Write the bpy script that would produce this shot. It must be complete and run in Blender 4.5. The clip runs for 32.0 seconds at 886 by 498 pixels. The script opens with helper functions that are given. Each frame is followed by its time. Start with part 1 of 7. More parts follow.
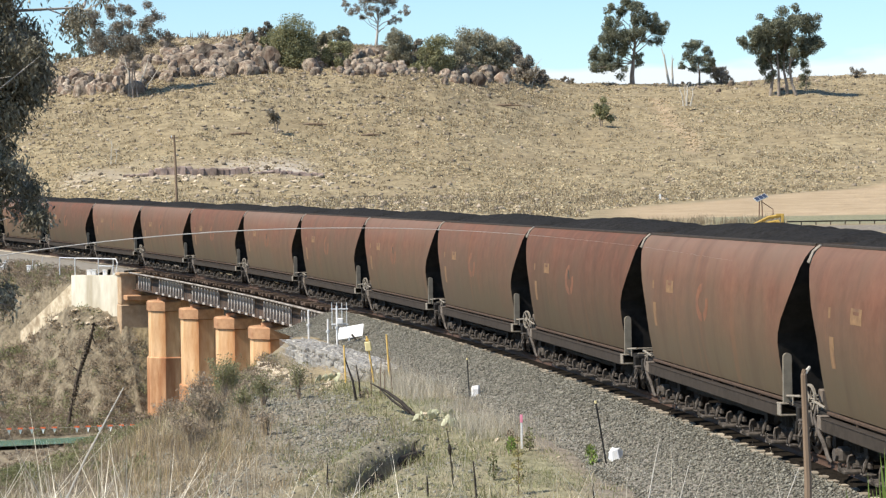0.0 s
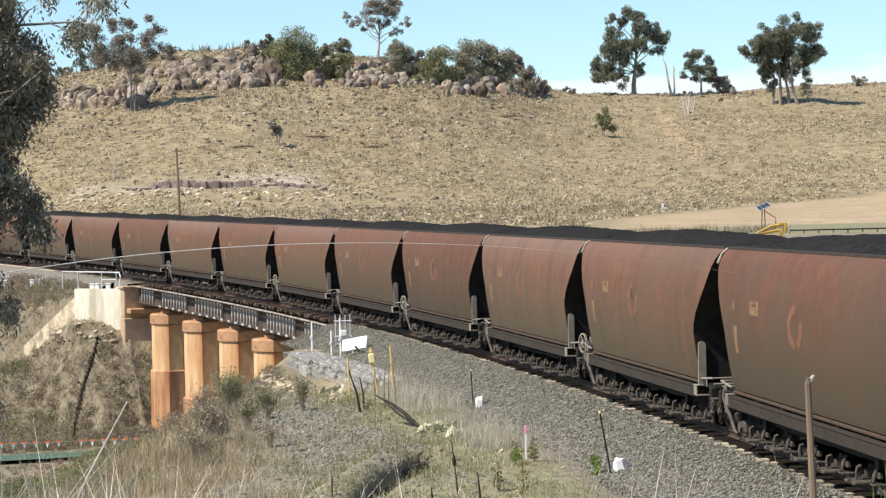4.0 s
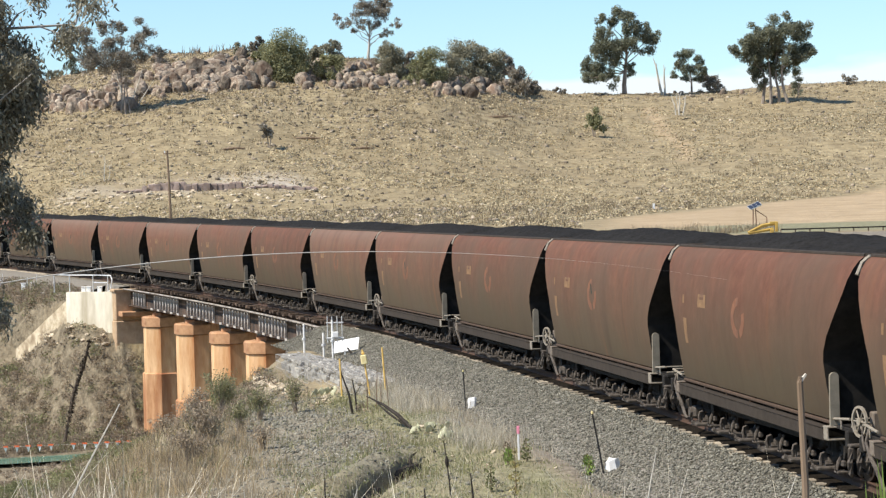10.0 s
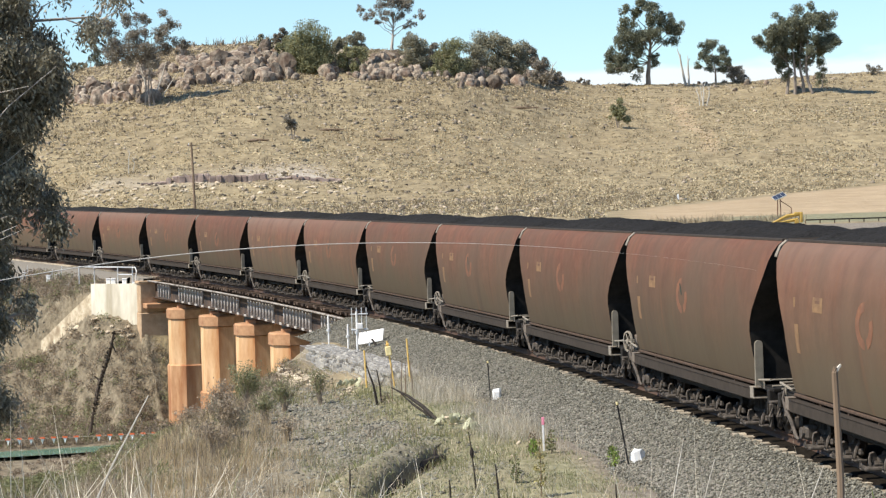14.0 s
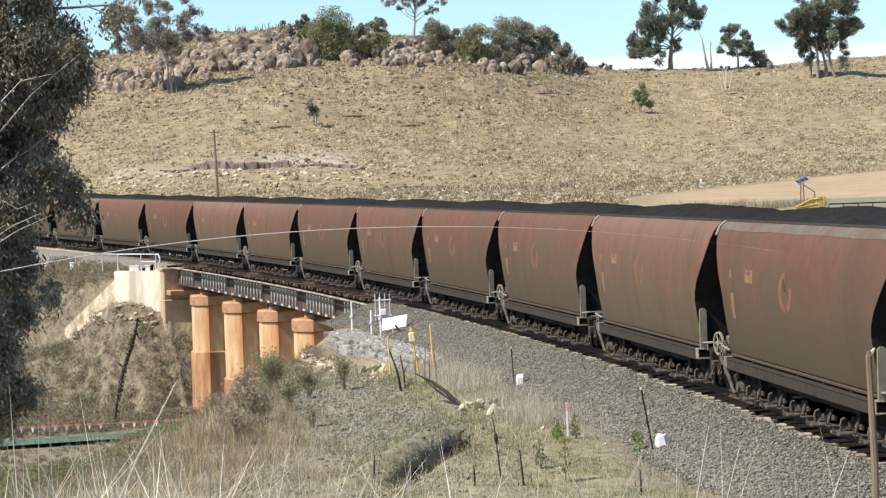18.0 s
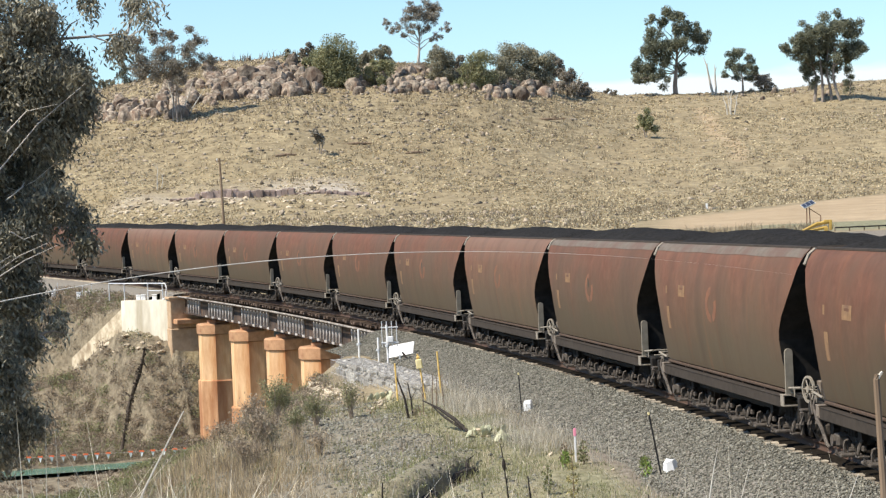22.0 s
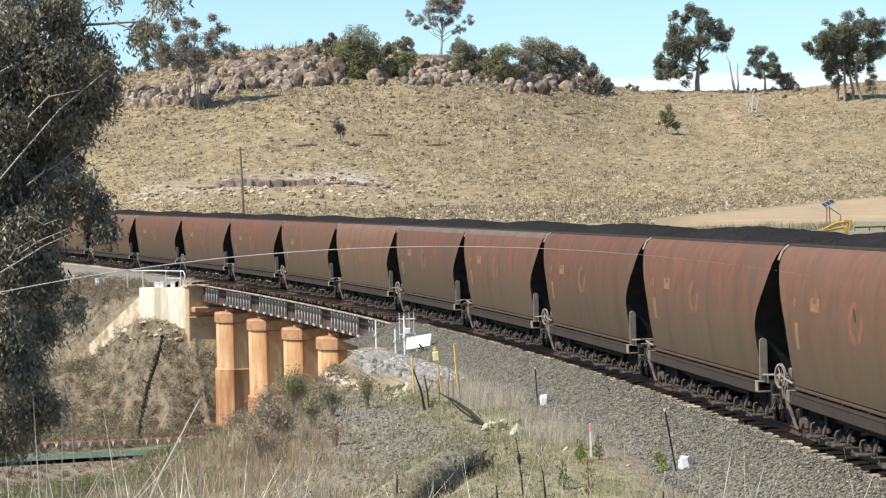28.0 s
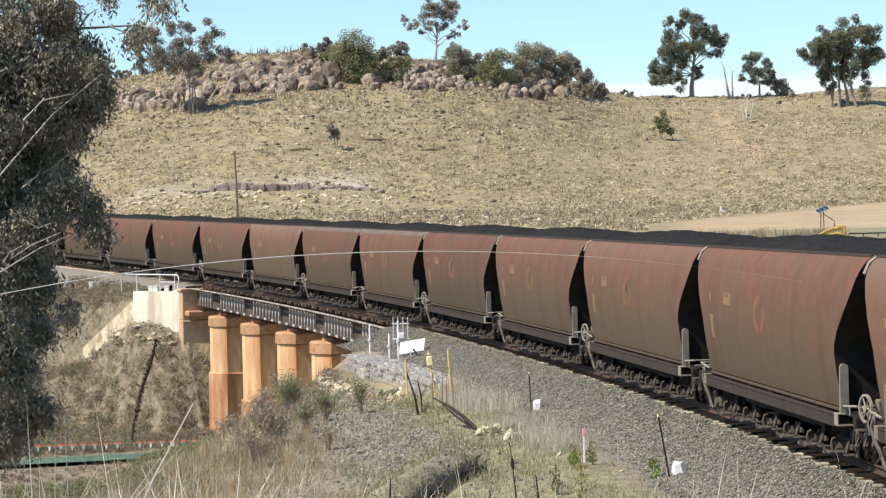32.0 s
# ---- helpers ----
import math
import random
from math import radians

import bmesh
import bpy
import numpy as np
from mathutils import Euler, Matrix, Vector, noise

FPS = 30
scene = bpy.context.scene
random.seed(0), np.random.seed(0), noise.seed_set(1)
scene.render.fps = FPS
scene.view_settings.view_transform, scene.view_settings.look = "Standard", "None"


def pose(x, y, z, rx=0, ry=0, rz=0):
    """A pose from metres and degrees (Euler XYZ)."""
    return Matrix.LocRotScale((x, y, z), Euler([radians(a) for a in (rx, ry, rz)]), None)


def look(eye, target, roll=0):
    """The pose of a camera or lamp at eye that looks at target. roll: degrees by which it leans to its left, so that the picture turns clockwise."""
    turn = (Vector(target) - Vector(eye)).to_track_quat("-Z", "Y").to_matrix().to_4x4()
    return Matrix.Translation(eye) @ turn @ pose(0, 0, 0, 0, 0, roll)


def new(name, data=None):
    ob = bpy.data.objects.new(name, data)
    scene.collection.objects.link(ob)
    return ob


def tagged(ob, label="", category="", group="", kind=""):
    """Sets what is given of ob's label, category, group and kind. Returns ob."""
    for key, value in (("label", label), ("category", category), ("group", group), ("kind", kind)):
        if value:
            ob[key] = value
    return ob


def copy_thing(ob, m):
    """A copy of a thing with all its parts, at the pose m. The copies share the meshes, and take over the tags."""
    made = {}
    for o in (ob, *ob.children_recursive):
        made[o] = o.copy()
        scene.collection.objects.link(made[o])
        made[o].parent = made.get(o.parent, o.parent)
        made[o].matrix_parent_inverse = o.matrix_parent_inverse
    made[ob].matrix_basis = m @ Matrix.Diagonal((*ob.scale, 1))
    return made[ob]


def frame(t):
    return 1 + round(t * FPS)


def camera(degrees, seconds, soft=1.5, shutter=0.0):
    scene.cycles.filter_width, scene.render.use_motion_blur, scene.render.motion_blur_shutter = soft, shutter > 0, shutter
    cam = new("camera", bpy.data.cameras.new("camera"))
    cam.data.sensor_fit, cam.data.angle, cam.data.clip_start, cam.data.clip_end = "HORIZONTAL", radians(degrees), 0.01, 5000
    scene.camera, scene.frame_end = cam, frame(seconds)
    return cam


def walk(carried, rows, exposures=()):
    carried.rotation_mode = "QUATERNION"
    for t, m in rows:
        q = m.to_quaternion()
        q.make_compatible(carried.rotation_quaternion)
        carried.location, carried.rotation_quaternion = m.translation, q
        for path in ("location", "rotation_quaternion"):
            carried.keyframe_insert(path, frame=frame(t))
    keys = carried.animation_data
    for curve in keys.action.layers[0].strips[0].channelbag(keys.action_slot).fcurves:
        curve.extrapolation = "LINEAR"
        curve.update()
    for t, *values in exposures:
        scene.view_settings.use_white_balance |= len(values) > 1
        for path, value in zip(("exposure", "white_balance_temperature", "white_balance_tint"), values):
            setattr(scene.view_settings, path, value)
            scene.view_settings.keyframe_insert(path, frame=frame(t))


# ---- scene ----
EYE = (0.0, 0.0, 4.084)
cam = camera(21.15, 32.0, soft=1.3)
PATH = [
    (0.0, 89.149, 0.945, 0.046),
    (0.5, 89.159, 1.065, 0.103),
    (1.0, 89.229, 1.212, 0.114),
    (1.5, 89.233, 1.329, 0.155),
    (2.0, 89.252, 1.270, 0.267),
    (2.5, 89.287, 1.263, 0.237),
    (3.0, 89.337, 1.477, 0.245),
    (3.5, 89.375, 1.436, 0.196),
    (5.5, 89.523, 1.248, -0.158),
    (6.0, 89.477, 1.428, -0.165),
    (6.5, 89.412, 1.338, -0.258),
    (7.0, 89.463, 1.466, -0.347),
    (7.5, 89.510, 1.470, -0.417),
    (8.0, 89.448, 1.633, -0.384),
    (8.5, 89.445, 1.622, -0.352),
    (9.0, 89.454, 1.635, -0.315),
    (9.5, 89.515, 1.714, -0.145),
    (10.0, 89.440, 1.687, -0.098),
    (10.5, 89.363, 1.761, -0.106),
    (11.0, 89.276, 1.928, -0.139),
    (11.5, 89.175, 1.554, -0.127),
    (12.0, 89.210, 1.515, -0.130),
    (12.5, 89.243, 1.541, -0.076),
    (13.0, 89.279, 1.699, -0.021),
    (13.5, 89.266, 1.684, 0.032),
    (14.0, 89.247, 1.806, 0.493),
    (14.5, 89.374, 1.742, 1.068),
    (16.5, 89.022, 1.798, 1.295),
    (17.0, 89.029, 1.996, 1.227),
    (17.5, 89.015, 2.242, 1.139),
    (18.0, 88.922, 2.056, 1.051),
    (18.5, 88.968, 1.984, 1.086),
    (19.0, 89.151, 2.054, 1.138),
    (19.5, 89.327, 2.051, 1.214),
    (20.0, 89.398, 2.031, 1.265),
    (20.5, 89.397, 2.079, 1.333),
    (21.0, 89.529, 2.196, 1.180),
    (21.5, 89.669, 2.505, 1.120),
    (22.0, 89.573, 2.529, 1.197),
    (22.5, 89.412, 2.440, 1.273),
    (23.0, 89.314, 2.244, 1.327),
    (23.5, 89.304, 2.088, 1.304),
    (24.0, 89.315, 2.062, 1.406),
    (24.5, 89.309, 2.061, 1.407),
    (25.0, 89.277, 1.871, 1.484),
    (25.5, 89.351, 1.926, 1.587),
    (27.5, 89.319, 1.749, 1.611),
    (28.0, 89.410, 1.510, 1.662),
    (28.5, 89.497, 1.755, 1.599),
    (29.0, 89.522, 1.608, 1.548),
    (29.5, 89.508, 1.543, 1.470),
    (30.0, 89.443, 1.598, 1.436),
    (30.5, 89.515, 1.640, 1.481),
    (31.0, 89.480, 1.426, 1.518),
    (31.5, 89.466, 1.514, 1.567),
    (32.0, 89.522, 1.308, 1.521),
]


def sidestep(t):
    """The camera is shifted a finger's width to its left when it is turned at 14 s."""
    return -0.022 * min(1.0, max(0.0, (t - 13.5) / 1.0))


walk(cam, [(t, pose(EYE[0] + sidestep(t), EYE[1], EYE[2], rx, ry, rz + 1.27 * sidestep(t))) for t, rx, ry, rz in PATH], [(0, 0.50), (12, 0.50), (17, 0.56), (32, 0.54)])

# ---- light ----
SUN_EL, SUN_AZ = radians(51), radians(-114)      # azimuth from +y, clockwise seen from above
SUN_DIR = Vector((math.sin(SUN_AZ) * math.cos(SUN_EL), math.cos(SUN_AZ) * math.cos(SUN_EL), math.sin(SUN_EL)))
world = bpy.data.worlds.new("sky_world")
scene.world = world
world.use_nodes = True
wn, wl = world.node_tree.nodes, world.node_tree.links
wn.clear()
sky = wn.new("ShaderNodeTexSky")
sky.sky_type, sky.sun_disc = "NISHITA", False
sky.sun_elevation, sky.sun_rotation = SUN_EL, SUN_AZ
sky.air_density, sky.dust_density, sky.ozone_density = 1.0, 0.2, 1.0
bg = wn.new("ShaderNodeBackground")
bg.inputs["Strength"].default_value = 0.101
# low fair-weather cloud banks all round, a few degrees over the horizon
wtc, wsep, wmap, wns = wn.new("ShaderNodeTexCoord"), wn.new("ShaderNodeSeparateXYZ"), wn.new("ShaderNodeMapping"), wn.new("ShaderNodeTexNoise")
wl.new(wtc.outputs["Generated"], wsep.inputs[0])
wl.new(wtc.outputs["Generated"], wmap.inputs["Vector"])
wmap.inputs["Scale"].default_value = (9, 9, 34)
wl.new(wmap.outputs[0], wns.inputs["Vector"])
wns.inputs["Scale"].default_value, wns.inputs["Detail"].default_value = 1.6, 6
wband = wn.new("ShaderNodeMapRange")
wband.inputs[1].default_value, wband.inputs[2].default_value, wband.inputs[3].default_value, wband.inputs[4].default_value = 0.058, 0.080, 0.34, -0.35
wl.new(wsep.outputs["Z"], wband.inputs[0])
wadd = wn.new("ShaderNodeMath")
wadd.operation = "ADD"
wl.new(wns.outputs["Fac"], wadd.inputs[0])
wl.new(wband.outputs[0], wadd.inputs[1])
wcr = wn.new("ShaderNodeMapRange")
wcr.inputs[1].default_value, wcr.inputs[2].default_value, wcr.inputs[3].default_value, wcr.inputs[4].default_value = 0.62, 0.78, 0.0, 0.8
wl.new(wadd.outputs[0], wcr.inputs[0])
wmix = wn.new("ShaderNodeMix")
wmix.data_type = "RGBA"
wl.new(wcr.outputs[0], wmix.inputs[0])
wtint = wn.new("ShaderNodeMix")
wtint.data_type, wtint.blend_type = "RGBA", "MULTIPLY"
wtint.inputs[0].default_value = 1.0
wtint.inputs[7].default_value = (0.86, 1.045, 1.20, 1)
wl.new(sky.outputs[0], wtint.inputs[6])
wl.new(wtint.outputs[2], wmix.inputs[6])
wmix.inputs[7].default_value = (7.0, 7.2, 7.5, 1)
wl.new(wmix.outputs[2], bg.inputs["Color"])
wl.new(bg.outputs[0], wn.new("ShaderNodeOutputWorld").inputs["Surface"])
sun = new("sun", bpy.data.lights.new("sun", "SUN"))
sun.data.energy, sun.data.angle, sun.data.color = 5.0, radians(0.55), (1.0, 0.92, 0.80)
sun.matrix_world = look(SUN_DIR * 300, (0, 0, 0))


# ---- materials ----
def mat(name, c1, c2, scale=6.0, rough=0.85, metal=0.0, bump=0.25, c3=None, scale3=0.7, amount3=0.5, vary=0.0, stretch=(1, 1, 1), bump_scale=None):
    """Two-scale noisy material in metres of object space: c1 to c2 by fine noise, c3 in large patches, vary by piece."""
    m = bpy.data.materials.new(name)
    m.use_nodes = True
    n, l = m.node_tree.nodes, m.node_tree.links
    b = n["Principled BSDF"]
    b.inputs["Roughness"].default_value, b.inputs["Metallic"].default_value = rough, metal
    b.inputs["Specular IOR Level"].default_value = 0.25
    tc, mp = n.new("ShaderNodeTexCoord"), n.new("ShaderNodeMapping")
    l.new(tc.outputs["Object"], mp.inputs["Vector"])
    mp.inputs["Scale"].default_value = stretch
    n1 = n.new("ShaderNodeTexNoise")
    n1.inputs["Scale"].default_value, n1.inputs["Detail"].default_value, n1.inputs["Roughness"].default_value = scale, 5, 0.65
    l.new(mp.outputs[0], n1.inputs["Vector"])
    r1 = n.new("ShaderNodeValToRGB")
    r1.color_ramp.elements[0].position, r1.color_ramp.elements[1].position = 0.32, 0.68
    r1.color_ramp.elements[0].color, r1.color_ramp.elements[1].color = (*c1, 1), (*c2, 1)
    l.new(n1.outputs["Fac"], r1.inputs["Fac"])
    out = r1.outputs["Color"]
    if c3:
        n3 = n.new("ShaderNodeTexNoise")
        n3.inputs["Scale"].default_value, n3.inputs["Detail"].default_value = scale3, 4
        l.new(mp.outputs[0], n3.inputs["Vector"])
        mr = n.new("ShaderNodeMapRange")
        mr.inputs[1].default_value, mr.inputs[2].default_value, mr.inputs[4].default_value = 0.42, 0.68, amount3
        l.new(n3.outputs["Fac"], mr.inputs[0])
        mx = n.new("ShaderNodeMix")
        mx.data_type = "RGBA"
        l.new(mr.outputs[0], mx.inputs[0])
        l.new(out, mx.inputs[6])
        mx.inputs[7].default_value = (*c3, 1)
        out = mx.outputs[2]
    if vary:
        oi, hs, mr2 = n.new("ShaderNodeObjectInfo"), n.new("ShaderNodeHueSaturation"), n.new("ShaderNodeMapRange")
        mr2.inputs[3].default_value, mr2.inputs[4].default_value = 1 - vary, 1 + vary
        l.new(oi.outputs["Random"], mr2.inputs[0])
        l.new(mr2.outputs[0], hs.inputs["Value"])
        l.new(out, hs.inputs["Color"])
        out = hs.outputs["Color"]
    l.new(out, b.inputs["Base Color"])
    if bump:
        bp = n.new("ShaderNodeBump")
        bp.inputs["Strength"].default_value, bp.inputs["Distance"].default_value = bump, 0.3 / scale
        src = n1
        if bump_scale:
            src = n.new("ShaderNodeTexNoise")
            src.inputs["Scale"].default_value, src.inputs["Detail"].default_value = bump_scale, 3
            bp.inputs["Distance"].default_value = 0.3 / bump_scale
            l.new(mp.outputs[0], src.inputs["Vector"])
        l.new(src.outputs["Fac"], bp.inputs["Height"])
        l.new(bp.outputs[0], b.inputs["Normal"])
    return m


def leafy(name, c1, c2, rough=0.6, scale=0.8, low=0.6, high=1.45):
    """Foliage: colour per leaf or clump island, a little light through it."""
    m = mat(name, c1, c2, scale=scale, rough=rough, bump=0)
    n, l = m.node_tree.nodes, m.node_tree.links
    b = n["Principled BSDF"]
    ge, hs, mr = n.new("ShaderNodeNewGeometry"), n.new("ShaderNodeHueSaturation"), n.new("ShaderNodeMapRange")
    mr.inputs[3].default_value, mr.inputs[4].default_value = low, high
    l.new(ge.outputs["Random Per Island"], mr.inputs[0])
    l.new(mr.outputs[0], hs.inputs["Value"])
    l.new(b.inputs["Base Color"].links[0].from_socket, hs.inputs["Color"])
    l.new(hs.outputs[0], b.inputs["Base Color"])
    tr, ad, o = n.new("ShaderNodeBsdfTranslucent"), n.new("ShaderNodeMixShader"), n["Material Output"]
    ad.inputs[0].default_value = 0.25
    l.new(hs.outputs[0], tr.inputs["Color"])
    l.new(b.outputs[0], ad.inputs[1])
    l.new(tr.outputs[0], ad.inputs[2])
    l.new(ad.outputs[0], o.inputs["Surface"])
    return m


M_SLEEPER = mat("weathered_sleeper", (0.26, 0.22, 0.165), (0.42, 0.365, 0.285), 14, 0.9, c3=(0.19, 0.145, 0.105), scale3=2, vary=0.3)
M_RAIL = mat("rusty_rail_steel", (0.055, 0.032, 0.022), (0.10, 0.060, 0.042), 30, 0.7, 0.2)
M_STONE = mat("grey_ballast_stone", (0.112, 0.107, 0.086), (0.235, 0.225, 0.184), 5, 0.9, bump=0.3)
M_GIRDER = mat("flaking_girder_paint", (0.022, 0.016, 0.012), (0.055, 0.040, 0.031), 5, 0.8, 0.0, c3=(0.12, 0.075, 0.05), scale3=1.6, amount3=0.6, stretch=(1, 1, 0.35))
M_STIFF = mat("chalky_stiffener_paint", (0.30, 0.27, 0.24), (0.62, 0.58, 0.53), 9, 0.8, c3=(0.10, 0.06, 0.045), scale3=3, amount3=0.7)
M_RUSTY = mat("rusty_steel", (0.10, 0.045, 0.028), (0.20, 0.10, 0.06), 10, 0.85, 0.1)
M_PIER = mat("rust_stained_concrete", (0.50, 0.27, 0.12), (0.76, 0.52, 0.30), 2.8, 0.9, c3=(0.36, 0.15, 0.06), scale3=1.1, amount3=0.95, stretch=(1, 1, 0.2), bump=0.2)
M_PIERLOW = mat("deep_rust_stained_concrete", (0.40, 0.19, 0.085), (0.68, 0.42, 0.23), 2.6, 0.9, c3=(0.24, 0.09, 0.04), scale3=0.8, amount3=0.9, stretch=(1, 1, 0.22), bump=0.2)
M_CAP = mat("rust_stained_cap", (0.36, 0.19, 0.10), (0.56, 0.34, 0.19), 3, 0.9, c3=(0.24, 0.115, 0.06), scale3=1.2, bump=0.15)
M_CONC = mat("pale_concrete", (0.66, 0.60, 0.47), (0.84, 0.79, 0.66), 3, 0.9, c3=(0.36, 0.30, 0.20), scale3=0.9, amount3=0.85, stretch=(1, 1, 0.25), bump=0.15)
M_CONC_TAN = mat("tan_concrete", (0.40, 0.27, 0.16), (0.52, 0.38, 0.25), 4, 0.9, c3=(0.28, 0.2, 0.13), scale3=1.3, bump=0.15)
M_CONC_SLOPE = mat("cream_concrete", (0.44, 0.35, 0.23), (0.70, 0.61, 0.45), 3.5, 0.9, c3=(0.27, 0.20, 0.125), scale3=1.5, amount3=0.9, bump=0.6)
M_WHITE = mat("white_paint", (0.72, 0.72, 0.70), (0.84, 0.84, 0.82), 8, 0.6, bump=0.05)
M_GALV = mat("galvanised_pipe", (0.55, 0.56, 0.56), (0.72, 0.73, 0.73), 20, 0.5, 0.4, bump=0.05)
M_YELLOW = mat("yellow_paint", (0.66, 0.42, 0.10), (0.82, 0.57, 0.20), 9, 0.6, bump=0.05)
M_PALEYEL = mat("faded_yellow_plastic", (0.75, 0.62, 0.28), (0.85, 0.74, 0.42), 9, 0.6, bump=0.05)
M_BLACK = mat("black_plastic", (0.012, 0.012, 0.013), (0.03, 0.03, 0.03), 12, 0.5, bump=0.05)
M_CHAR = mat("charred_wood", (0.018, 0.015, 0.013), (0.06, 0.05, 0.042), 16, 0.95, stretch=(1, 1, 0.2))
M_WOOD = mat("grey_weathered_wood", (0.14, 0.095, 0.06), (0.29, 0.215, 0.15), 14, 0.9, stretch=(1, 1, 0.12), c3=(0.07, 0.045, 0.03), scale3=3)
M_DEADWOOD = mat("bleached_dead_wood", (0.42, 0.38, 0.32), (0.62, 0.58, 0.50), 10, 0.9, stretch=(1, 1, 0.3))
M_BARK = mat("gum_bark", (0.17, 0.14, 0.115), (0.36, 0.31, 0.26), 3, 0.9, stretch=(1, 1, 0.3))
M_BARKPALE = mat("pale_gum_bark", (0.42, 0.38, 0.33), (0.60, 0.56, 0.50), 3, 0.85, stretch=(1, 1, 0.3), c3=(0.25, 0.2, 0.16), scale3=0.9)
M_ROCK = mat("warm_grey_boulder", (0.048, 0.036, 0.028), (0.44, 0.37, 0.285), 2.6, 0.95, bump=1.0, c3=(0.14, 0.082, 0.055), scale3=0.8, amount3=0.8, vary=0.45)
M_PALEROCK = mat("pale_broken_rock", (0.40, 0.32, 0.22), (0.62, 0.53, 0.40), 4, 0.95, bump=0.4, vary=0.2)
M_GABION = mat("gabion_stone", (0.24, 0.228, 0.20), (0.46, 0.44, 0.395), 4, 0.95, vary=0.35)
M_WIRE = mat("galvanised_wire", (0.34, 0.33, 0.31), (0.50, 0.48, 0.45), 20, 0.6, 0.3, bump=0)
M_WATER = mat("green_creek_water", (0.07, 0.16, 0.115), (0.11, 0.23, 0.17), 1.5, 0.15, bump=0.06, c3=(0.16, 0.28, 0.22), scale3=0.4)
M_ORANGE = mat("orange_plastic", (0.75, 0.14, 0.05), (0.85, 0.2, 0.08), 9, 0.6, bump=0)
M_PINK = mat("pink_tape", (0.85, 0.25, 0.38), (0.9, 0.35, 0.45), 9, 0.5, bump=0)
M_LEAF_GUM = leafy("gum_leaves", (0.12, 0.13, 0.088), (0.245, 0.25, 0.17), low=0.75, high=1.25)
M_LEAF_NEAR = leafy("drooping_gum_leaves", (0.105, 0.098, 0.066), (0.33, 0.305, 0.225), rough=0.45, scale=1.5, low=0.45, high=1.7)
M_LEAF_DRY = leafy("thin_grey_leaves", (0.19, 0.168, 0.13), (0.34, 0.306, 0.245), low=0.75, high=1.25)
M_LEAF_BUSH = leafy("olive_bush_leaves", (0.18, 0.182, 0.09), (0.31, 0.302, 0.165), low=0.75, high=1.25)
M_LEAF_SHRUB = leafy("grey_green_shrub_leaves", (0.205, 0.195, 0.132), (0.36, 0.338, 0.24), low=0.75, high=1.25)
M_LEAF_GREEN = leafy("fresh_green_leaves", (0.16, 0.24, 0.05), (0.28, 0.36, 0.09), scale=5)
M_SCRUB = leafy("dry_grey_scrub", (0.155, 0.119, 0.082), (0.335, 0.268, 0.195), 0.9)
M_SCRUB_GREEN = leafy("olive_scrub", (0.14, 0.15, 0.065), (0.24, 0.245, 0.125), 0.9)
M_STRAW = leafy("dry_straw", (0.31, 0.25, 0.155), (0.54, 0.455, 0.31), 0.8, 2)
M_TUSSOCK = leafy("hill_tussock", (0.37, 0.30, 0.185), (0.56, 0.47, 0.31), 0.9, 0.3)
M_PANEL = mat("solar_cells", (0.02, 0.028, 0.05), (0.035, 0.05, 0.085), 5, 0.5, 0.2, bump=0)


# ---- mesh tools ----
def mesh_of(name, verts, faces, material, smooth=False):
    """A mesh from arrays; faces is an (n, 3 or 4) array or a list."""
    me = bpy.data.meshes.new(name)
    if isinstance(faces, np.ndarray):
        k = faces.shape[1]
        me.vertices.add(len(verts))
        me.vertices.foreach_set("co", np.asarray(verts, np.float32).ravel())
        me.loops.add(faces.size)
        me.loops.foreach_set("vertex_index", faces.astype(np.int32).ravel())
        me.polygons.add(len(faces))
        me.polygons.foreach_set("loop_start", np.arange(0, faces.size, k, dtype=np.int32))
        me.update(calc_edges=True)
    else:
        me.from_pydata([tuple(v) for v in verts], [], faces)
    me.materials.append(material)
    if smooth:
        me.polygons.foreach_set("use_smooth", np.ones(len(me.polygons), bool))
    me.validate()
    return me


def finish(bm, name, material, smooth=False):
    me = bpy.data.meshes.new(name)
    bmesh.ops.recalc_face_normals(bm, faces=bm.faces[:])
    bm.to_mesh(me)
    bm.free()
    me.materials.append(material)
    if smooth:
        me.polygons.foreach_set("use_smooth", np.ones(len(me.polygons), bool))
    return me


def part(name, data, material, parent, label="", at=None):
    """Links a bmesh or mesh as one mesh object under a thing or a part."""
    me = data if isinstance(data, bpy.types.Mesh) else finish(data, name, material)
    ob = new(name, me)
    ob.parent = parent
    if at is not None:
        ob.matrix_basis = at
    return tagged(ob, label)


def thing(name, m, label, category, group=""):
    ob = new(name)
    ob.empty_display_size = 0.2
    ob.matrix_basis = m
    return tagged(ob, label, category, group)


def box(bm, cx, cy, cz, sx, sy, sz, bevel=0.0, m=None):
    r = bmesh.ops.create_cube(bm, size=1)
    t = Matrix.Translation((cx, cy, cz)) @ Matrix.Diagonal((sx, sy, sz, 1))
    bmesh.ops.transform(bm, matrix=(m @ t) if m else t, verts=r["verts"])
    if bevel:
        es = {e for v in r["verts"] for e in v.link_edges}
        bmesh.ops.bevel(bm, geom=list(es), offset=bevel, segments=1, affect="EDGES", profile=0.7)
    return bm


def boxed(*a, **k):
    return box(bmesh.new(), *a, **k)


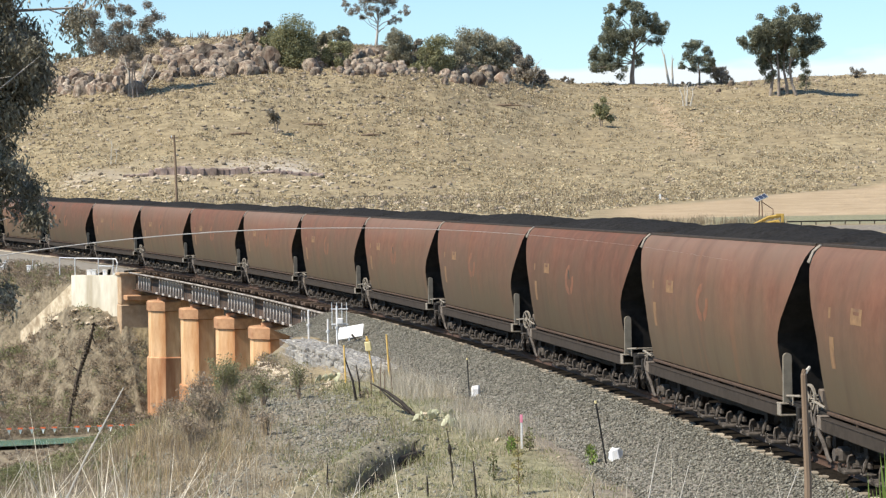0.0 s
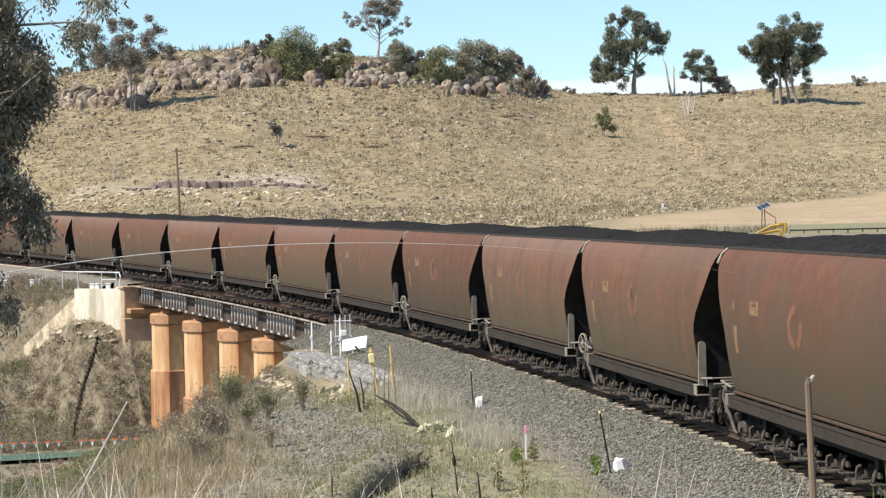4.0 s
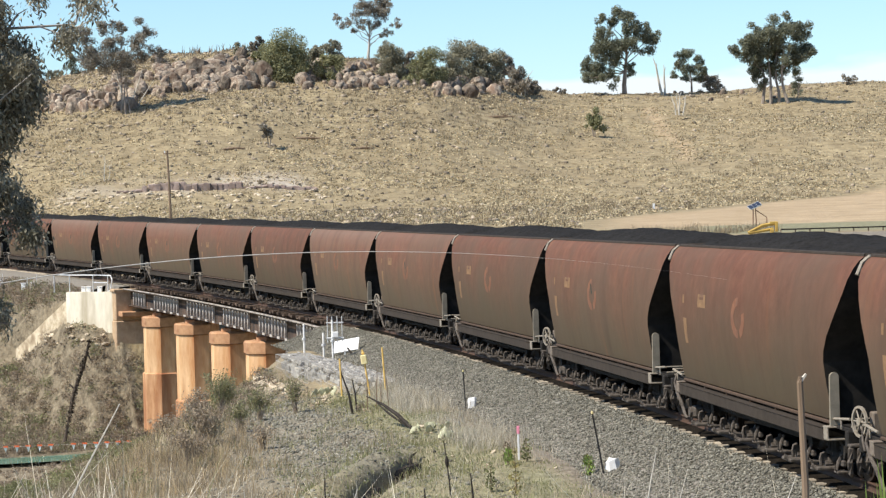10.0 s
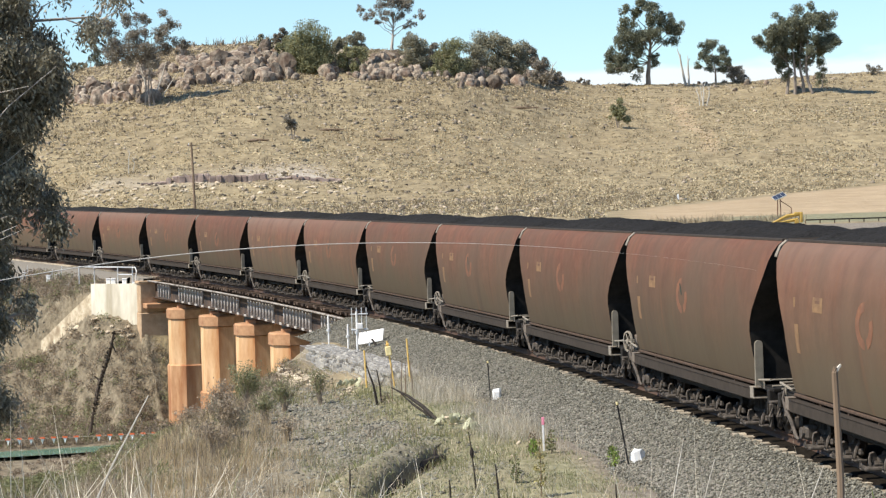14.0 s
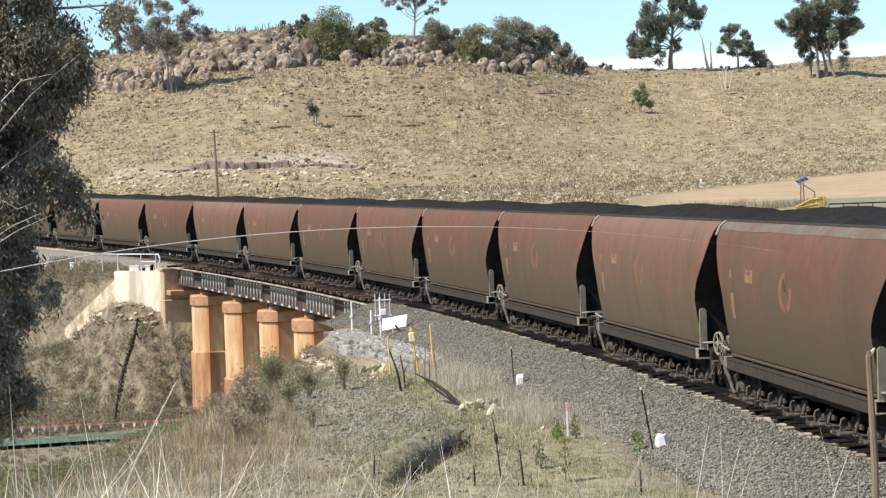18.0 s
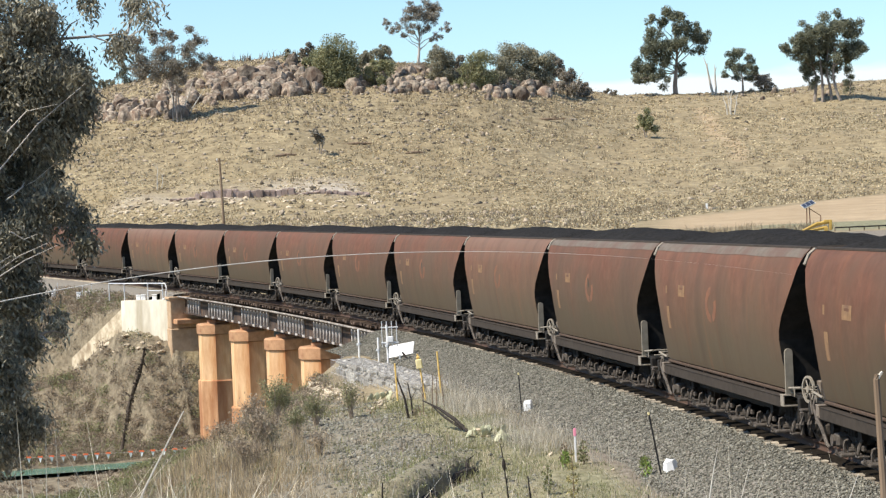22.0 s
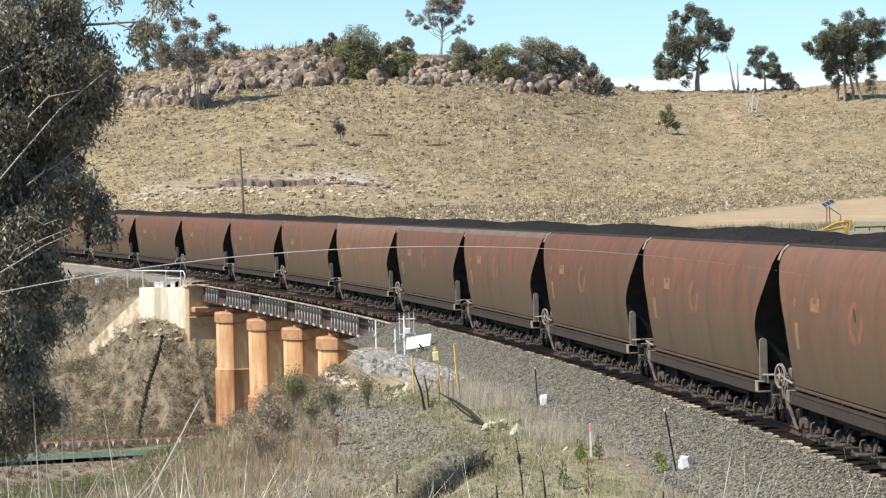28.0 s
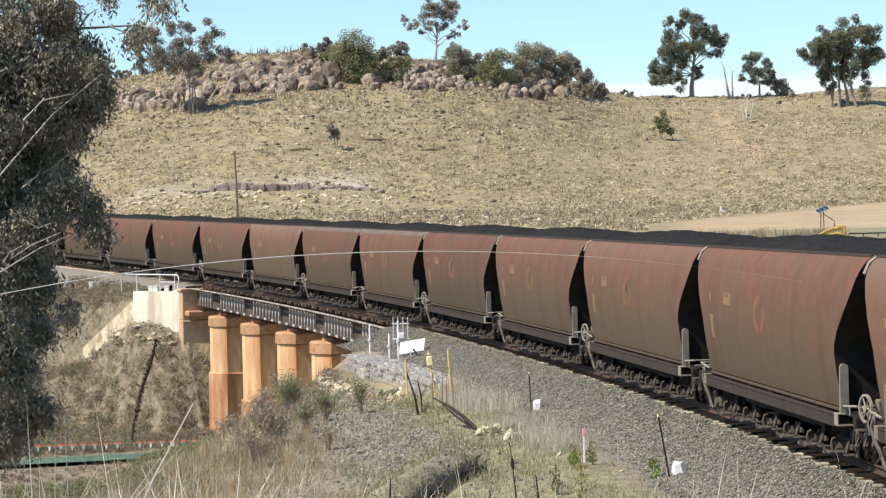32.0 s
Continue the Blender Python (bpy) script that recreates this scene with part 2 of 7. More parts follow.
def tube(points, radii, sides=6, bm=None, cap=True):
    """A tapered tube along points."""
    bm = bm or bmesh.new()
    pts = [Vector(p) for p in points]
    radii = radii if isinstance(radii, (list, tuple)) else [radii] * len(pts)
    rings, up = [], Vector((0.13, 0.27, 1)).normalized()
    for i, p in enumerate(pts):
        d = (pts[min(i + 1, len(pts) - 1)] - pts[max(i - 1, 0)]).normalized()
        a = d.cross(up)
        a = (a if a.length > 0.05 else d.cross(Vector((1, 0, 0)))).normalized()
        b = d.cross(a).normalized()
        rings.append([bm.verts.new(p + (a * math.cos(2 * math.pi * k / sides) + b * math.sin(2 * math.pi * k / sides)) * radii[i]) for k in range(sides)])
    for r0, r1 in zip(rings, rings[1:]):
        for k in range(sides):
            bm.faces.new((r0[k], r0[(k + 1) % sides], r1[(k + 1) % sides], r1[k]))
    if cap:
        bm.faces.new(rings[0][::-1])
        bm.faces.new(rings[-1])
    return bm


def disc(bm, centre, axis, radius, depth, sides=16, inner=0.0):
    """A disc or ring of that depth round an axis."""
    z = Vector(axis).normalized()
    q = z.to_track_quat("Z", "Y").to_matrix().to_4x4()
    m = Matrix.Translation(centre) @ q
    prof = [(inner, -depth / 2), (radius, -depth / 2), (radius, depth / 2), (inner, depth / 2)]
    rings = []
    for k in range(sides):
        a = 2 * math.pi * k / sides
        rings.append([bm.verts.new(m @ Vector((r * math.cos(a), r * math.sin(a), h))) for r, h in prof])
    for k in range(sides):
        p, q2 = rings[k], rings[(k + 1) % sides]
        for j in range(4):
            if inner == 0.0 and j == 3:
                continue
            bm.faces.new((p[j], q2[j], q2[(j + 1) % 4], p[(j + 1) % 4]))
    bmesh.ops.remove_doubles(bm, verts=bm.verts[:], dist=1e-5)
    return bm


def rock_mesh(name, material, seed, sub=2, rough=0.35, flat=0.8):
    rng = random.Random(seed)
    bm = bmesh.new()
    bmesh.ops.create_icosphere(bm, subdivisions=sub, radius=1)
    off = Vector((rng.uniform(-50, 50), rng.uniform(-50, 50), rng.uniform(-50, 50)))
    planes = [(Vector((rng.gauss(0, 1), rng.gauss(0, 1), rng.gauss(0, 0.7))).normalized(), rng.uniform(0.58, 0.9) if sub < 3 else rng.uniform(0.48, 0.8)) for _ in range(7 if sub < 3 else 10)]
    for v in bm.verts:
        d = v.co.normalized()
        r = 1 + rough * noise.noise(d * 1.3 + off) + 0.4 * rough * noise.noise(d * 3.5 + off)
        for pn, pd in planes:
            c = d.dot(pn)
            if c > 0.05:
                r = min(r, pd / c)
        r += 0.10 * rough * noise.noise(d * 7.0 + off)
        v.co = d * r
        v.co.z *= flat
    return finish(bm, name, material)


# ---- plan: one long left-hand bend of track, rail top at z = 0 ----
BEND_R, TH0 = 427.8, 1.68539
START = (7.185, 36.304)
BEND_C = (START[0] - BEND_R * math.sin(TH0), START[1] + BEND_R * math.cos(TH0))


def on_track(s, lat=0.0, z=0.0):
    """The pose on the track's centre at s metres along it; x ahead, y to its left, z up."""
    a = TH0 + s / BEND_R
    g = math.degrees(math.atan(0.007 + 2 * 0.0000623 * max(s, -56.0)))
    return pose(BEND_C[0] + BEND_R * math.sin(a), BEND_C[1] - BEND_R * math.cos(a), float(rail_z(s)), 0, -g, math.degrees(a)) @ Matrix.Translation((0, lat, z))


def rail_z(s):
    """The line climbs away on a steepening grade."""
    s = np.clip(s, -56, 400)
    return 0.007 * s + 0.0000623 * s * s


def track_coords(x, y):
    dx, dy = x - BEND_C[0], y - BEND_C[1]
    a = np.arctan2(dx, -dy)
    a = np.where(a < -0.5, a + 2 * math.pi, a)
    return (a - TH0) * BEND_R, BEND_R - np.hypot(dx, dy)


def smooth(t):
    t = np.clip(t, 0, 1)
    return t * t * (3 - 2 * t)


def table(u, rows):
    xs, ys = zip(*rows)
    return np.interp(u, xs, ys)


def lumps(x, y, cell, seed):
    """Cheap smooth value noise on a grid of that cell, -1 to 1."""
    rs = np.random.RandomState(seed)
    g = rs.uniform(-1, 1, (256, 256))
    fx, fy = x / cell + 1000.37 * (seed % 7), y / cell + 777.7
    ix, iy = np.floor(fx).astype(int), np.floor(fy).astype(int)
    tx, ty = fx - ix, fy - iy
    tx, ty = tx * tx * (3 - 2 * tx), ty * ty * (3 - 2 * ty)
    a, b, c, d = g[ix % 256, iy % 256], g[(ix + 1) % 256, iy % 256], g[ix % 256, (iy + 1) % 256], g[(ix + 1) % 256, (iy + 1) % 256]
    return (a * (1 - tx) + b * tx) * (1 - ty) + (c * (1 - tx) + d * tx) * ty


def hill_crest(az):
    """Distance and height of the hill's crest by compass bearing (radians from +y)."""
    rise = table(az, [(-0.6, 0.030), (-0.3, 0.050), (-0.19, 0.0605), (-0.164, 0.0643), (-0.145, 0.0685), (-0.115, 0.0745), (-0.084, 0.0763), (-0.053, 0.0725), (-0.03, 0.0712), (0.0, 0.0662), (0.018, 0.0633), (0.03, 0.0598), (0.042, 0.0562), (0.058, 0.0543), (0.075, 0.0538), (0.10, 0.0531), (0.122, 0.0533), (0.145, 0.0547), (0.185, 0.0537), (0.3, 0.050), (0.6, 0.035)])
    dist = table(az, [(-0.6, 330), (-0.2, 305), (0.0, 305), (0.06, 335), (0.2, 345), (0.6, 380)])
    return dist, EYE[2] + rise * dist


def wing_line(lat):
    """How far along the track the far abutment's face and wing stand, by their offset from its centre."""
    return table(lat, [(-9, 102.4), (2.1, 102.4), (2.16, 103.05), (4.25, 105.8), (6.1, 112.2), (30, 136)])


def height(x, y):
    """The ground, everywhere."""
    x, y = np.asarray(x, float), np.asarray(y, float)
    s, lat = track_coords(x, y)
    rail = rail_z(np.clip(s, -60, 240))
    d, az = np.hypot(x, y), np.arctan2(x, y)
    # camera side: flat verge, and the knoll that the camera stands on
    near = rail - 0.78 - 0.085 * np.clip(lat - 5.5, 0, 12) * smooth((s + 5) / 25) + 0.10 * lumps(x, y, 3.1, 3) + 0.05 * lumps(x, y, 0.9, 4)
    near = near + 3.3 * (1 - smooth((np.hypot(x, y) - 4) / 32)) * smooth((lat - 3.8) / 4.5)
    # a short washed-out gully in the verge
    gs, gl = (s - 10.0) * 0.95 - (lat - 7.1) * 0.31, (s - 10.0) * 0.31 + (lat - 7.1) * 0.95
    near = near - 0.50 * np.exp(-(gl / 0.22) ** 4) * np.exp(-(gs / 3.4) ** 4) + 0.34 * np.exp(-((gl - 0.75) / 0.48) ** 2) * np.exp(-(gs / 4.6) ** 4)
    # near bank of the creek: a long fall from its edge
    near = near - 0.50 * smooth((lat - 4.0) / 1.0) * smooth((s - 29) / 6)
    edge = 53.0 - 1.0 * np.clip(lat - 1.5, 0, 3.5) - 4.5 * np.clip(lat - 5.0, 0, 12) + 0.4 * np.clip(-lat, 0, 20)
    run = np.clip((s - edge) / (86.4 - edge), 0, 1)
    down = np.clip(run + 0.03 * np.sin(run * math.pi) - 0.004, 0, 1)
    # the far bank rises to the abutment; behind it runs the embankment's batter
    wall = wing_line(lat)
    wing_top = -1.1 - 1.68 * np.clip(lat - 4.25, 0, 1.85) - 0.3 * np.clip(lat - 6.1, 0, 20)
    emb = rail - 0.80 - 0.55 * np.clip(lat - 3.4, 0, 14) + 0.2 * lumps(x, y, 2.3, 5) * smooth((lat - 4) / 3)
    emb = np.where(lat > 4.1, np.minimum(emb, rail + wing_top - 0.3 + 0.45 * (s - wall)), emb)
    front = rail + np.minimum(wing_top - 1.0, -2.3) - 0.8 * smooth((3.3 - lat) / 1.7) - (0.5 + 0.9 * smooth((6.0 - lat) / 6.0)) * np.clip(np.minimum(wall, 107 + 0.6 * (lat - 4.25)) - s, 0, 40)
    far = np.where(s > wall + np.where(lat > 4.25, 1.15, 0.78), emb, front)
    creek = -7.45
    near = np.where(s < 90, near + (creek - near) * down, np.maximum(far, creek + 0.30 * smooth((s - 90.3) / 1.8) + 0.03 * np.clip(s - 92, 0, 20)))
    near = near - 0.85 * smooth((lat - 9.4) / 1.8) * smooth((s - 24) / 14) * smooth((82 - s) / 14)
    near = near + (0.20 * lumps(x, y, 1.7, 8) + 0.10 * lumps(x, y, 0.7, 9)) * smooth(down * 3) * np.where(s > 90, 0.7 * smooth((s - 93) / 3), 1 - smooth((down - 0.9) * 10)) * smooth((lat - 5) / 3)
    # far side: paddock and the hill
    dist, top = hill_crest(az)
    t = (d - 212) / (dist - 212)
    base = table(d, [(0, -0.8), (60, -0.4), (100, 1.9), (116, 2.8), (135, 3.35), (150, 3.65), (212, 5.7)])
    slope = 5.7 + (top - 5.7) * (0.74 * np.clip(t, 0, 1) + 0.26 * smooth(t))
    beyond = top - 0.10 * (d - dist) * smooth((d - dist) / 20)
    hill = np.where(d < 212, base, np.where(d < dist, slope, np.maximum(beyond, 2.0)))
    rough = smooth((d - 205) / 30)
    hill = hill + rough * (0.55 * lumps(x, y, 17, 11) * smooth((d - 220) / 25) * smooth((dist - d) / 30 + 0.35) + 0.22 * lumps(x, y, 4.3, 12) + 0.12 * lumps(x, y, 1.4, 13))
    hill = np.where(np.cos(az) > 0, hill, -0.8)
    w = smooth((-lat - 5.0) / 22.0)
    z = near * (1 - w) + hill * w
    # formation under the ballast
    form = smooth((3.6 - np.abs(lat)) / 0.7) * (1 - smooth((s - 54.5) / 1.0) * smooth((104.0 - s) / 1.0))
    form = np.where((s > 90) & (s < wall + 0.78), 0.0, form)
    return z * (1 - form) + (rail - 0.86) * form


def ground_z(x, y):
    return float(height(np.array([x]), np.array([y]))[0])


# ---- ground sheet ----
def build_ground():
    az = np.concatenate([np.radians(np.linspace(-180, -16, 60))[:-1], np.radians(np.linspace(-16, 16, 620)), np.radians(np.linspace(16, 180, 60))[1:]])
    r = np.concatenate([np.linspace(0.005, 24, 70)[:-1], np.linspace(24, 150, 300)[:-1], np.linspace(150, 360, 260)[:-1], np.geomspace(360, 4500, 40)])
    A, R = np.meshgrid(az, r, indexing="ij")
    X, Y = R * np.sin(A), R * np.cos(A)
    Z = height(X, Y)
    na, nr = A.shape
    idx = np.arange(na * nr).reshape(na, nr)
    f = np.stack([idx[:-1, :-1], idx[:-1, 1:], idx[1:, 1:], idx[1:, :-1]], -1).reshape(-1, 4)
    v = np.stack([X, Y, Z], -1).reshape(-1, 3)
    me = mesh_of("ground", v, f, M_GROUND, smooth=True)
    s, lat = track_coords(X, Y)
    d = np.hypot(X, Y)
    tan = smooth((d - 142 + 4 * lumps(X, Y, 25, 29)) / 5) * smooth((A - 0.052 + 0.012 * lumps(X, Y, 30, 22)) / 0.03) * smooth((170 + (A - 0.079) * 458 - d + 4 * lumps(X, Y, 20, 20)) / 6) * smooth((-lat - 10) / 10)
    green = smooth((d - 128) / 3) * smooth((149 - d) / 3) * smooth((A - 0.10) / 0.02)
    green = np.maximum(green, smooth((lat - 3.4) / 0.8) * smooth((11.0 - lat) / 4) * smooth((s + 25) / 10) * smooth((38 - s) / 12) * (0.85 + 0.3 * lumps(X, Y, 2.2, 21)).clip(0, 1))
    scrub = np.where((s > 88) & (lat > 1.5), 1.0, 0.0) + np.where((lat > 3) & (s <= 88), np.maximum(smooth((s - 30) / 20), 0.8 * smooth((lat - 6.5 + lumps(X, Y, 3, 66)) / 3)), 0) * smooth((lat - 3) / 3)
    grit = (1 - smooth((s - 50) / 6) * smooth((118 - s) / 6)) * smooth((4.4 - lat + 0.9 * lumps(X, Y, 2.5, 24)) / 0.9) * smooth((lat + 8) / 2)
    grit = np.maximum(grit, 0.8 * smooth((lat - 5.6 + 1.2 * lumps(X, Y, 3.1, 26)) / 1.5) * smooth((11.5 - lat) / 3) * smooth((s - 6) / 8) * smooth((50 - s) / 15))
    grit = np.maximum(grit, smooth((d - 117) / 1.5) * smooth((128 - d) / 1.5) * smooth((A - 0.10) / 0.02))
    scar = smooth(1 - np.abs(d - 228 - 6 * lumps(X, Y, 16, 27)) / 8) * smooth((A + 0.175) / 0.02) * smooth((-0.045 - A) / 0.02) * (0.5 + 0.7 * lumps(X, Y, 5, 23)).clip(0, 1)
    wash = smooth(1 - np.abs(A - 0.104 + 0.000236 * (d - 251) - 0.003 * lumps(X, Y, 9, 28)) / 0.0065) * smooth((d - 243) / 9) * smooth((310 - d) / 12)
    for nm, val in (("tan", np.maximum(tan, 0.9 * wash)), ("green", green), ("scrub", scrub), ("grit", grit), ("scar", scar)):
        at = me.attributes.new(nm, "FLOAT", "POINT")
        at.data.foreach_set("value", val.astype(np.float32).ravel())
    return tagged(new("ground", me), "dry winter grassland with bare rocky hillside and creek bank", "ground", kind="structure")


def ground_material():
    m = mat("dry_grassland", (0.168, 0.131, 0.075), (0.37, 0.302, 0.180), 0.9, 0.95, bump=1.0, c3=(0.22, 0.172, 0.098), scale3=0.07, amount3=0.65)
    n, l = m.node_tree.nodes, m.node_tree.links
    b = n["Principled BSDF"]
    out = b.inputs["Base Color"].links[0].from_socket
    tc = n["Texture Coordinate"]

    def patch(attr, c1, c2, scale, amount=1.0):
        nonlocal out
        a = n.new("ShaderNodeAttribute")
        a.attribute_name = attr
        ns, rp, mx, mu = n.new("ShaderNodeTexNoise"), n.new("ShaderNodeValToRGB"), n.new("ShaderNodeMix"), n.new("ShaderNodeMath")
        ns.inputs["Scale"].default_value, ns.inputs["Detail"].default_value, ns.inputs["Roughness"].default_value = scale, 6, 0.7
        l.new(tc.outputs["Object"], ns.inputs["Vector"])
        rp.color_ramp.elements[0].position, rp.color_ramp.elements[1].position = 0.35, 0.65
        rp.color_ramp.elements[0].color, rp.color_ramp.elements[1].color = (*c1, 1), (*c2, 1)
        l.new(ns.outputs["Fac"], rp.inputs["Fac"])
        mu.operation = "MULTIPLY"
        mu.inputs[1].default_value = amount
        l.new(a.outputs["Fac"], mu.inputs[0])
        mx.data_type = "RGBA"
        l.new(mu.outputs[0], mx.inputs[0])
        l.new(out, mx.inputs[6])
        l.new(rp.outputs[0], mx.inputs[7])
        out = mx.outputs[2]
    patch("scrub", (0.10, 0.08, 0.054), (0.26, 0.218, 0.15), 2.2, 0.95)
    patch("tan", (0.32, 0.237, 0.142), (0.43, 0.328, 0.208), 0.35, 0.95)
    patch("green", (0.13, 0.128, 0.07), (0.295, 0.28, 0.175), 3.1, 0.95)
    patch("grit", (0.125, 0.105, 0.084), (0.28, 0.245, 0.198), 5.5, 0.9)
    patch("scar", (0.30, 0.24, 0.18), (0.55, 0.50, 0.42), 0.5, 0.9)
    l.new(out, b.inputs["Base Color"])
    return m


M_GROUND = ground_material()
build_ground()


def island_vary(m, low, high):
    """Lets every loose piece of a joined mesh take its own value."""
    n, l = m.node_tree.nodes, m.node_tree.links
    b = n["Principled BSDF"]
    ge, hs, mr = n.new("ShaderNodeNewGeometry"), n.new("ShaderNodeHueSaturation"), n.new("ShaderNodeMapRange")
    mr.inputs[3].default_value, mr.inputs[4].default_value = low, high
    l.new(ge.outputs["Random Per Island"], mr.inputs[0])
    l.new(mr.outputs[0], hs.inputs["Value"])
    l.new(b.inputs["Base Color"].links[0].from_socket, hs.inputs["Color"])
    l.new(hs.outputs[0], b.inputs["Base Color"])
    return m


island_vary(M_STONE, 0.4, 1.65)

# ---- track ----
S0, S1 = -75.0, 250.0
BR0, BR1 = 53.8, 102.2            # the bridge


def strip(name, s_from, s_to, step, section, material, smooth_=False):
    """Sweeps a cross-section of (lat, z) along the track."""
    n = max(2, int(round((s_to - s_from) / step)) + 1)
    v = []
    for s in np.linspace(s_from, s_to, n):
        m = on_track(s)
        v += [m @ Vector((0, la, z)) for la, z in section]
    k = len(section)
    i, j = np.meshgrid(np.arange(n - 1), np.arange(k - 1), indexing="ij")
    a = (i * k + j).ravel()
    return mesh_of(name, np.array(v), np.stack([a, a + k, a + k + 1, a + 1], 1), material, smooth_)


M_BALLAST = mat("crushed_grey_ballast", (0.13, 0.117, 0.096), (0.25, 0.23, 0.195), 16, 0.95, bump=0.9, c3=(0.19, 0.165, 0.135), scale3=1.3, amount3=0.5)
# near-black sheet between the rails: shade under the train, put into its colour
M_TRAINSHADE = mat("under_train_shade", (0.007, 0.006, 0.005), (0.022, 0.018, 0.014), 12, 0.95, bump=0.8)
M_TRAINSHADE.node_tree.nodes["Principled BSDF"].inputs["Specular IOR Level"].default_value = 0.02
BALLAST = [(3.75, -0.98), (3.3, -0.74), (1.85, -0.235), (1.3, -0.20), (-1.3, -0.20), (-1.85, -0.235), (-3.3, -0.74), (-3.75, -0.98)]
track = tagged(new("railway_track", strip("ballast_bed", S0, BR0 - 0.4, 0.8, BALLAST, M_BALLAST)), "single railway track on a grey crushed stone bed", "railway track", kind="structure")
part("ballast_bed", strip("ballast_bed", 106.0, S1, 1.5, BALLAST, M_BALLAST), M_BALLAST, track)
part("ballast_bed", strip("ballast_bed", BR1 + 0.4, 106.0, 1.0, [(1.95, -1.0), (1.85, -0.235), (1.3, -0.20), (-1.3, -0.20), (-1.85, -0.235), (-1.95, -1.0)], M_BALLAST), M_BALLAST, track)
part("coal_dust", strip("coal_dust", S0, BR0 - 0.4, 1.0, [(1.10, -0.20), (1.05, -0.138), (0.4, -0.128), (-0.4, -0.128), (-1.05, -0.138), (-1.10, -0.20)], M_TRAINSHADE), M_TRAINSHADE, track, "black sheet between the rails, coloured as the shade under the train")
RAIL = [(-0.07, -0.155), (-0.07, -0.14), (-0.012, -0.12), (-0.012, -0.045), (-0.036, -0.03), (-0.036, 0), (0.036, 0), (0.036, -0.03), (0.012, -0.045), (0.012, -0.12), (0.07, -0.14), (0.07, -0.155)]
for side in (1, -1):
    part("rail", strip("rail", S0, S1, 1.0, [(la + side * 0.755, z) for la, z in RAIL], M_RAIL), M_RAIL, track)


M_DECK = mat("dark_oily_bridge_timber", (0.045, 0.033, 0.024), (0.115, 0.086, 0.064), 12, 0.9, c3=(0.09, 0.05, 0.033), scale3=1.5, vary=0.3)


def sleeper_mesh(length, seed, material=M_SLEEPER):
    rng = random.Random(seed)
    bm = boxed(0, 0, -0.065, 0.235, length, 0.13, bevel=0.012)
    for v in bm.verts:
        v.co += Vector((rng.uniform(-0.012, 0.012), rng.uniform(-0.03, 0.03), rng.uniform(-0.01, 0.008)))
    return finish(bm, "sleeper", material)


SLEEPERS = [sleeper_mesh(2.58, 50 + i) for i in range(5)]
DECK_TIMBERS = [sleeper_mesh(2.58, 60 + i, M_DECK) for i in range(5)]
rng = random.Random(5)
far_v, far_f = [], []
k = 0
for i in range(int((S1 - S0) / 0.565)):
    s = S0 + i * 0.565
    m = on_track(s, rng.uniform(-0.09, 0.07), -0.157) @ pose(0, 0, rng.uniform(-0.015, 0), 0, rng.uniform(-2, 2), rng.uniform(-1.2, 1.2))
    if -8 < s < 125:
        part("sleeper", (DECK_TIMBERS if BR0 - 0.5 < s < BR1 + 0.5 else SLEEPERS)[i % 5], M_SLEEPER, track, at=m)
    else:
        b0 = len(far_v)
        far_v += [m @ Vector(c) for c in ((-.12, -1.3, -.13), (.12, -1.3, -.13), (.12, 1.3, -.13), (-.12, 1.3, -.13), (-.12, -1.3, 0), (.12, -1.3, 0), (.12, 1.3, 0), (-.12, 1.3, 0))]
        far_f += [[b0 + q for q in f] for f in ((0, 1, 5, 4), (1, 2, 6, 5), (2, 3, 7, 6), (3, 0, 4, 7), (4, 5, 6, 7))]
tagged(part("far_sleepers", mesh_of("far_sleepers", np.array(far_v), np.array(far_f), M_SLEEPER), M_SLEEPER, track), kind="stuff")


def stones(name, count, place, size, material, seed, label, flat=0.7, parent=None):
    """Loose angular stones as one mesh: place(rs, n) gives x, y, z arrays."""
    rs = np.random.RandomState(seed)
    x, y, z = place(rs, count)
    n = len(x)
    base = np.array([(1, 0, 0), (0, 1, 0), (-1, 0, 0), (0, -1, 0), (0, 0, 1), (0, 0, -1)], float)
    tri = np.array([(0, 1, 4), (1, 2, 4), (2, 3, 4), (3, 0, 4), (1, 0, 5), (2, 1, 5), (3, 2, 5), (0, 3, 5)])
    v = base[None] * rs.uniform(0.65, 1.25, (n, 6, 1)) + rs.uniform(-0.25, 0.25, (n, 6, 3))
    a = rs.uniform(0, 6.28, n)
    t = rs.uniform(-0.9, 0.9, n)
    c, s_ = np.cos(t)[:, None], np.sin(t)[:, None]
    v = np.stack([v[..., 0], v[..., 1] * c - v[..., 2] * s_, v[..., 1] * s_ + v[..., 2] * c], -1)
    c, s_ = np.cos(a)[:, None], np.sin(a)[:, None]
    v = np.stack([v[..., 0] * c - v[..., 1] * s_, v[..., 0] * s_ + v[..., 1] * c, v[..., 2] * flat], -1)
    sz = size[0] * (size[1] / size[0]) ** (rs.uniform(0, 1, n) ** 1.6)
    v = v * sz[:, None, None] + np.stack([x, y, z], -1)[:, None]
    f = tri[None] + (np.arange(n) * 6)[:, None, None]
    ob = new(name, mesh_of(name, v.reshape(-1, 3), f.reshape(-1, 3), material))
    if parent:
        ob.parent = parent
    return tagged(ob, label, "" if parent else name.replace("_", " "), kind="stuff")


def world_of(s, lat):
    a = TH0 + s / BEND_R
    r = BEND_R - lat
    return BEND_C[0] + r * np.sin(a), BEND_C[1] - r * np.cos(a)


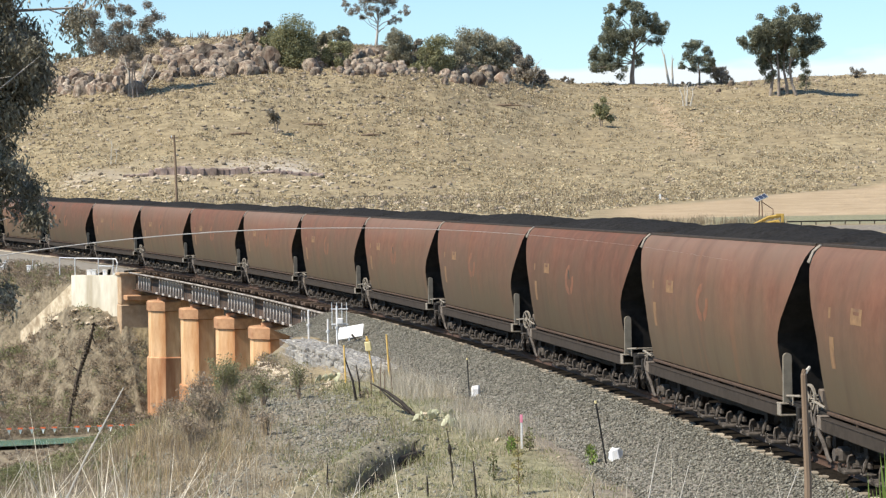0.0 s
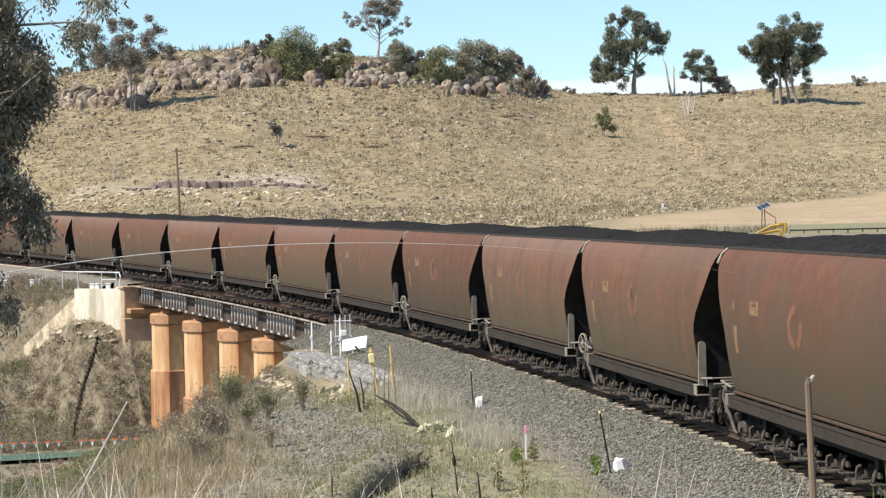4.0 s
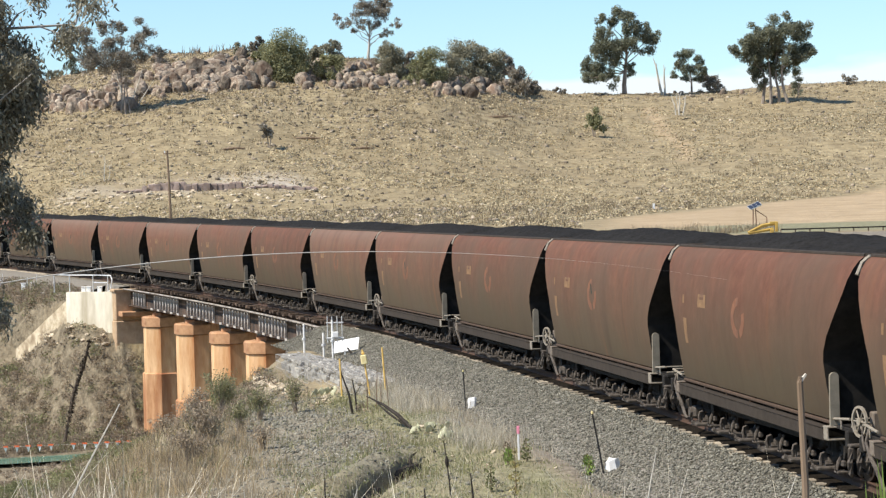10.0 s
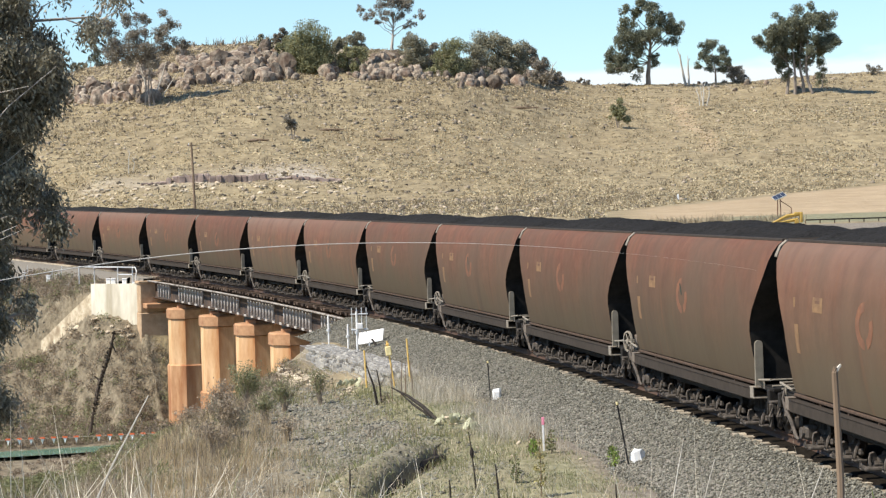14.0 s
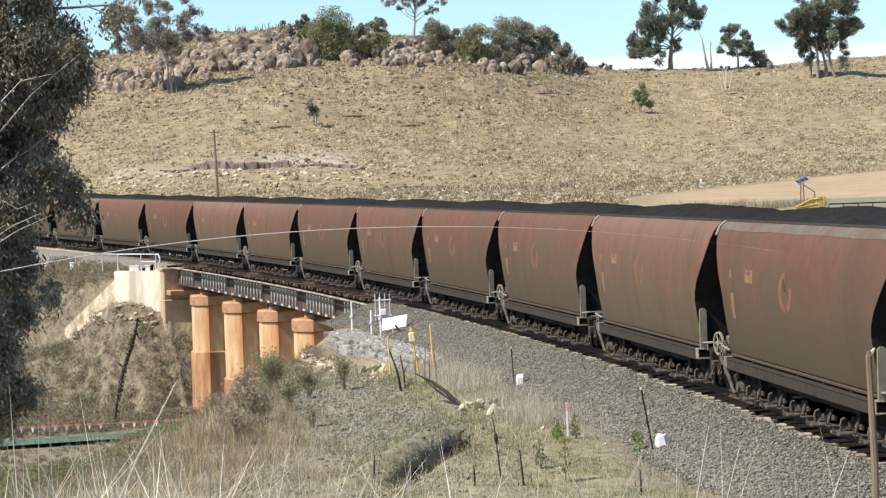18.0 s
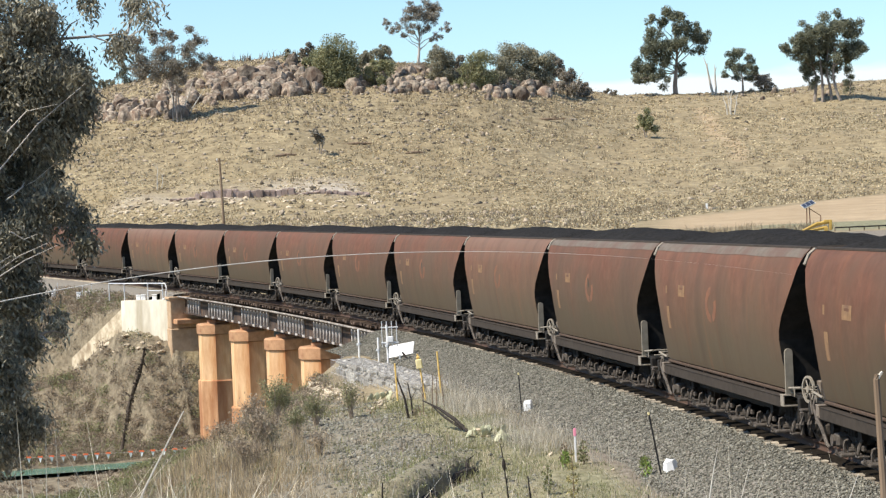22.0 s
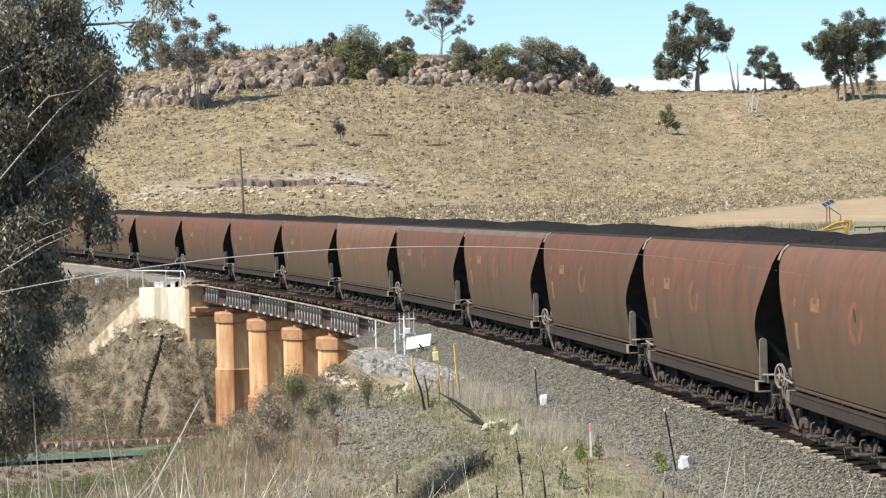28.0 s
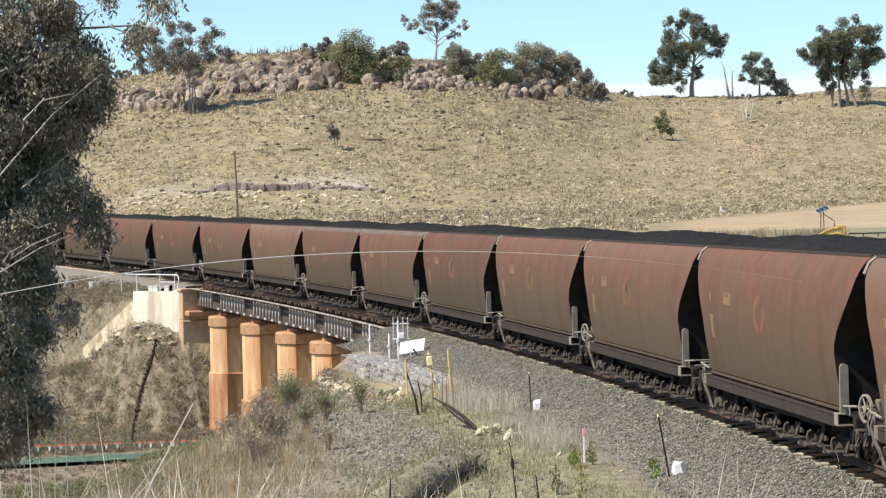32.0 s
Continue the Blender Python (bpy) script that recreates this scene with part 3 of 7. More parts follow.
def shoulder(rs, n):
    s = rs.uniform(-3, 56, n)
    lat = 1.2 + 2.65 * rs.uniform(0, 1, n)
    x, y = world_of(s, lat)
    return x, y, rail_z(s) + np.interp(lat, [1.12, 1.3, 1.85, 3.3, 3.75, 4.0], [-0.185, -0.18, -0.225, -0.74, -0.86, -0.82]) + rs.uniform(-0.015, 0.02, n)


stones("ballast_stones", 120000, shoulder, (0.013, 0.038), M_STONE, 31, "loose grey crushed stones on the track shoulder", parent=track)


# ---- coal wagons ----
def wagon_paint():
    """Red-brown paint under dust: olive-grey dust on the lower half, streaks and scuffs."""
    m = mat("dusty_red_brown_wagon_paint", (0.122, 0.054, 0.034), (0.176, 0.083, 0.052), 3.0, 0.7, bump=0.06, c3=(0.118, 0.068, 0.044), scale3=0.8, amount3=0.7, bump_scale=2.0)
    n, l = m.node_tree.nodes, m.node_tree.links
    b = n["Principled BSDF"]
    b.inputs["Specular IOR Level"].default_value = 0.14
    out = b.inputs["Base Color"].links[0].from_socket
    tc, sp = n["Texture Coordinate"], n.new("ShaderNodeSeparateXYZ")
    l.new(tc.outputs["Object"], sp.inputs[0])
    oi = n.new("ShaderNodeObjectInfo")

    def streak(scale, lo, hi):
        mp, ns, mr = n.new("ShaderNodeMapping"), n.new("ShaderNodeTexNoise"), n.new("ShaderNodeMapRange")
        mp.inputs["Scale"].default_value = scale
        ad = n.new("ShaderNodeVectorMath")
        l.new(tc.outputs["Object"], ad.inputs[0])
        l.new(oi.outputs["Random"], mp.inputs["Location"])
        l.new(ad.outputs[0], mp.inputs["Vector"])
        l.new(mp.outputs[0], ns.inputs["Vector"])
        ns.noise_dimensions = "4D"
        mu = n.new("ShaderNodeMath")
        mu.operation = "MULTIPLY"
        mu.inputs[1].default_value = 60
        l.new(oi.outputs["Random"], mu.inputs[0])
        l.new(mu.outputs[0], ns.inputs["W"])
        ns.inputs["Scale"].default_value, ns.inputs["Detail"].default_value = 1.0, 5
        l.new(ns.outputs["Fac"], mr.inputs[0])
        mr.inputs[1].default_value, mr.inputs[2].default_value = lo, hi
        return mr.outputs[0]

    def blend(fac, col, amount):
        nonlocal out
        mu, mx = n.new("ShaderNodeMath"), n.new("ShaderNodeMix")
        mu.operation = "MULTIPLY"
        mu.inputs[1].default_value = amount
        l.new(fac, mu.inputs[0])
        mx.data_type = "RGBA"
        l.new(mu.outputs[0], mx.inputs[0])
        l.new(out, mx.inputs[6])
        mx.inputs[7].default_value = (*col, 1)
        out = mx.outputs[2]
    # dust that has settled on the lower half, its edge uneven from plate to plate
    ad = n.new("ShaderNodeMath")
    ad.operation = "MULTIPLY_ADD"
    ad.inputs[1].default_value = 0.9
    l.new(streak((0.5, 0.5, 0.25), 0.3, 0.7), ad.inputs[0])
    l.new(sp.outputs["Z"], ad.inputs[2])
    mr = n.new("ShaderNodeMapRange")
    mr.inputs[1].default_value, mr.inputs[2].default_value, mr.inputs[3].default_value, mr.inputs[4].default_value = 3.45, 1.7, 0.0, 1.0
    l.new(ad.outputs[0], mr.inputs[0])
    blend(mr.outputs[0], (0.098, 0.078, 0.050), 0.92)
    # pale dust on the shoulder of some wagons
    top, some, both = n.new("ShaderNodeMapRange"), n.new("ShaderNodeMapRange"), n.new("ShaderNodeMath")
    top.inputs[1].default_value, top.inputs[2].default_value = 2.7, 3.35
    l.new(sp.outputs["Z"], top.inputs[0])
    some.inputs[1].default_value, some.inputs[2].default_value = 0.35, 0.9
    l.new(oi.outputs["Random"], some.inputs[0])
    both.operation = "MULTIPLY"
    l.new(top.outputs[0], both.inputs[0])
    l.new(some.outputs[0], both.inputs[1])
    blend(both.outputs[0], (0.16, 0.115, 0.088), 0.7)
    blend(streak((1.6, 1, 0.12), 0.5, 0.75), (0.06, 0.038, 0.028), 0.45)
    blend(streak((2.6, 1, 0.3), 0.60, 0.75), (0.20, 0.088, 0.042), 0.4)
    blend(streak((0.35, 1, 0.5), 0.45, 0.7), (0.105, 0.078, 0.055), 0.45)
    hs, m2 = n.new("ShaderNodeHueSaturation"), n.new("ShaderNodeMapRange")
    m2.inputs[3].default_value, m2.inputs[4].default_value = 0.84, 1.16
    l.new(oi.outputs["Random"], m2.inputs[0])
    l.new(m2.outputs[0], hs.inputs["Value"])
    l.new(out, hs.inputs["Color"])
    l.new(hs.outputs[0], b.inputs["Base Color"])
    return m


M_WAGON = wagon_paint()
# wagon ends in near-black: the shade of the gaps is put into the colour
M_ENDS = mat("shade_black_end_sheet", (0.008, 0.0075, 0.007), (0.022, 0.020, 0.018), 4, 0.9, bump=0.1)
M_SILL = mat("dusty_steel_sill", (0.026, 0.020, 0.015), (0.048, 0.038, 0.029), 6, 0.9, bump=0.08, c3=(0.045, 0.035, 0.028), scale3=1.2)
M_CHANNEL = mat("rusty_channel", (0.05, 0.032, 0.022), (0.10, 0.066, 0.046), 9, 0.85)
# grimy steel kept near-black, the shade beneath the wagons put into it
M_UNDER = mat("near_black_steel", (0.010, 0.009, 0.008), (0.024, 0.021, 0.018), 9, 0.85)
M_GEAR = mat("dusty_cast_steel", (0.042, 0.035, 0.029), (0.135, 0.115, 0.097), 12, 0.8, bump=0.15)
M_BOGIE = mat("dusty_bogie_casting", (0.12, 0.098, 0.078), (0.22, 0.185, 0.15), 9, 0.8, bump=0.15, c3=(0.12, 0.07, 0.05), scale3=2.5)
M_WHEEL = mat("brown_wheel_steel", (0.03, 0.022, 0.018), (0.06, 0.045, 0.036), 12, 0.6, 0.4)
M_SLAB = mat("dull_grey_plate", (0.19, 0.168, 0.13), (0.28, 0.25, 0.20), 5, 0.65, bump=0.05)
M_PIPE = mat("pale_handrail", (0.19, 0.165, 0.13), (0.31, 0.275, 0.225), 16, 0.6, bump=0.05)
M_COAL = mat("black_coal", (0.008, 0.0075, 0.007), (0.030, 0.0285, 0.027), 14, 0.95, bump=1.0, c3=(0.030, 0.029, 0.028), scale3=1.5)
M_OCHRE = mat("faded_ochre_marking", (0.18, 0.105, 0.052), (0.27, 0.165, 0.085), 8, 0.75, c3=(0.13, 0.075, 0.048), scale3=3, amount3=0.9, bump=0)
M_TICK = mat("dark_green_paint", (0.012, 0.022, 0.016), (0.03, 0.045, 0.034), 9, 0.7, bump=0)
M_GREYTOP = mat("worn_grey_steel", (0.105, 0.085, 0.066), (0.155, 0.13, 0.104), 5, 0.75, c3=(0.115, 0.07, 0.052), scale3=1.1, amount3=0.8, bump=0.03)
M_RUSTMARK = mat("worn_rust_mark", (0.165, 0.072, 0.040), (0.225, 0.105, 0.058), 9, 0.8, c3=(0.14, 0.075, 0.05), scale3=4, amount3=0.9, bump=0)

M_COAL.node_tree.nodes["Principled BSDF"].inputs["Specular IOR Level"].default_value = 0.04
PITCH = 12.403
# height over the rail, rear half-length, half-width and leading half-length of the hopper body
BODY = [(0.955, 5.02, 1.305, 4.89), (1.10, 5.02, 1.345, 4.88), (1.50, 5.02, 1.42, 4.86), (1.85, 5.04, 1.468, 4.86), (2.02, 5.10, 1.48, 4.88), (2.25, 5.29, 1.485, 5.02), (2.55, 5.63, 1.473, 5.25), (2.85, 5.90, 1.43, 5.50), (3.12, 6.03, 1.36, 5.75), (3.28, 6.10, 1.29, 5.83), (3.39, 6.12, 1.21, 5.87), (3.455, 6.13, 1.13, 5.90), (3.47, 6.13, 1.09, 5.91)]


def body_at(z):
    zs = [r[0] for r in BODY]
    return np.interp(z, zs, [r[1] for r in BODY]), np.interp(z, zs, [r[2] for r in BODY])


def wagon_body():
    v, f = [], []
    for z, e, w, lead in BODY:
        nx = 8
        ring = [(-e + (e + lead) * i / nx, w) for i in range(nx + 1)] + [(lead - (e + lead) * i / nx, -w) for i in range(nx + 1)]
        v += [(x, y, z) for x, y in ring]
    k = 18
    for r in range(len(BODY) - 1):
        for i in range(k):
            a, b2 = r * k + i, r * k + (i + 1) % k
            f.append((a, a + k, b2 + k, b2))
    f.append(tuple(range(k)))
    me = mesh_of("body", v, f, M_WAGON)
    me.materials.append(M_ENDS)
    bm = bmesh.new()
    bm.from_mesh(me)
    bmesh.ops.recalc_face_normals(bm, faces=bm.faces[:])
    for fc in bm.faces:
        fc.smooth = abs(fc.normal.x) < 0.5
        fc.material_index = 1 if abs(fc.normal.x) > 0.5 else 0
    for e in bm.edges:
        if len(e.link_faces) == 2 and e.calc_face_angle(0) > radians(35):
            e.smooth = False
    bm.to_mesh(me)
    bm.free()
    return me


def coal_load():
    e, w = 5.88, 1.06
    nx, ny = 64, 20
    X, Y = np.meshgrid(np.linspace(-1, 1, nx + 1), np.linspace(-1, 1, ny + 1), indexing="ij")
    hgt = 0.29 * (1 - np.abs(Y) ** 2.0) * (1 - np.abs(X) ** 5) + 0.05 * (1 - np.abs(X) ** 8)
    hgt = hgt * (0.95 + 0.06 * np.cos(X * 7.0)) + (0.035 * lumps(X * e, Y * w, 0.55, 40) + 0.022 * lumps(X * e, Y * w, 0.18, 41)) * (1 - np.maximum(np.abs(X), np.abs(Y)) ** 6)
    v = np.stack([X * e, Y * w, 3.40 + hgt], -1).reshape(-1, 3)
    idx = np.arange((nx + 1) * (ny + 1)).reshape(nx + 1, ny + 1)
    f = np.stack([idx[:-1, :-1], idx[1:, :-1], idx[1:, 1:], idx[:-1, 1:]], -1).reshape(-1, 4)
    return mesh_of("coal_load", v, f, M_COAL, True)


def side_patch(outline_fn, x0, x1, z0, z1, nx=1, nz=6, hole=None, material=None, sgn=1):
    """A thin paint patch lying on the curved side, 4 mm proud."""
    v, f = [], []
    for i in range(nx + 1):
        for j in range(nz + 1):
            u, t = i / nx, j / nz
            x, z = outline_fn(x0 + (x1 - x0) * u, z0 + (z1 - z0) * t, u, t)
            v.append((x, sgn * (body_at(z)[1] + 0.004), z))
    for i in range(nx):
        for j in range(nz):
            if hole and hole(i, j):
                continue
            a = i * (nz + 1) + j
            f.append((a, a + 1, a + nz + 2, a + nz + 1))
    return mesh_of("marking", v, f, material)


def bogie(parent, x):
    b = thing("bogie", Matrix.Translation((x, 0, 0)), "", "")
    b.parent = parent
    for sg in (1, -1):
        bm = bmesh.new()
        box(bm, 0, sg * 1.02, 0.66, 1.5, 0.13, 0.15, 0.03)
        for q in (-1, 1):
            box(bm, q * 0.52, sg * 1.02, 0.52, 0.62, 0.13, 0.13, 0.03, m=Matrix.Translation((q * 0.52, 0, 0.52)) @ pose(0, 0, 0, 0, q * 22, 0) @ Matrix.Translation((-q * 0.52, 0, -0.52)))
            box(bm, q * 0.88, sg * 1.02, 0.50, 0.26, 0.15, 0.34, 0.04)
            disc(bm, (q * 0.88, sg * 1.12, 0.46), (0, 1, 0), 0.115, 0.14, 10)
        box(bm, 0, sg * 1.02, 0.36, 0.9, 0.12, 0.09, 0.02)
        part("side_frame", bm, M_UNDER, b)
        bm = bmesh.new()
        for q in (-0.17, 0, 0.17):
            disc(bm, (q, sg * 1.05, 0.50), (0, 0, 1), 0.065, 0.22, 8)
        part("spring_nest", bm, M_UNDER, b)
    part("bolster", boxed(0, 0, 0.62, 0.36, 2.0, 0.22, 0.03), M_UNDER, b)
    return b


def wheelset_mesh():
    bm = bmesh.new()
    for sg in (1, -1):
        disc(bm, (0, sg * 0.755, 0), (0, 1, 0), 0.46, 0.11, 24)
        disc(bm, (0, sg * 0.70, 0), (0, 1, 0), 0.488, 0.03, 24)
        disc(bm, (0, sg * 0.83, 0), (0, 1, 0), 0.36, 0.05, 24, inner=0.33)
        for k2 in range(3):
            a = k2 * 2.094
            disc(bm, (0.24 * math.cos(a), sg * 0.815, 0.24 * math.sin(a)), (0, 1, 0), 0.05, 0.02, 8)
    disc(bm, (0, 0, 0), (0, 1, 0), 0.085, 2.0, 10)
    return finish(bm, "wheelset", M_WHEEL)


def shoulder_band(side):
    """A worn grey band along the top of one side, a few millimetres proud of the body."""
    rows = [(z, body_at(z)[0] - 0.03, body_at(z)[1], float(np.interp(z, [r[0] for r in BODY], [r[3] for r in BODY])) - 0.03) for z in (3.305, 3.345, 3.39, 3.43, 3.455, 3.468)]
    v, f = [], []
    for k, (z, e, w, lead) in enumerate(rows):
        for i in range(25):
            q = z + (0.008 * math.sin(i * 0.9) if k == 0 else 0.0)
            v.append((-e + (e + lead) * i / 24, side * (float(body_at(q)[1]) + 0.006), q + 0.004))
    for k in range(5):
        for i in range(24):
            a = k * 25 + i
            f.append((a, a + 1, a + 26, a + 25) if side < 0 else (a, a + 25, a + 26, a + 1))
    return mesh_of("shoulder_band", v, f, M_GREYTOP)


WAGON_MESH = {}


def build_wagon(m, label, braked=True):
    """One loaded hopper wagon. x ahead, y to the left, z from the rail top."""
    w = thing("coal_wagon", m, label, "railway wagon", "wagons of the coal train")
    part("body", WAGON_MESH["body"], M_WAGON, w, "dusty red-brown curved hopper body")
    part("coal_load", WAGON_MESH["coal"], M_COAL, w, "heaped black coal")
    bm = bmesh.new()
    for sg in (1, -1):
        tube([(-6.10, sg * 1.09, 3.475), (5.88, sg * 1.09, 3.475)], 0.035, 6, bm)
        tube([(5.88 if sg > 0 else -6.10, -1.09, 3.475), (5.88 if sg > 0 else -6.10, 1.09, 3.475)], 0.035, 6, bm)
    part("top_rim", bm, M_SILL, w)
    for sg in (1, -1):
        part("side_channel", boxed(0.06, sg * 1.30, 0.905, 9.75, 0.06, 0.055, 0.012), M_CHANNEL, w, "thin rusty angle under the body")
        bm = boxed(0.08, sg * 1.385, 0.722, 9.80, 0.09, 0.205, 0.018)
        box(bm, 0.08, sg * 1.36, 0.831, 9.80, 0.16, 0.014)
        part("side_sill", bm, M_SILL, w, "dusty grey side sill")
        for x in (-3.3, -1.65, 0.0, 1.65, 3.3):
            part("rib_bracket", boxed(x, sg * 1.27, 0.88, 0.05, 0.09, 0.11), M_CHANNEL, w)
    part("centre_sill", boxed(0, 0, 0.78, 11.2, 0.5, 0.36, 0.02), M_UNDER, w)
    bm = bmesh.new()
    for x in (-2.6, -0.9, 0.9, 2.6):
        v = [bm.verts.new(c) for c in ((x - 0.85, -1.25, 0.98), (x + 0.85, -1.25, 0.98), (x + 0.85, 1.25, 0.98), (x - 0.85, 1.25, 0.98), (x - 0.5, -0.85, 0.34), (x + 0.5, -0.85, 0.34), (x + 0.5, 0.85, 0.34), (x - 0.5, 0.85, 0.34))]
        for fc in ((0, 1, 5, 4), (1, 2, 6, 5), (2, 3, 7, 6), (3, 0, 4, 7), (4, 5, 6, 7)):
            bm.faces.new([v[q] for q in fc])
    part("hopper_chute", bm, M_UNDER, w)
    for sg in (1, -1):
        for i in range(6):
            part("door_gear", WAGON_MESH["gear"], M_GEAR, w, at=pose(3.9 - i * 1.62 + 0.05 * math.sin(i * 5.3), sg * 1.19, 0.20 + 0.012 * math.sin(i * 7.7), 0, 4 * math.sin(i * 4.1), (0 if sg > 0 else 180) + 5 * math.sin(i * 1.9)))
            part("door_latch", WAGON_MESH["latch"], M_GEAR, w, at=pose(3.1 - i * 1.62, sg * 1.20, 0.27, 0, 0, 0 if sg > 0 else 180))
        part("gear_rail", boxed(0, sg * 1.02, 0.46, 9.4, 0.06, 0.06), M_UNDER, w)
    for x in (-4.15, 4.15):
        bogie(w, x)
    for x in (-5.03, -3.27, 3.27, 5.03):
        part("wheelset", WAGON_MESH["wheelset"], M_WHEEL, w, at=pose(x, 0, 0.46))
    for e in (1, -1):
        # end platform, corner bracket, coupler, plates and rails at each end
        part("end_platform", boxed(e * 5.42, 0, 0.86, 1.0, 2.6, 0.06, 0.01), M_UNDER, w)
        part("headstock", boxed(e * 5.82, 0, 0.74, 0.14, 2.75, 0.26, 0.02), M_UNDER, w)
        bx = e * 4.98
        bm = boxed(bx, 1.43, 0.76, 0.20, 0.035, 0.20, 0.012)
        box(bm, bx, 1.30, 0.665, 0.22, 0.28, 0.03, 0.008)
        box(bm, bx, 1.30, 0.855, 0.24, 0.30, 0.025, 0.008)
        part("step_bracket", bm, M_PIPE if e < 0 else M_BOGIE, w, "dusty pale step bracket")
        bm = boxed(e * 6.02, 0, 0.80, 0.46, 0.20, 0.22, 0.04)
        box(bm, e * 6.16, 0.10, 0.80, 0.18, 0.20, 0.30, 0.04)
        part("coupler", bm, M_BOGIE, w)
        part("brake_hose", tube([(e * 5.8, 0.35, 0.75), (e * 5.98, 0.36, 0.52), (e * 6.10, 0.36, 0.40), (e * 6.17, 0.34, 0.42)], 0.03, 6), M_BLACK, w)
        bm = tube([(e * 5.86, 1.30, 1.04), (e * 5.86, -1.30, 1.04)], 0.018, 6)
        tube([(e * 5.86, 1.30, 0.93), (e * 5.86, -1.30, 0.93)], 0.018, 6, bm)
        tube([(e * 5.03, 1.33, 0.98), (e * 5.86, 1.32, 1.04)], 0.022, 6, bm)
        tube([(e * 5.45, 1.33, 0.86), (e * 5.45, 1.33, 1.02)], 0.014, 5, bm)
        part("handrail", bm, M_PIPE, w, "pale steel handrail")
        if e < 0:
            for sg in (1, -1):
                part("end_post", WAGON_MESH["slab"], M_SLAB, w, "grey rounded upright end plate", at=pose(-5.06, sg * 1.315, 0.88))
            bm = boxed(-5.98, 1.10, 0.42, 0.20, 0.20, 0.24, 0.05)
            for q in (-0.12, 0.02, 0.16):
                tube([(-5.98 + q * 0.3, 1.16 + q, 0.66), (-6.05, 1.22 + q, 0.60), (-6.07, 1.24 + q, 0.42), (-6.03, 1.22 + q, 0.26), (-5.95, 1.17 + q, 0.20)], [0.03, 0.045, 0.05, 0.045, 0.03], 6, bm)
            box(bm, -5.98, 1.18, 0.66, 0.16, 0.42, 0.05, 0.015)
            box(bm, -5.98, 0.93, 0.30, 0.18, 0.12, 0.22, 0.03)
            part("brake_rigging", bm, M_GEAR, w, "dusty brown ribbed casting")
        else:
            bm = tube([(5.90, 1.13, 3.47), (5.93, 1.24, 3.38), (5.90, 1.33, 3.20)], 0.035, 6)
            tube([(5.98, 1.10, 3.47), (6.06, 1.16, 3.42)], 0.03, 6, bm)
            part("corner_gusset", bm, M_PIPE, w, "pale corner gusset")
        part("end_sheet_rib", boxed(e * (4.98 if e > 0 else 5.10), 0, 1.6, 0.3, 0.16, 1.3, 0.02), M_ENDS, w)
        if e > 0:
            part("brake_lever", tube([(5.50, 1.33, 0.98), (5.42, 1.40, 0.80), (5.20, 1.40, 0.62), (4.92, 1.38, 0.44), (4.72, 1.36, 0.22), (4.62, 1.34, 0.18)], [0.02, 0.025, 0.032, 0.036, 0.034, 0.02], 6), M_GEAR, w, "dusty curved brake lever")
            bm = boxed(4.55, 1.16, 0.30, 0.30, 0.24, 0.24, 0.05)
            disc(bm, (4.55, 1.30, 0.30), (0, 1, 0), 0.10, 0.06, 10)
            part("axle_box", bm, M_GEAR, w)
    part("brake_cylinder", finish(disc(bmesh.new(), (-5.3, 0.55, 0.62), (1, 0, 0), 0.16, 0.5, 12), "brake_cylinder", M_GEAR), M_GEAR, w)
    if braked:
        hw = part("brake_wheel", WAGON_MESH["rim"], M_PIPE, w, "pale spoked hand brake wheel", at=pose(5.86, 1.36, 1.06, 0, 0, 101))
        part("hub", WAGON_MESH["hub"], M_PIPE, hw)
        for k2 in range(6):
            part("spoke", WAGON_MESH["spoke"], M_PIPE, hw, at=pose(0, 0, 0, 60 * k2, 0, 0))
        part("wheel_bracket", boxed(5.78, 1.12, 1.04, 0.2, 0.18, 0.34, 0.02), M_BOGIE, w)
        part("brake_chain", tube([(5.80, 1.34, 0.98), (5.66, 1.38, 0.80), (5.55, 1.38, 0.66)], 0.018, 5), M_GEAR, w)
    # worn markings near the leading end of each side
    for sg in (1, -1):
        part("panel_marking", WAGON_MESH["square", sg], M_OCHRE, w, "worn ochre square marking")
        part("oval_marking", WAGON_MESH["oval", sg], M_RUSTMARK, w, "worn rust-coloured oval marking")
        part("strip_marking", WAGON_MESH["strip", sg], M_OCHRE, w, "worn ochre strip marking")
        part("dash_marking", WAGON_MESH["dash", sg], M_OCHRE, w)
        if braked:
            part("tick_marking", WAGON_MESH["tick", sg], M_TICK, w, "dark green painted tick")
    return w


def oval(x, z, u, t):
    return x, z


def ring_patch(cx, cz, rx, rz, wd, sg):
    v, f, n = [], [], 20
    for k2 in range(n):
        a = 2 * math.pi * k2 / n
        for q in (1.0, 1.0 - wd):
            z = cz + rz * q * math.sin(a)
            v.append((cx + rx * q * math.cos(a), sg * (body_at(z)[1] + 0.004), z))
    for k2 in range(n):
        if k2 in (5, 6, 7, 8, 14):
            continue
        a, b2 = 2 * k2, 2 * ((k2 + 1) % n)
        f.append((a, b2, b2 + 1, a + 1))
    return mesh_of("marking", v, f, M_RUSTMARK)


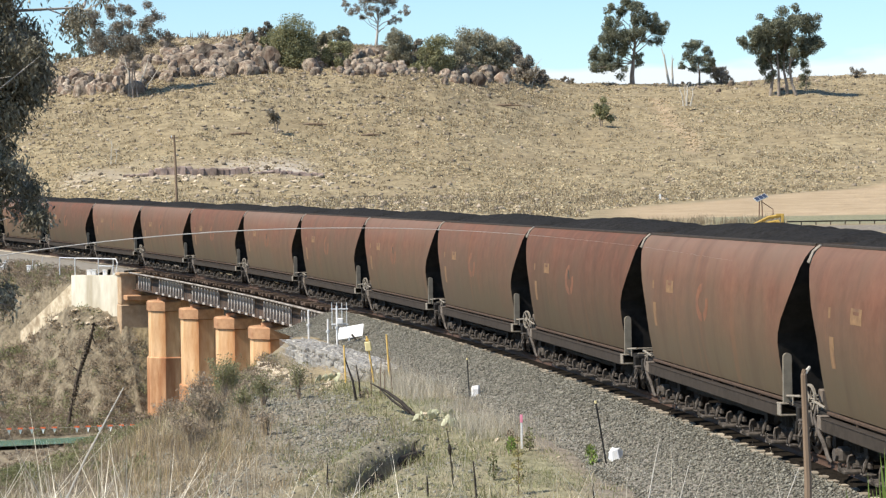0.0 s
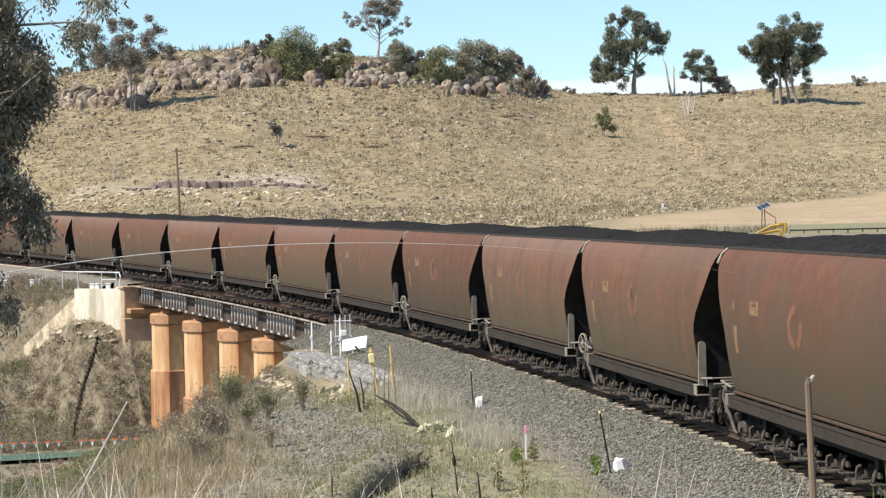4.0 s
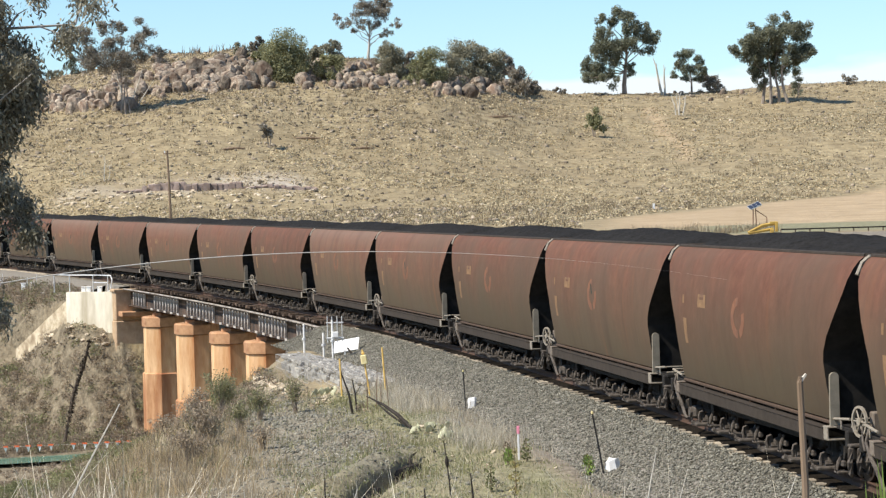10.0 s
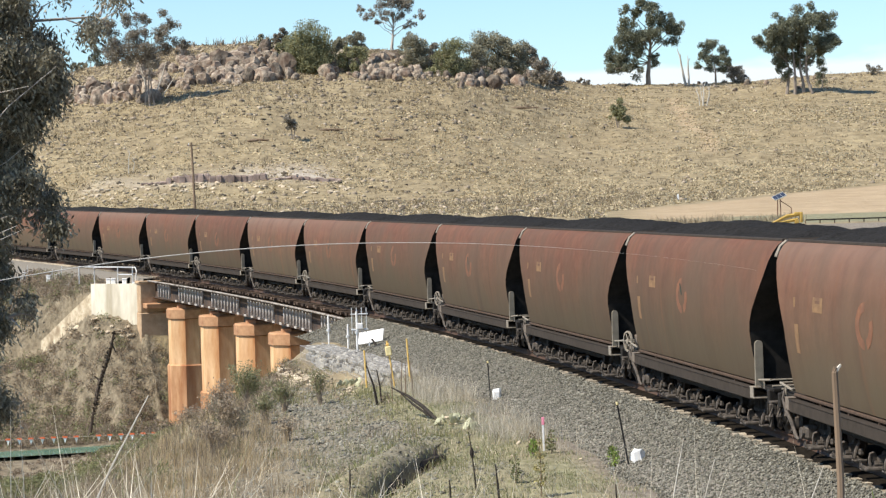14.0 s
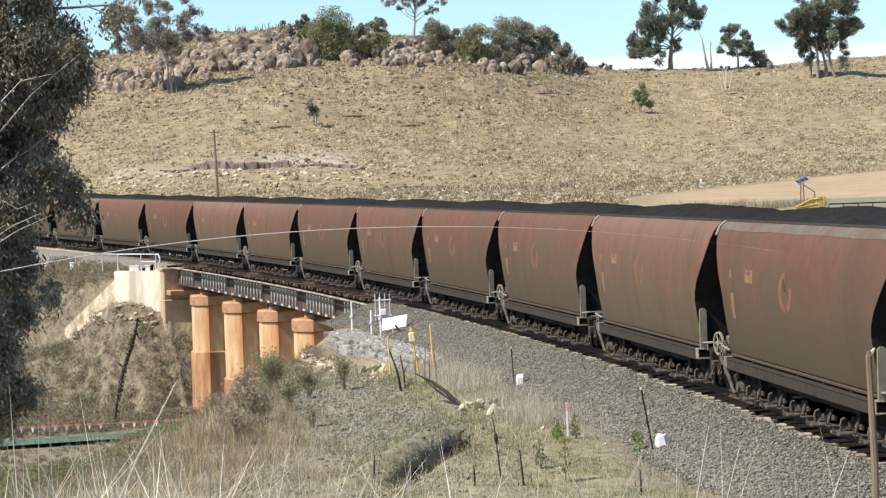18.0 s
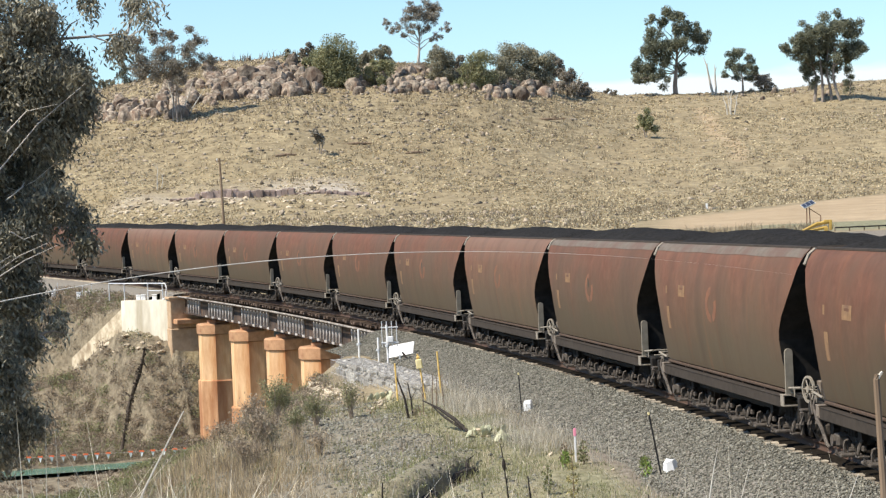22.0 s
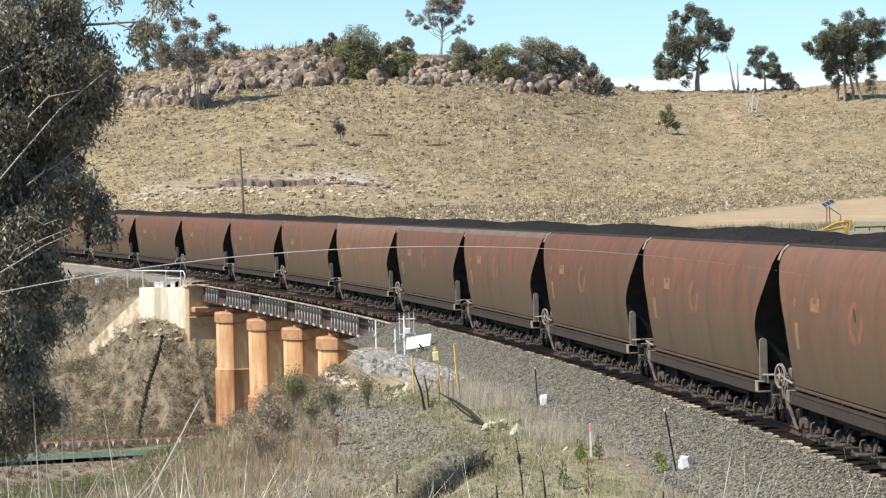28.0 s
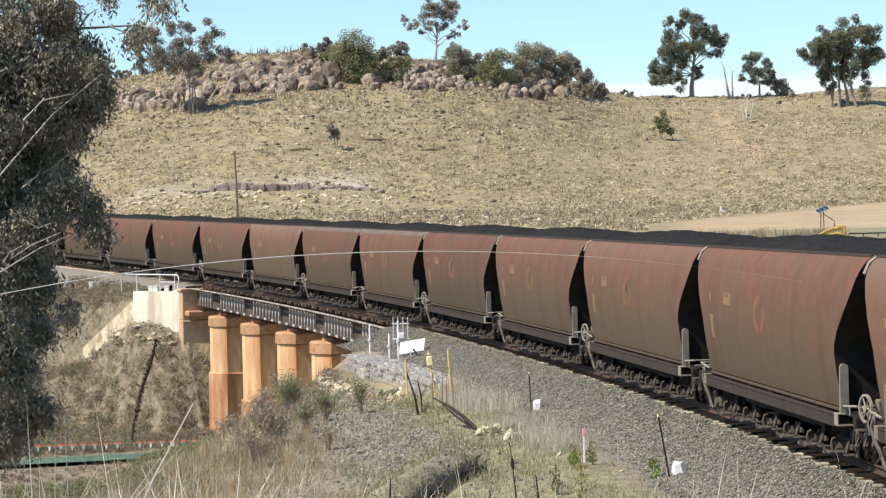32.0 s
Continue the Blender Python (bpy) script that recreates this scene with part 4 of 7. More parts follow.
def gear_mesh():
    """One door latch casting: a foot plate, two flared wings and a bent rod."""
    bm = boxed(0, 0.03, -0.06, 0.34, 0.30, 0.05, 0.015)
    box(bm, 0.0, -0.09, 0.04, 0.10, 0.16, 0.12, 0.03)
    for q in (-1, 1):
        box(bm, 0.02, -0.05 + q * 0.075, 0.10, 0.05, 0.085, 0.15, 0.015, m=Matrix.Translation((0, -0.05, 0.1)) @ pose(0, 0, 0, q * -24, 0, 12) @ Matrix.Translation((0, 0.05, -0.1)))
    tube([(-0.02, 0.08, -0.04), (-0.02, 0.09, 0.06), (-0.02, 0.075, 0.12), (-0.02, 0.03, 0.13)], [0.022, 0.02, 0.02, 0.014], 6, bm)
    tube([(-0.08, 0.16, -0.05), (-0.06, 0.21, -0.02), (-0.06, 0.22, 0.05)], [0.03, 0.028, 0.014], 5, bm)
    disc(bm, (0.0, -0.02, -0.01), (0, 1, 0), 0.05, 0.10, 8)
    bmesh.ops.scale(bm, vec=(1.2, 1.2, 1.25), verts=bm.verts[:])
    return finish(bm, "door_gear", M_GEAR)


def latch_mesh():
    """A smaller hook and stub that hang between the door castings."""
    bm = tube([(0, 0.0, 0.16), (0.02, 0.05, 0.04), (0.0, 0.08, -0.08), (-0.04, 0.05, -0.14)], [0.025, 0.03, 0.028, 0.012], 5)
    box(bm, 0, -0.02, 0.02, 0.16, 0.08, 0.10, 0.02)
    box(bm, 0.02, 0.0, -0.11, 0.20, 0.20, 0.035, 0.01)
    tube([(-0.05, 0.08, -0.11), (-0.05, 0.13, -0.06), (-0.05, 0.12, 0.02)], [0.018, 0.016, 0.01], 5, bm)
    return finish(bm, "door_latch", M_GEAR)


def slab_mesh():
    """An upright plate with a rounded head."""
    bm = bmesh.new()
    prof = [(-0.075, 0.0), (-0.07, 0.74)] + [(-0.07 * math.cos(a), 0.74 + 0.07 * math.sin(a)) for a in np.linspace(0.3, math.pi - 0.3, 6)] + [(0.07, 0.74), (0.075, 0.0)]
    fr = [bm.verts.new((0.03, y, z)) for y, z in prof]
    bk = [bm.verts.new((-0.03, y, z)) for y, z in prof]
    bm.faces.new(fr)
    bm.faces.new(bk[::-1])
    for i in range(len(prof)):
        bm.faces.new((fr[i], bk[i], bk[(i + 1) % len(prof)], fr[(i + 1) % len(prof)]))
    return finish(bm, "end_post", M_SLAB)


WAGON_MESH.update(body=wagon_body(), coal=coal_load(), wheelset=wheelset_mesh(), gear=gear_mesh(), latch=latch_mesh(), slab=slab_mesh(), rim=finish(disc(bmesh.new(), (0, 0, 0), (1, 0, 0), 0.235, 0.04, 18, inner=0.20), "brake_wheel", M_PIPE), hub=finish(disc(bmesh.new(), (0, 0, 0), (1, 0, 0), 0.06, 0.06, 8), "hub", M_PIPE), spoke=finish(tube([(0, 0.05, 0), (0, 0.205, 0)], 0.013, 4), "spoke", M_PIPE))
for sg in (1, -1):
    xs = sg
    WAGON_MESH["square", sg] = side_patch(oval, xs * 3.0, xs * 2.42, 2.38, 2.62, nx=4, nz=5, hole=lambda i, j: j == 3 and i in (1, 2), material=M_OCHRE, sgn=sg)
    WAGON_MESH["oval", sg] = ring_patch(xs * 0.05, 2.30, 0.46, 0.36, 0.42, sg)
    WAGON_MESH["tick", sg] = side_patch(lambda x, z, u, t: (x + xs * 0.14 * t, z), xs * 0.10, xs * 0.0, 2.32, 2.54, nx=1, nz=3, material=M_TICK, sgn=sg)
    WAGON_MESH["dash", sg] = side_patch(oval, xs * 4.22, xs * 4.10, 2.42, 2.58, nx=1, nz=2, material=M_OCHRE, sgn=sg)
    WAGON_MESH["strip", sg] = side_patch(oval, xs * 4.16, xs * 3.92, 1.66, 2.14, nx=1, nz=4, material=M_OCHRE, sgn=sg)

# gap between two wagons lies at GAP0 at the start, and the train runs at SPEED
GAP0, SPEED = 1.70, 4.665
first = build_wagon(on_track(GAP0 - PITCH * 0.5), "loaded coal hopper wagon in dusty red-brown paint, rolling on the track")
wagons = [(GAP0 - PITCH * 0.5, first)]
plain = build_wagon(on_track(GAP0 + PITCH * 0.5), "loaded coal hopper wagon in dusty red-brown paint, no hand brake wheel", braked=False)
wagons.append((GAP0 + PITCH * 0.5, plain))
for i in range(-14, 15):
    if i in (0, -1):
        continue
    s = GAP0 + PITCH * (i + 0.5)
    wagons.append((s, copy_thing(plain if i % 2 == 0 else first, on_track(s))))
    if i in (-7, -8):
        part("shoulder_band", shoulder_band(1), M_GREYTOP, wagons[-1][1], "worn grey band along the top edge")


# ---- bridge ----
def build_bridge():
    b = thing("railway_bridge", on_track(80), "steel plate-girder railway bridge on rust-stained concrete piers", "bridge")
    inv = on_track(80).inverted()

    def local(me):
        me.transform(inv)
        return me
    for sg in (1, -1):
        lat = sg * 1.25
        sec = [(lat - 0.18, -0.42), (lat + 0.18, -0.42), (lat + 0.18, -0.46), (lat + 0.02, -0.46), (lat + 0.02, -1.26), (lat + 0.18, -1.26), (lat + 0.18, -1.31), (lat - 0.18, -1.31), (lat - 0.18, -1.26), (lat - 0.02, -1.26), (lat - 0.02, -0.46), (lat - 0.18, -0.46), (lat - 0.18, -0.42)]
        part("girder", local(strip("girder", BR0 - 0.3, BR1 + 0.2, 1.5, sec, M_GIRDER)), M_GIRDER, b, "flaking dark painted plate girder")
    return b, inv


bridge, BINV = build_bridge()
M_EDGE = mat("grey_weathered_edge_timber", (0.20, 0.175, 0.15), (0.44, 0.405, 0.36), 4, 0.9, c3=(0.11, 0.09, 0.075), scale3=2.2, amount3=0.9)
STIFF = finish(boxed(0, 0, 0, 0.10, 0.14, 0.76, 0.02), "stiffener", M_STIFF)
for a, c in ((53.8, 56.4), (56.4, 64.4), (64.4, 72.4), (72.4, 80.4), (80.4, 88.9), (88.9, 96.95), (96.95, 102.2)):
    # bearing stiffeners stand in a group within each span
    n = 9 if c - a > 6 else 5 if c - a > 4 else 2
    for i in range(n):
        part("stiffener", STIFF, M_STIFF, bridge, at=BINV @ on_track(a + 1.3 + (c - a - 2.6) * i / (n - 1), 1.35, -0.86))
    for i in range(5):
        part("rivet_plate", boxed(0, 0, 0, 0.5, 0.03, 0.10), M_STIFF, bridge, at=BINV @ on_track(a + (c - a) * (i + 0.5) / 5, 1.45, -1.24)) if c - a > 6 else None
part("walkway_edge", None or (lambda me: (me.transform(BINV), me)[1])(strip("walkway_edge", BR0 - 1.0, BR1, 1.0, [(1.62, -0.30), (1.72, -0.30), (1.72, -0.37), (1.62, -0.37), (1.62, -0.30)], M_EDGE)), M_EDGE, bridge, "pale weathered timber edge")
PIERS = [(96.95, 0.66, -4.74), (88.9, 0.66, -5.6), (80.4, 0.68, -5.4), (72.4, 0.7, -5.0)]


def octagon(bm, r, z0, z1, r1=None, chamfer=0.38):
    r1 = r1 or r
    rings = []
    for rr, z in ((r, z0), (r1, z1)):
        c = rr * chamfer
        rings.append([bm.verts.new((x, y, z)) for x, y in ((rr, c), (c, rr), (-c, rr), (-rr, c), (-rr, -c), (-c, -rr), (c, -rr), (rr, -c))])
    for k2 in range(8):
        bm.faces.new((rings[0][k2], rings[0][(k2 + 1) % 8], rings[1][(k2 + 1) % 8], rings[1][k2]))
    bm.faces.new(rings[0][::-1])
    bm.faces.new(rings[1])
    return bm


for s, lat, zj in PIERS:
    at = BINV @ on_track(s, lat)
    x, y, _ = on_track(s, lat).translation
    part("pier_shaft", octagon(bmesh.new(), 1.02, zj, -2.25), M_PIER, bridge, "orange rust-stained concrete pier", at=at)
    part("pier_base", octagon(octagon(bmesh.new(), 1.12, -10.0, zj - 0.06), 1.12, zj - 0.06, zj, r1=1.04), M_PIERLOW, bridge, "dark rust-stained pier base", at=at)
    part("pier_cap", octagon(octagon(octagon(bmesh.new(), 1.10, -2.22, -1.74), 1.10, -1.74, -1.67, r1=1.02), 0.55, -1.67, -1.50), M_CAP, bridge, at=at)
    bm = boxed(0, 0, -1.44, 1.2, 0.5, 0.22, 0.03)
    box(bm, 0, -1.2, -1.58, 0.7, 2.8, 0.40, 0.03)
    part("bearing_beam", bm, M_RUSTY, bridge, at=at)


# ---- far abutment ----
abut = thing("bridge_abutment", on_track(103), "pale stained concrete bridge abutment with wing walls", "abutment")


def flank(pts, thick, name, material, label=""):
    """An upright wall along points (x, y, z bottom, z top) in the abutment's space."""
    bm = bmesh.new()
    rows = []
    for i, (x, y, z0, z1) in enumerate(pts):
        a, c = Vector(pts[max(i - 1, 0)][:2]), Vector(pts[min(i + 1, len(pts) - 1)][:2])
        nrm = Vector((-(c - a).y, (c - a).x)).normalized() * thick
        rows.append([bm.verts.new(p) for p in ((x, y, z0), (x, y, z1), (x - nrm.x, y - nrm.y, z1), (x - nrm.x, y - nrm.y, z0))])
    for r0, r1 in zip(rows, rows[1:]):
        for k2 in range(4):
            bm.faces.new((r0[k2], r0[(k2 + 1) % 4], r1[(k2 + 1) % 4], r1[k2]))
    bm.faces.new(rows[0])
    bm.faces.new(rows[-1][::-1])
    return part(name, bm, material, abut, label)


bm = boxed(-0.35, 0.0, -1.3, 0.9, 4.3, 1.7, 0.04)
box(bm, -0.35, 0.0, -0.42, 1.0, 4.5, 0.16, 0.03)
part("front_wall", bm, M_CONC_TAN, abut, "tan concrete pillar and bearing shelf")
part("footing", boxed(-0.45, 0.0, -3.1, 1.0, 4.4, 1.9, 0.05), M_CONC_TAN, abut)
part("bearing_shelf", boxed(-1.15, 0.0, -1.75, 1.0, 4.0, 0.30, 0.04), M_CAP, abut)
flank([(0.05, 2.15, -3.6, -0.52), (2.8, 4.25, -3.4, -0.56)], 0.55, "wing_wall", M_CONC, "whitish streaked concrete wing wall")
flank([(2.8, 4.25, -3.6, -1.05), (6.0, 5.18, -4.6, -2.6), (9.2, 6.1, -6.4, -4.15)], 0.6, "sloping_wing", M_CONC_SLOPE, "sloping cream concrete wing")


# ---- plants and rocks: tools ----
def hill_spot(az, e):
    """The place on the far hillside at that bearing and elevation angle (radians, seen from the knoll)."""
    d = np.linspace(150, 420, 1400)
    x, y = d * math.sin(az), d * math.cos(az)
    z = height(x, y)
    i = int(np.argmax((z - EYE[2]) / d >= e))
    if i == 0:
        i = int(np.argmax((z - EYE[2]) / d))
    return Vector((x[i], y[i], z[i]))


def leaf_cloud(name, centres, radii, count, size, material, seed, droop=0.0, squash=0.8, aspect=0.5, shell=0.35):
    """Leaves as small bent quads round blobs; uneven, denser to the outside."""
    rs = np.random.RandomState(seed)
    c, r = np.asarray(centres, float), np.asarray(radii, float)
    w = r ** 2 / np.sum(r ** 2)
    k = rs.choice(len(c), count, p=w)
    u = rs.normal(0, 1, (count, 3))
    u /= np.linalg.norm(u, axis=1)[:, None]
    rad = r[k] * (shell + (1 - shell) * rs.uniform(0, 1, count) ** 0.5) * rs.uniform(0.75, 1.12, count)
    p = c[k] + u * rad[:, None] * np.array([1, 1, squash])
    a = rs.normal(0, 1, (count, 3))
    a[:, 2] -= droop * 2.5
    a /= np.linalg.norm(a, axis=1)[:, None]
    b = np.cross(a, rs.normal(0, 1, (count, 3)))
    b /= np.linalg.norm(b, axis=1)[:, None] + 1e-9
    s = size * rs.uniform(0.6, 1.4, count)[:, None]
    v = np.stack([p - a * s, p + b * s * aspect, p + a * s, p - b * s * aspect], 1).reshape(-1, 3)
    f = np.arange(count * 4).reshape(-1, 4)
    return mesh_of(name, v, f, material)


def limbs(points_from, ends, radius, seed, sides=5):
    """Crooked limbs from a fork to several ends, one mesh."""
    rng = random.Random(seed)
    bm = bmesh.new()
    for e in ends:
        a, b = Vector(points_from), Vector(e)
        n = 4
        pts = [a.lerp(b, i / n) + Vector((rng.uniform(-1, 1), rng.uniform(-1, 1), rng.uniform(-0.4, 0.6))) * (b - a).length * 0.07 * (1 if 0 < i < n else 0) for i in range(n + 1)]
        tube(pts, [radius * (1 - 0.75 * i / n) for i in range(n + 1)], sides, bm)
    return bm


def blades(name, x, y, z, per, tall, width, lean, material, seed, label="", category="", spread=0.12, parent=None, seg=True):
    """Grass: tufts of thin bent blades as one mesh."""
    rs = np.random.RandomState(seed)
    n = len(x) * per
    bx = np.repeat(x, per) + rs.normal(0, spread, n)
    by = np.repeat(y, per) + rs.normal(0, spread, n)
    bz = np.repeat(z, per) - 0.04
    h = rs.uniform(tall[0], tall[1], n) * np.repeat(rs.uniform(0.7, 1.25, len(x)), per)
    a = rs.uniform(0, 2 * math.pi, n)
    ln = np.abs(rs.normal(0, lean, n)) * h
    dx, dy = np.cos(a) * ln, np.sin(a) * ln
    wa = rs.uniform(0, math.pi, n)
    wx, wy = np.cos(wa) * width / 2, np.sin(wa) * width / 2 * 0.5
    P = np.stack
    v = P([P([bx - wx, by - wy, bz], -1), P([bx + wx, by + wy, bz], -1), P([bx + wx * .8 + dx * .35, by + wy * .8 + dy * .35, bz + h * .6], -1), P([bx - wx * .8 + dx * .35, by - wy * .8 + dy * .35, bz + h * .6], -1), P([bx + dx, by + dy, bz + h], -1)], 1)
    k = np.arange(n) * 5
    tri = np.concatenate([P([k, k + 1, k + 2], 1), P([k, k + 2, k + 3], 1), P([k + 3, k + 2, k + 4], 1)])
    ob = new(name, mesh_of(name, v.reshape(-1, 3), tri, material))
    return tagged(ob, label, category, kind="stuff")


# ---- hill: rock outcrops ----
def block_mesh(name, material, seed):
    """A blocky, cracked boulder with flat faces."""
    rng = random.Random(seed)
    bm = bmesh.new()
    bmesh.ops.create_icosphere(bm, subdivisions=2, radius=1)
    off = Vector((rng.uniform(-50, 50), rng.uniform(-50, 50), rng.uniform(-50, 50)))
    planes = [(Vector((rng.gauss(0, 1), rng.gauss(0, 1), rng.gauss(0, 0.8))).normalized(), rng.uniform(0.62, 0.95)) for _ in range(9)]
    for v in bm.verts:
        d = v.co.normalized()
        r = 0.9 / (abs(d.x) ** 5 + abs(d.y) ** 5 + abs(d.z) ** 5) ** 0.2
        for pn, pd in planes:
            c = d.dot(pn)
            if c > 0.05:
                r = min(r, pd / c)
        crack = abs(noise.noise(d * 2.2 + off))
        r += 0.16 * noise.noise(d * 1.6 + off) - 0.16 * max(0.0, 1 - crack * 9) + 0.05 * noise.noise(d * 6 + off)
        v.co = d * r
    return finish(bm, name, material)


BOULDERS = [block_mesh("boulder", M_ROCK, 100 + i) for i in range(9)]


SMALL_ROCKS = []


def boulder(az, e, size, rng, label="weathered brown-grey boulder on the rocky hilltop"):
    p = hill_spot(az, e)
    k2 = rng.randrange(9)
    m = Matrix.Translation(p + Vector((0, 0, size * 0.12))) @ pose(0, 0, 0, rng.uniform(-20, 20), rng.uniform(-20, 20), rng.uniform(0, 360)) @ Matrix.Diagonal((size * rng.uniform(0.75, 1.3), size * rng.uniform(0.6, 1.1), size * rng.uniform(0.75, 1.5), 1))
    if size < 0.74:
        SMALL_ROCKS.append((k2, m))
        return None
    ob = new("boulder", BOULDERS[k2])
    ob.matrix_basis = m
    return tagged(ob, label, "boulder", "boulders of the hilltop outcrop")


rng = random.Random(77)
# the low shelf, the main outcrop, and the broken rocks among the bushes
for lo, hi, e0, e1, n, size in ((-0.169, -0.126, 0.0522, 0.0585, 85, (0.4, 1.0)), (-0.136, -0.112, 0.0555, 0.0670, 60, (0.4, 1.0)), (-0.116, -0.086, 0.0585, 0.0715, 90, (0.4, 1.05)), (-0.092, -0.068, 0.0600, 0.0735, 75, (0.4, 1.0)), (-0.107, -0.070, 0.0598, 0.0625, 11, (0.9, 1.5)), (-0.106, -0.072, 0.0640, 0.0690, 13, (1.1, 1.9)), (-0.066, -0.050, 0.0590, 0.0640, 8, (0.8, 1.4)), (-0.050, 0.000, 0.0585, 0.0695, 120, (0.3, 0.95)), (0.000, 0.042, 0.0545, 0.0615, 56, (0.35, 1.2)), (0.10, 0.15, 0.0490, 0.0530, 12, (0.3, 0.7))):
    for i in range(n):
        az = rng.uniform(lo, hi)
        boulder(az, rng.uniform(e0, e1), rng.uniform(*size) * (1.25 if rng.random() < 0.15 else 1), rng)
v_, f_ = [], []
for k2, m in SMALL_ROCKS:
    me = BOULDERS[k2]
    b0 = sum(len(q) for q in v_)
    co = np.empty(len(me.vertices) * 3, np.float32)
    me.vertices.foreach_get("co", co)
    a_ = np.array(m)
    v_.append(co.reshape(-1, 3) @ a_[:3, :3].T + a_[:3, 3])
    ix = np.empty(len(me.loops), np.int32)
    me.loops.foreach_get("vertex_index", ix)
    f_.append(ix.reshape(-1, 3) + b0)
tagged(new("broken_rocks", mesh_of("broken_rocks", np.concatenate(v_), np.concatenate(f_), island_vary(mat("broken_outcrop_rock", (0.05, 0.038, 0.03), (0.43, 0.365, 0.285), 3.0, 0.95, bump=1.0, c3=(0.15, 0.092, 0.062), scale3=0.9, amount3=0.7), 0.45, 1.45))), "smaller broken rocks of the hilltop outcrop", "rocks", kind="stuff")
rs = np.random.RandomState(8)


def hill_scatter(rs, n, band):
    """Random places on the visible hillside; band(az, t) weighs them, t from foot to crest."""
    az = rs.uniform(-0.235, 0.215, n * 3)
    t = rs.uniform(-0.55, 1.02, n * 3)
    t = np.where(t < 0, t * 0.9, t)
    keep = (rs.uniform(0, 1, n * 3) < band(az, t)) & ((t > (-40 + (az - 0.079) * 458) / 126) | (az < 0.06))
    az, t = az[keep][:n], t[keep][:n]
    dist, _ = hill_crest(az)
    d = 212 + (dist - 212) * t
    x, y = d * np.sin(az), d * np.cos(az)
    return x, y, height(x, y)


stones("hillside_stones", 21000, lambda r, n: hill_scatter(r, n, lambda az, t: np.clip(0.04 + 0.13 * smooth((0.03 - az) / 0.06) + 1.1 * np.clip(t - 0.35, 0, 1) * smooth((0.06 - az) / 0.05) + 0.3 * smooth((t - 0.8) / 0.2), 0, 1)), (0.08, 0.42), island_vary(mat("pale_field_stone", (0.21, 0.165, 0.115), (0.40, 0.335, 0.25), 2.5, 0.95), 0.22, 1.35), 61, "scattered pale and brown stones on the grassy hillside")
x, y, z = hill_scatter(rs, 52000, lambda az, t: np.clip(0.38 + 0.5 * lumps(az * 280, t * 100, 3.0, 50) + 0.5 * lumps(az * 280, t * 100, 11.0, 52), 0.06, 1))
blades("hill_grass_tussocks", x, y, z, 4, (0.06, 0.17), 0.20, 1.4, M_TUSSOCK, 62, "dry straw-coloured grass tussocks covering the hillside", "grass", spread=0.16)
x, y, z = hill_scatter(rs, 6500, lambda az, t: 0.2 + 0.9 * smooth((t - 0.3) / 0.4) * smooth((0.07 - az) / 0.05))
blades("hill_weeds", x, y, z, 9, (0.12, 0.45), 0.06, 0.6, leafy("pale_weeds", (0.15, 0.118, 0.075), (0.30, 0.243, 0.16), 0.9), 63, "grey-brown weeds and dead shrubs on the hillside", "weeds", spread=0.28)

# ---- hill: trees ----
def clump_tree(name, foot, clumps_, fork, stems_, leaves, leaf, seed, label, leaf_mat, bark_mat, trunk_r, split=9):
    """A tree whose crown is made of separate leafy heads (aside, height, radius), each on its own limb."""
    rng = random.Random(seed)
    t = thing(name, Matrix.Translation(foot), label, "tree", "")
    cs, rr = [], []
    fork = Vector(fork)
    high = max(h for _, h, _ in clumps_)
    lead = []
    for dx, dy in stems_:
        b2 = Vector((dx, dy, -0.4))
        f2 = fork + Vector((dx * 0.6, dy, 0))
        pts = [b2, b2.lerp(f2, 0.5) + Vector((rng.uniform(-.15, .15), 0, 0)), f2, f2 + Vector((rng.uniform(-.4, .4) + dx * 0.3, 0, (high - fork.z) * 0.35)), f2 + Vector((rng.uniform(-.6, .6) + dx * 0.4, 0, (high - fork.z) * 0.68))]
        part("trunk", tube(pts, [trunk_r * 1.25, trunk_r, trunk_r * 0.8, trunk_r * 0.45, trunk_r * 0.15], 7), bark_mat, t)
        lead.append(pts)
    for i, (dx, h, r) in enumerate(clumps_):
        c = Vector((dx, rng.uniform(-1.6, 1.6), h))
        pts = min(lead, key=lambda q: abs(q[0].x - dx))
        u = max(0.0, min(1.0, (h - fork.z) / (high - fork.z) * 0.75 - 0.15))
        start = pts[2].lerp(pts[3], u * 2) if u < 0.5 else pts[3].lerp(pts[4], u * 2 - 1)
        part("limb", limbs(start, [c], trunk_r * 0.30, seed + 1 + i), bark_mat, t)
        for _ in range(split):
            u = Vector((rng.gauss(0, 1), rng.gauss(0, 1), rng.gauss(0.1, 0.8))).normalized() * r * rng.uniform(0.3, 0.95)
            cs.append(c + u)
            rr.append(r * rng.uniform(0.35, 0.62))
    part("crown", leaf_cloud("crown", cs, rr, leaves, leaf, leaf_mat, seed + 2, squash=0.85, shell=0.05), leaf_mat, t)
    return t


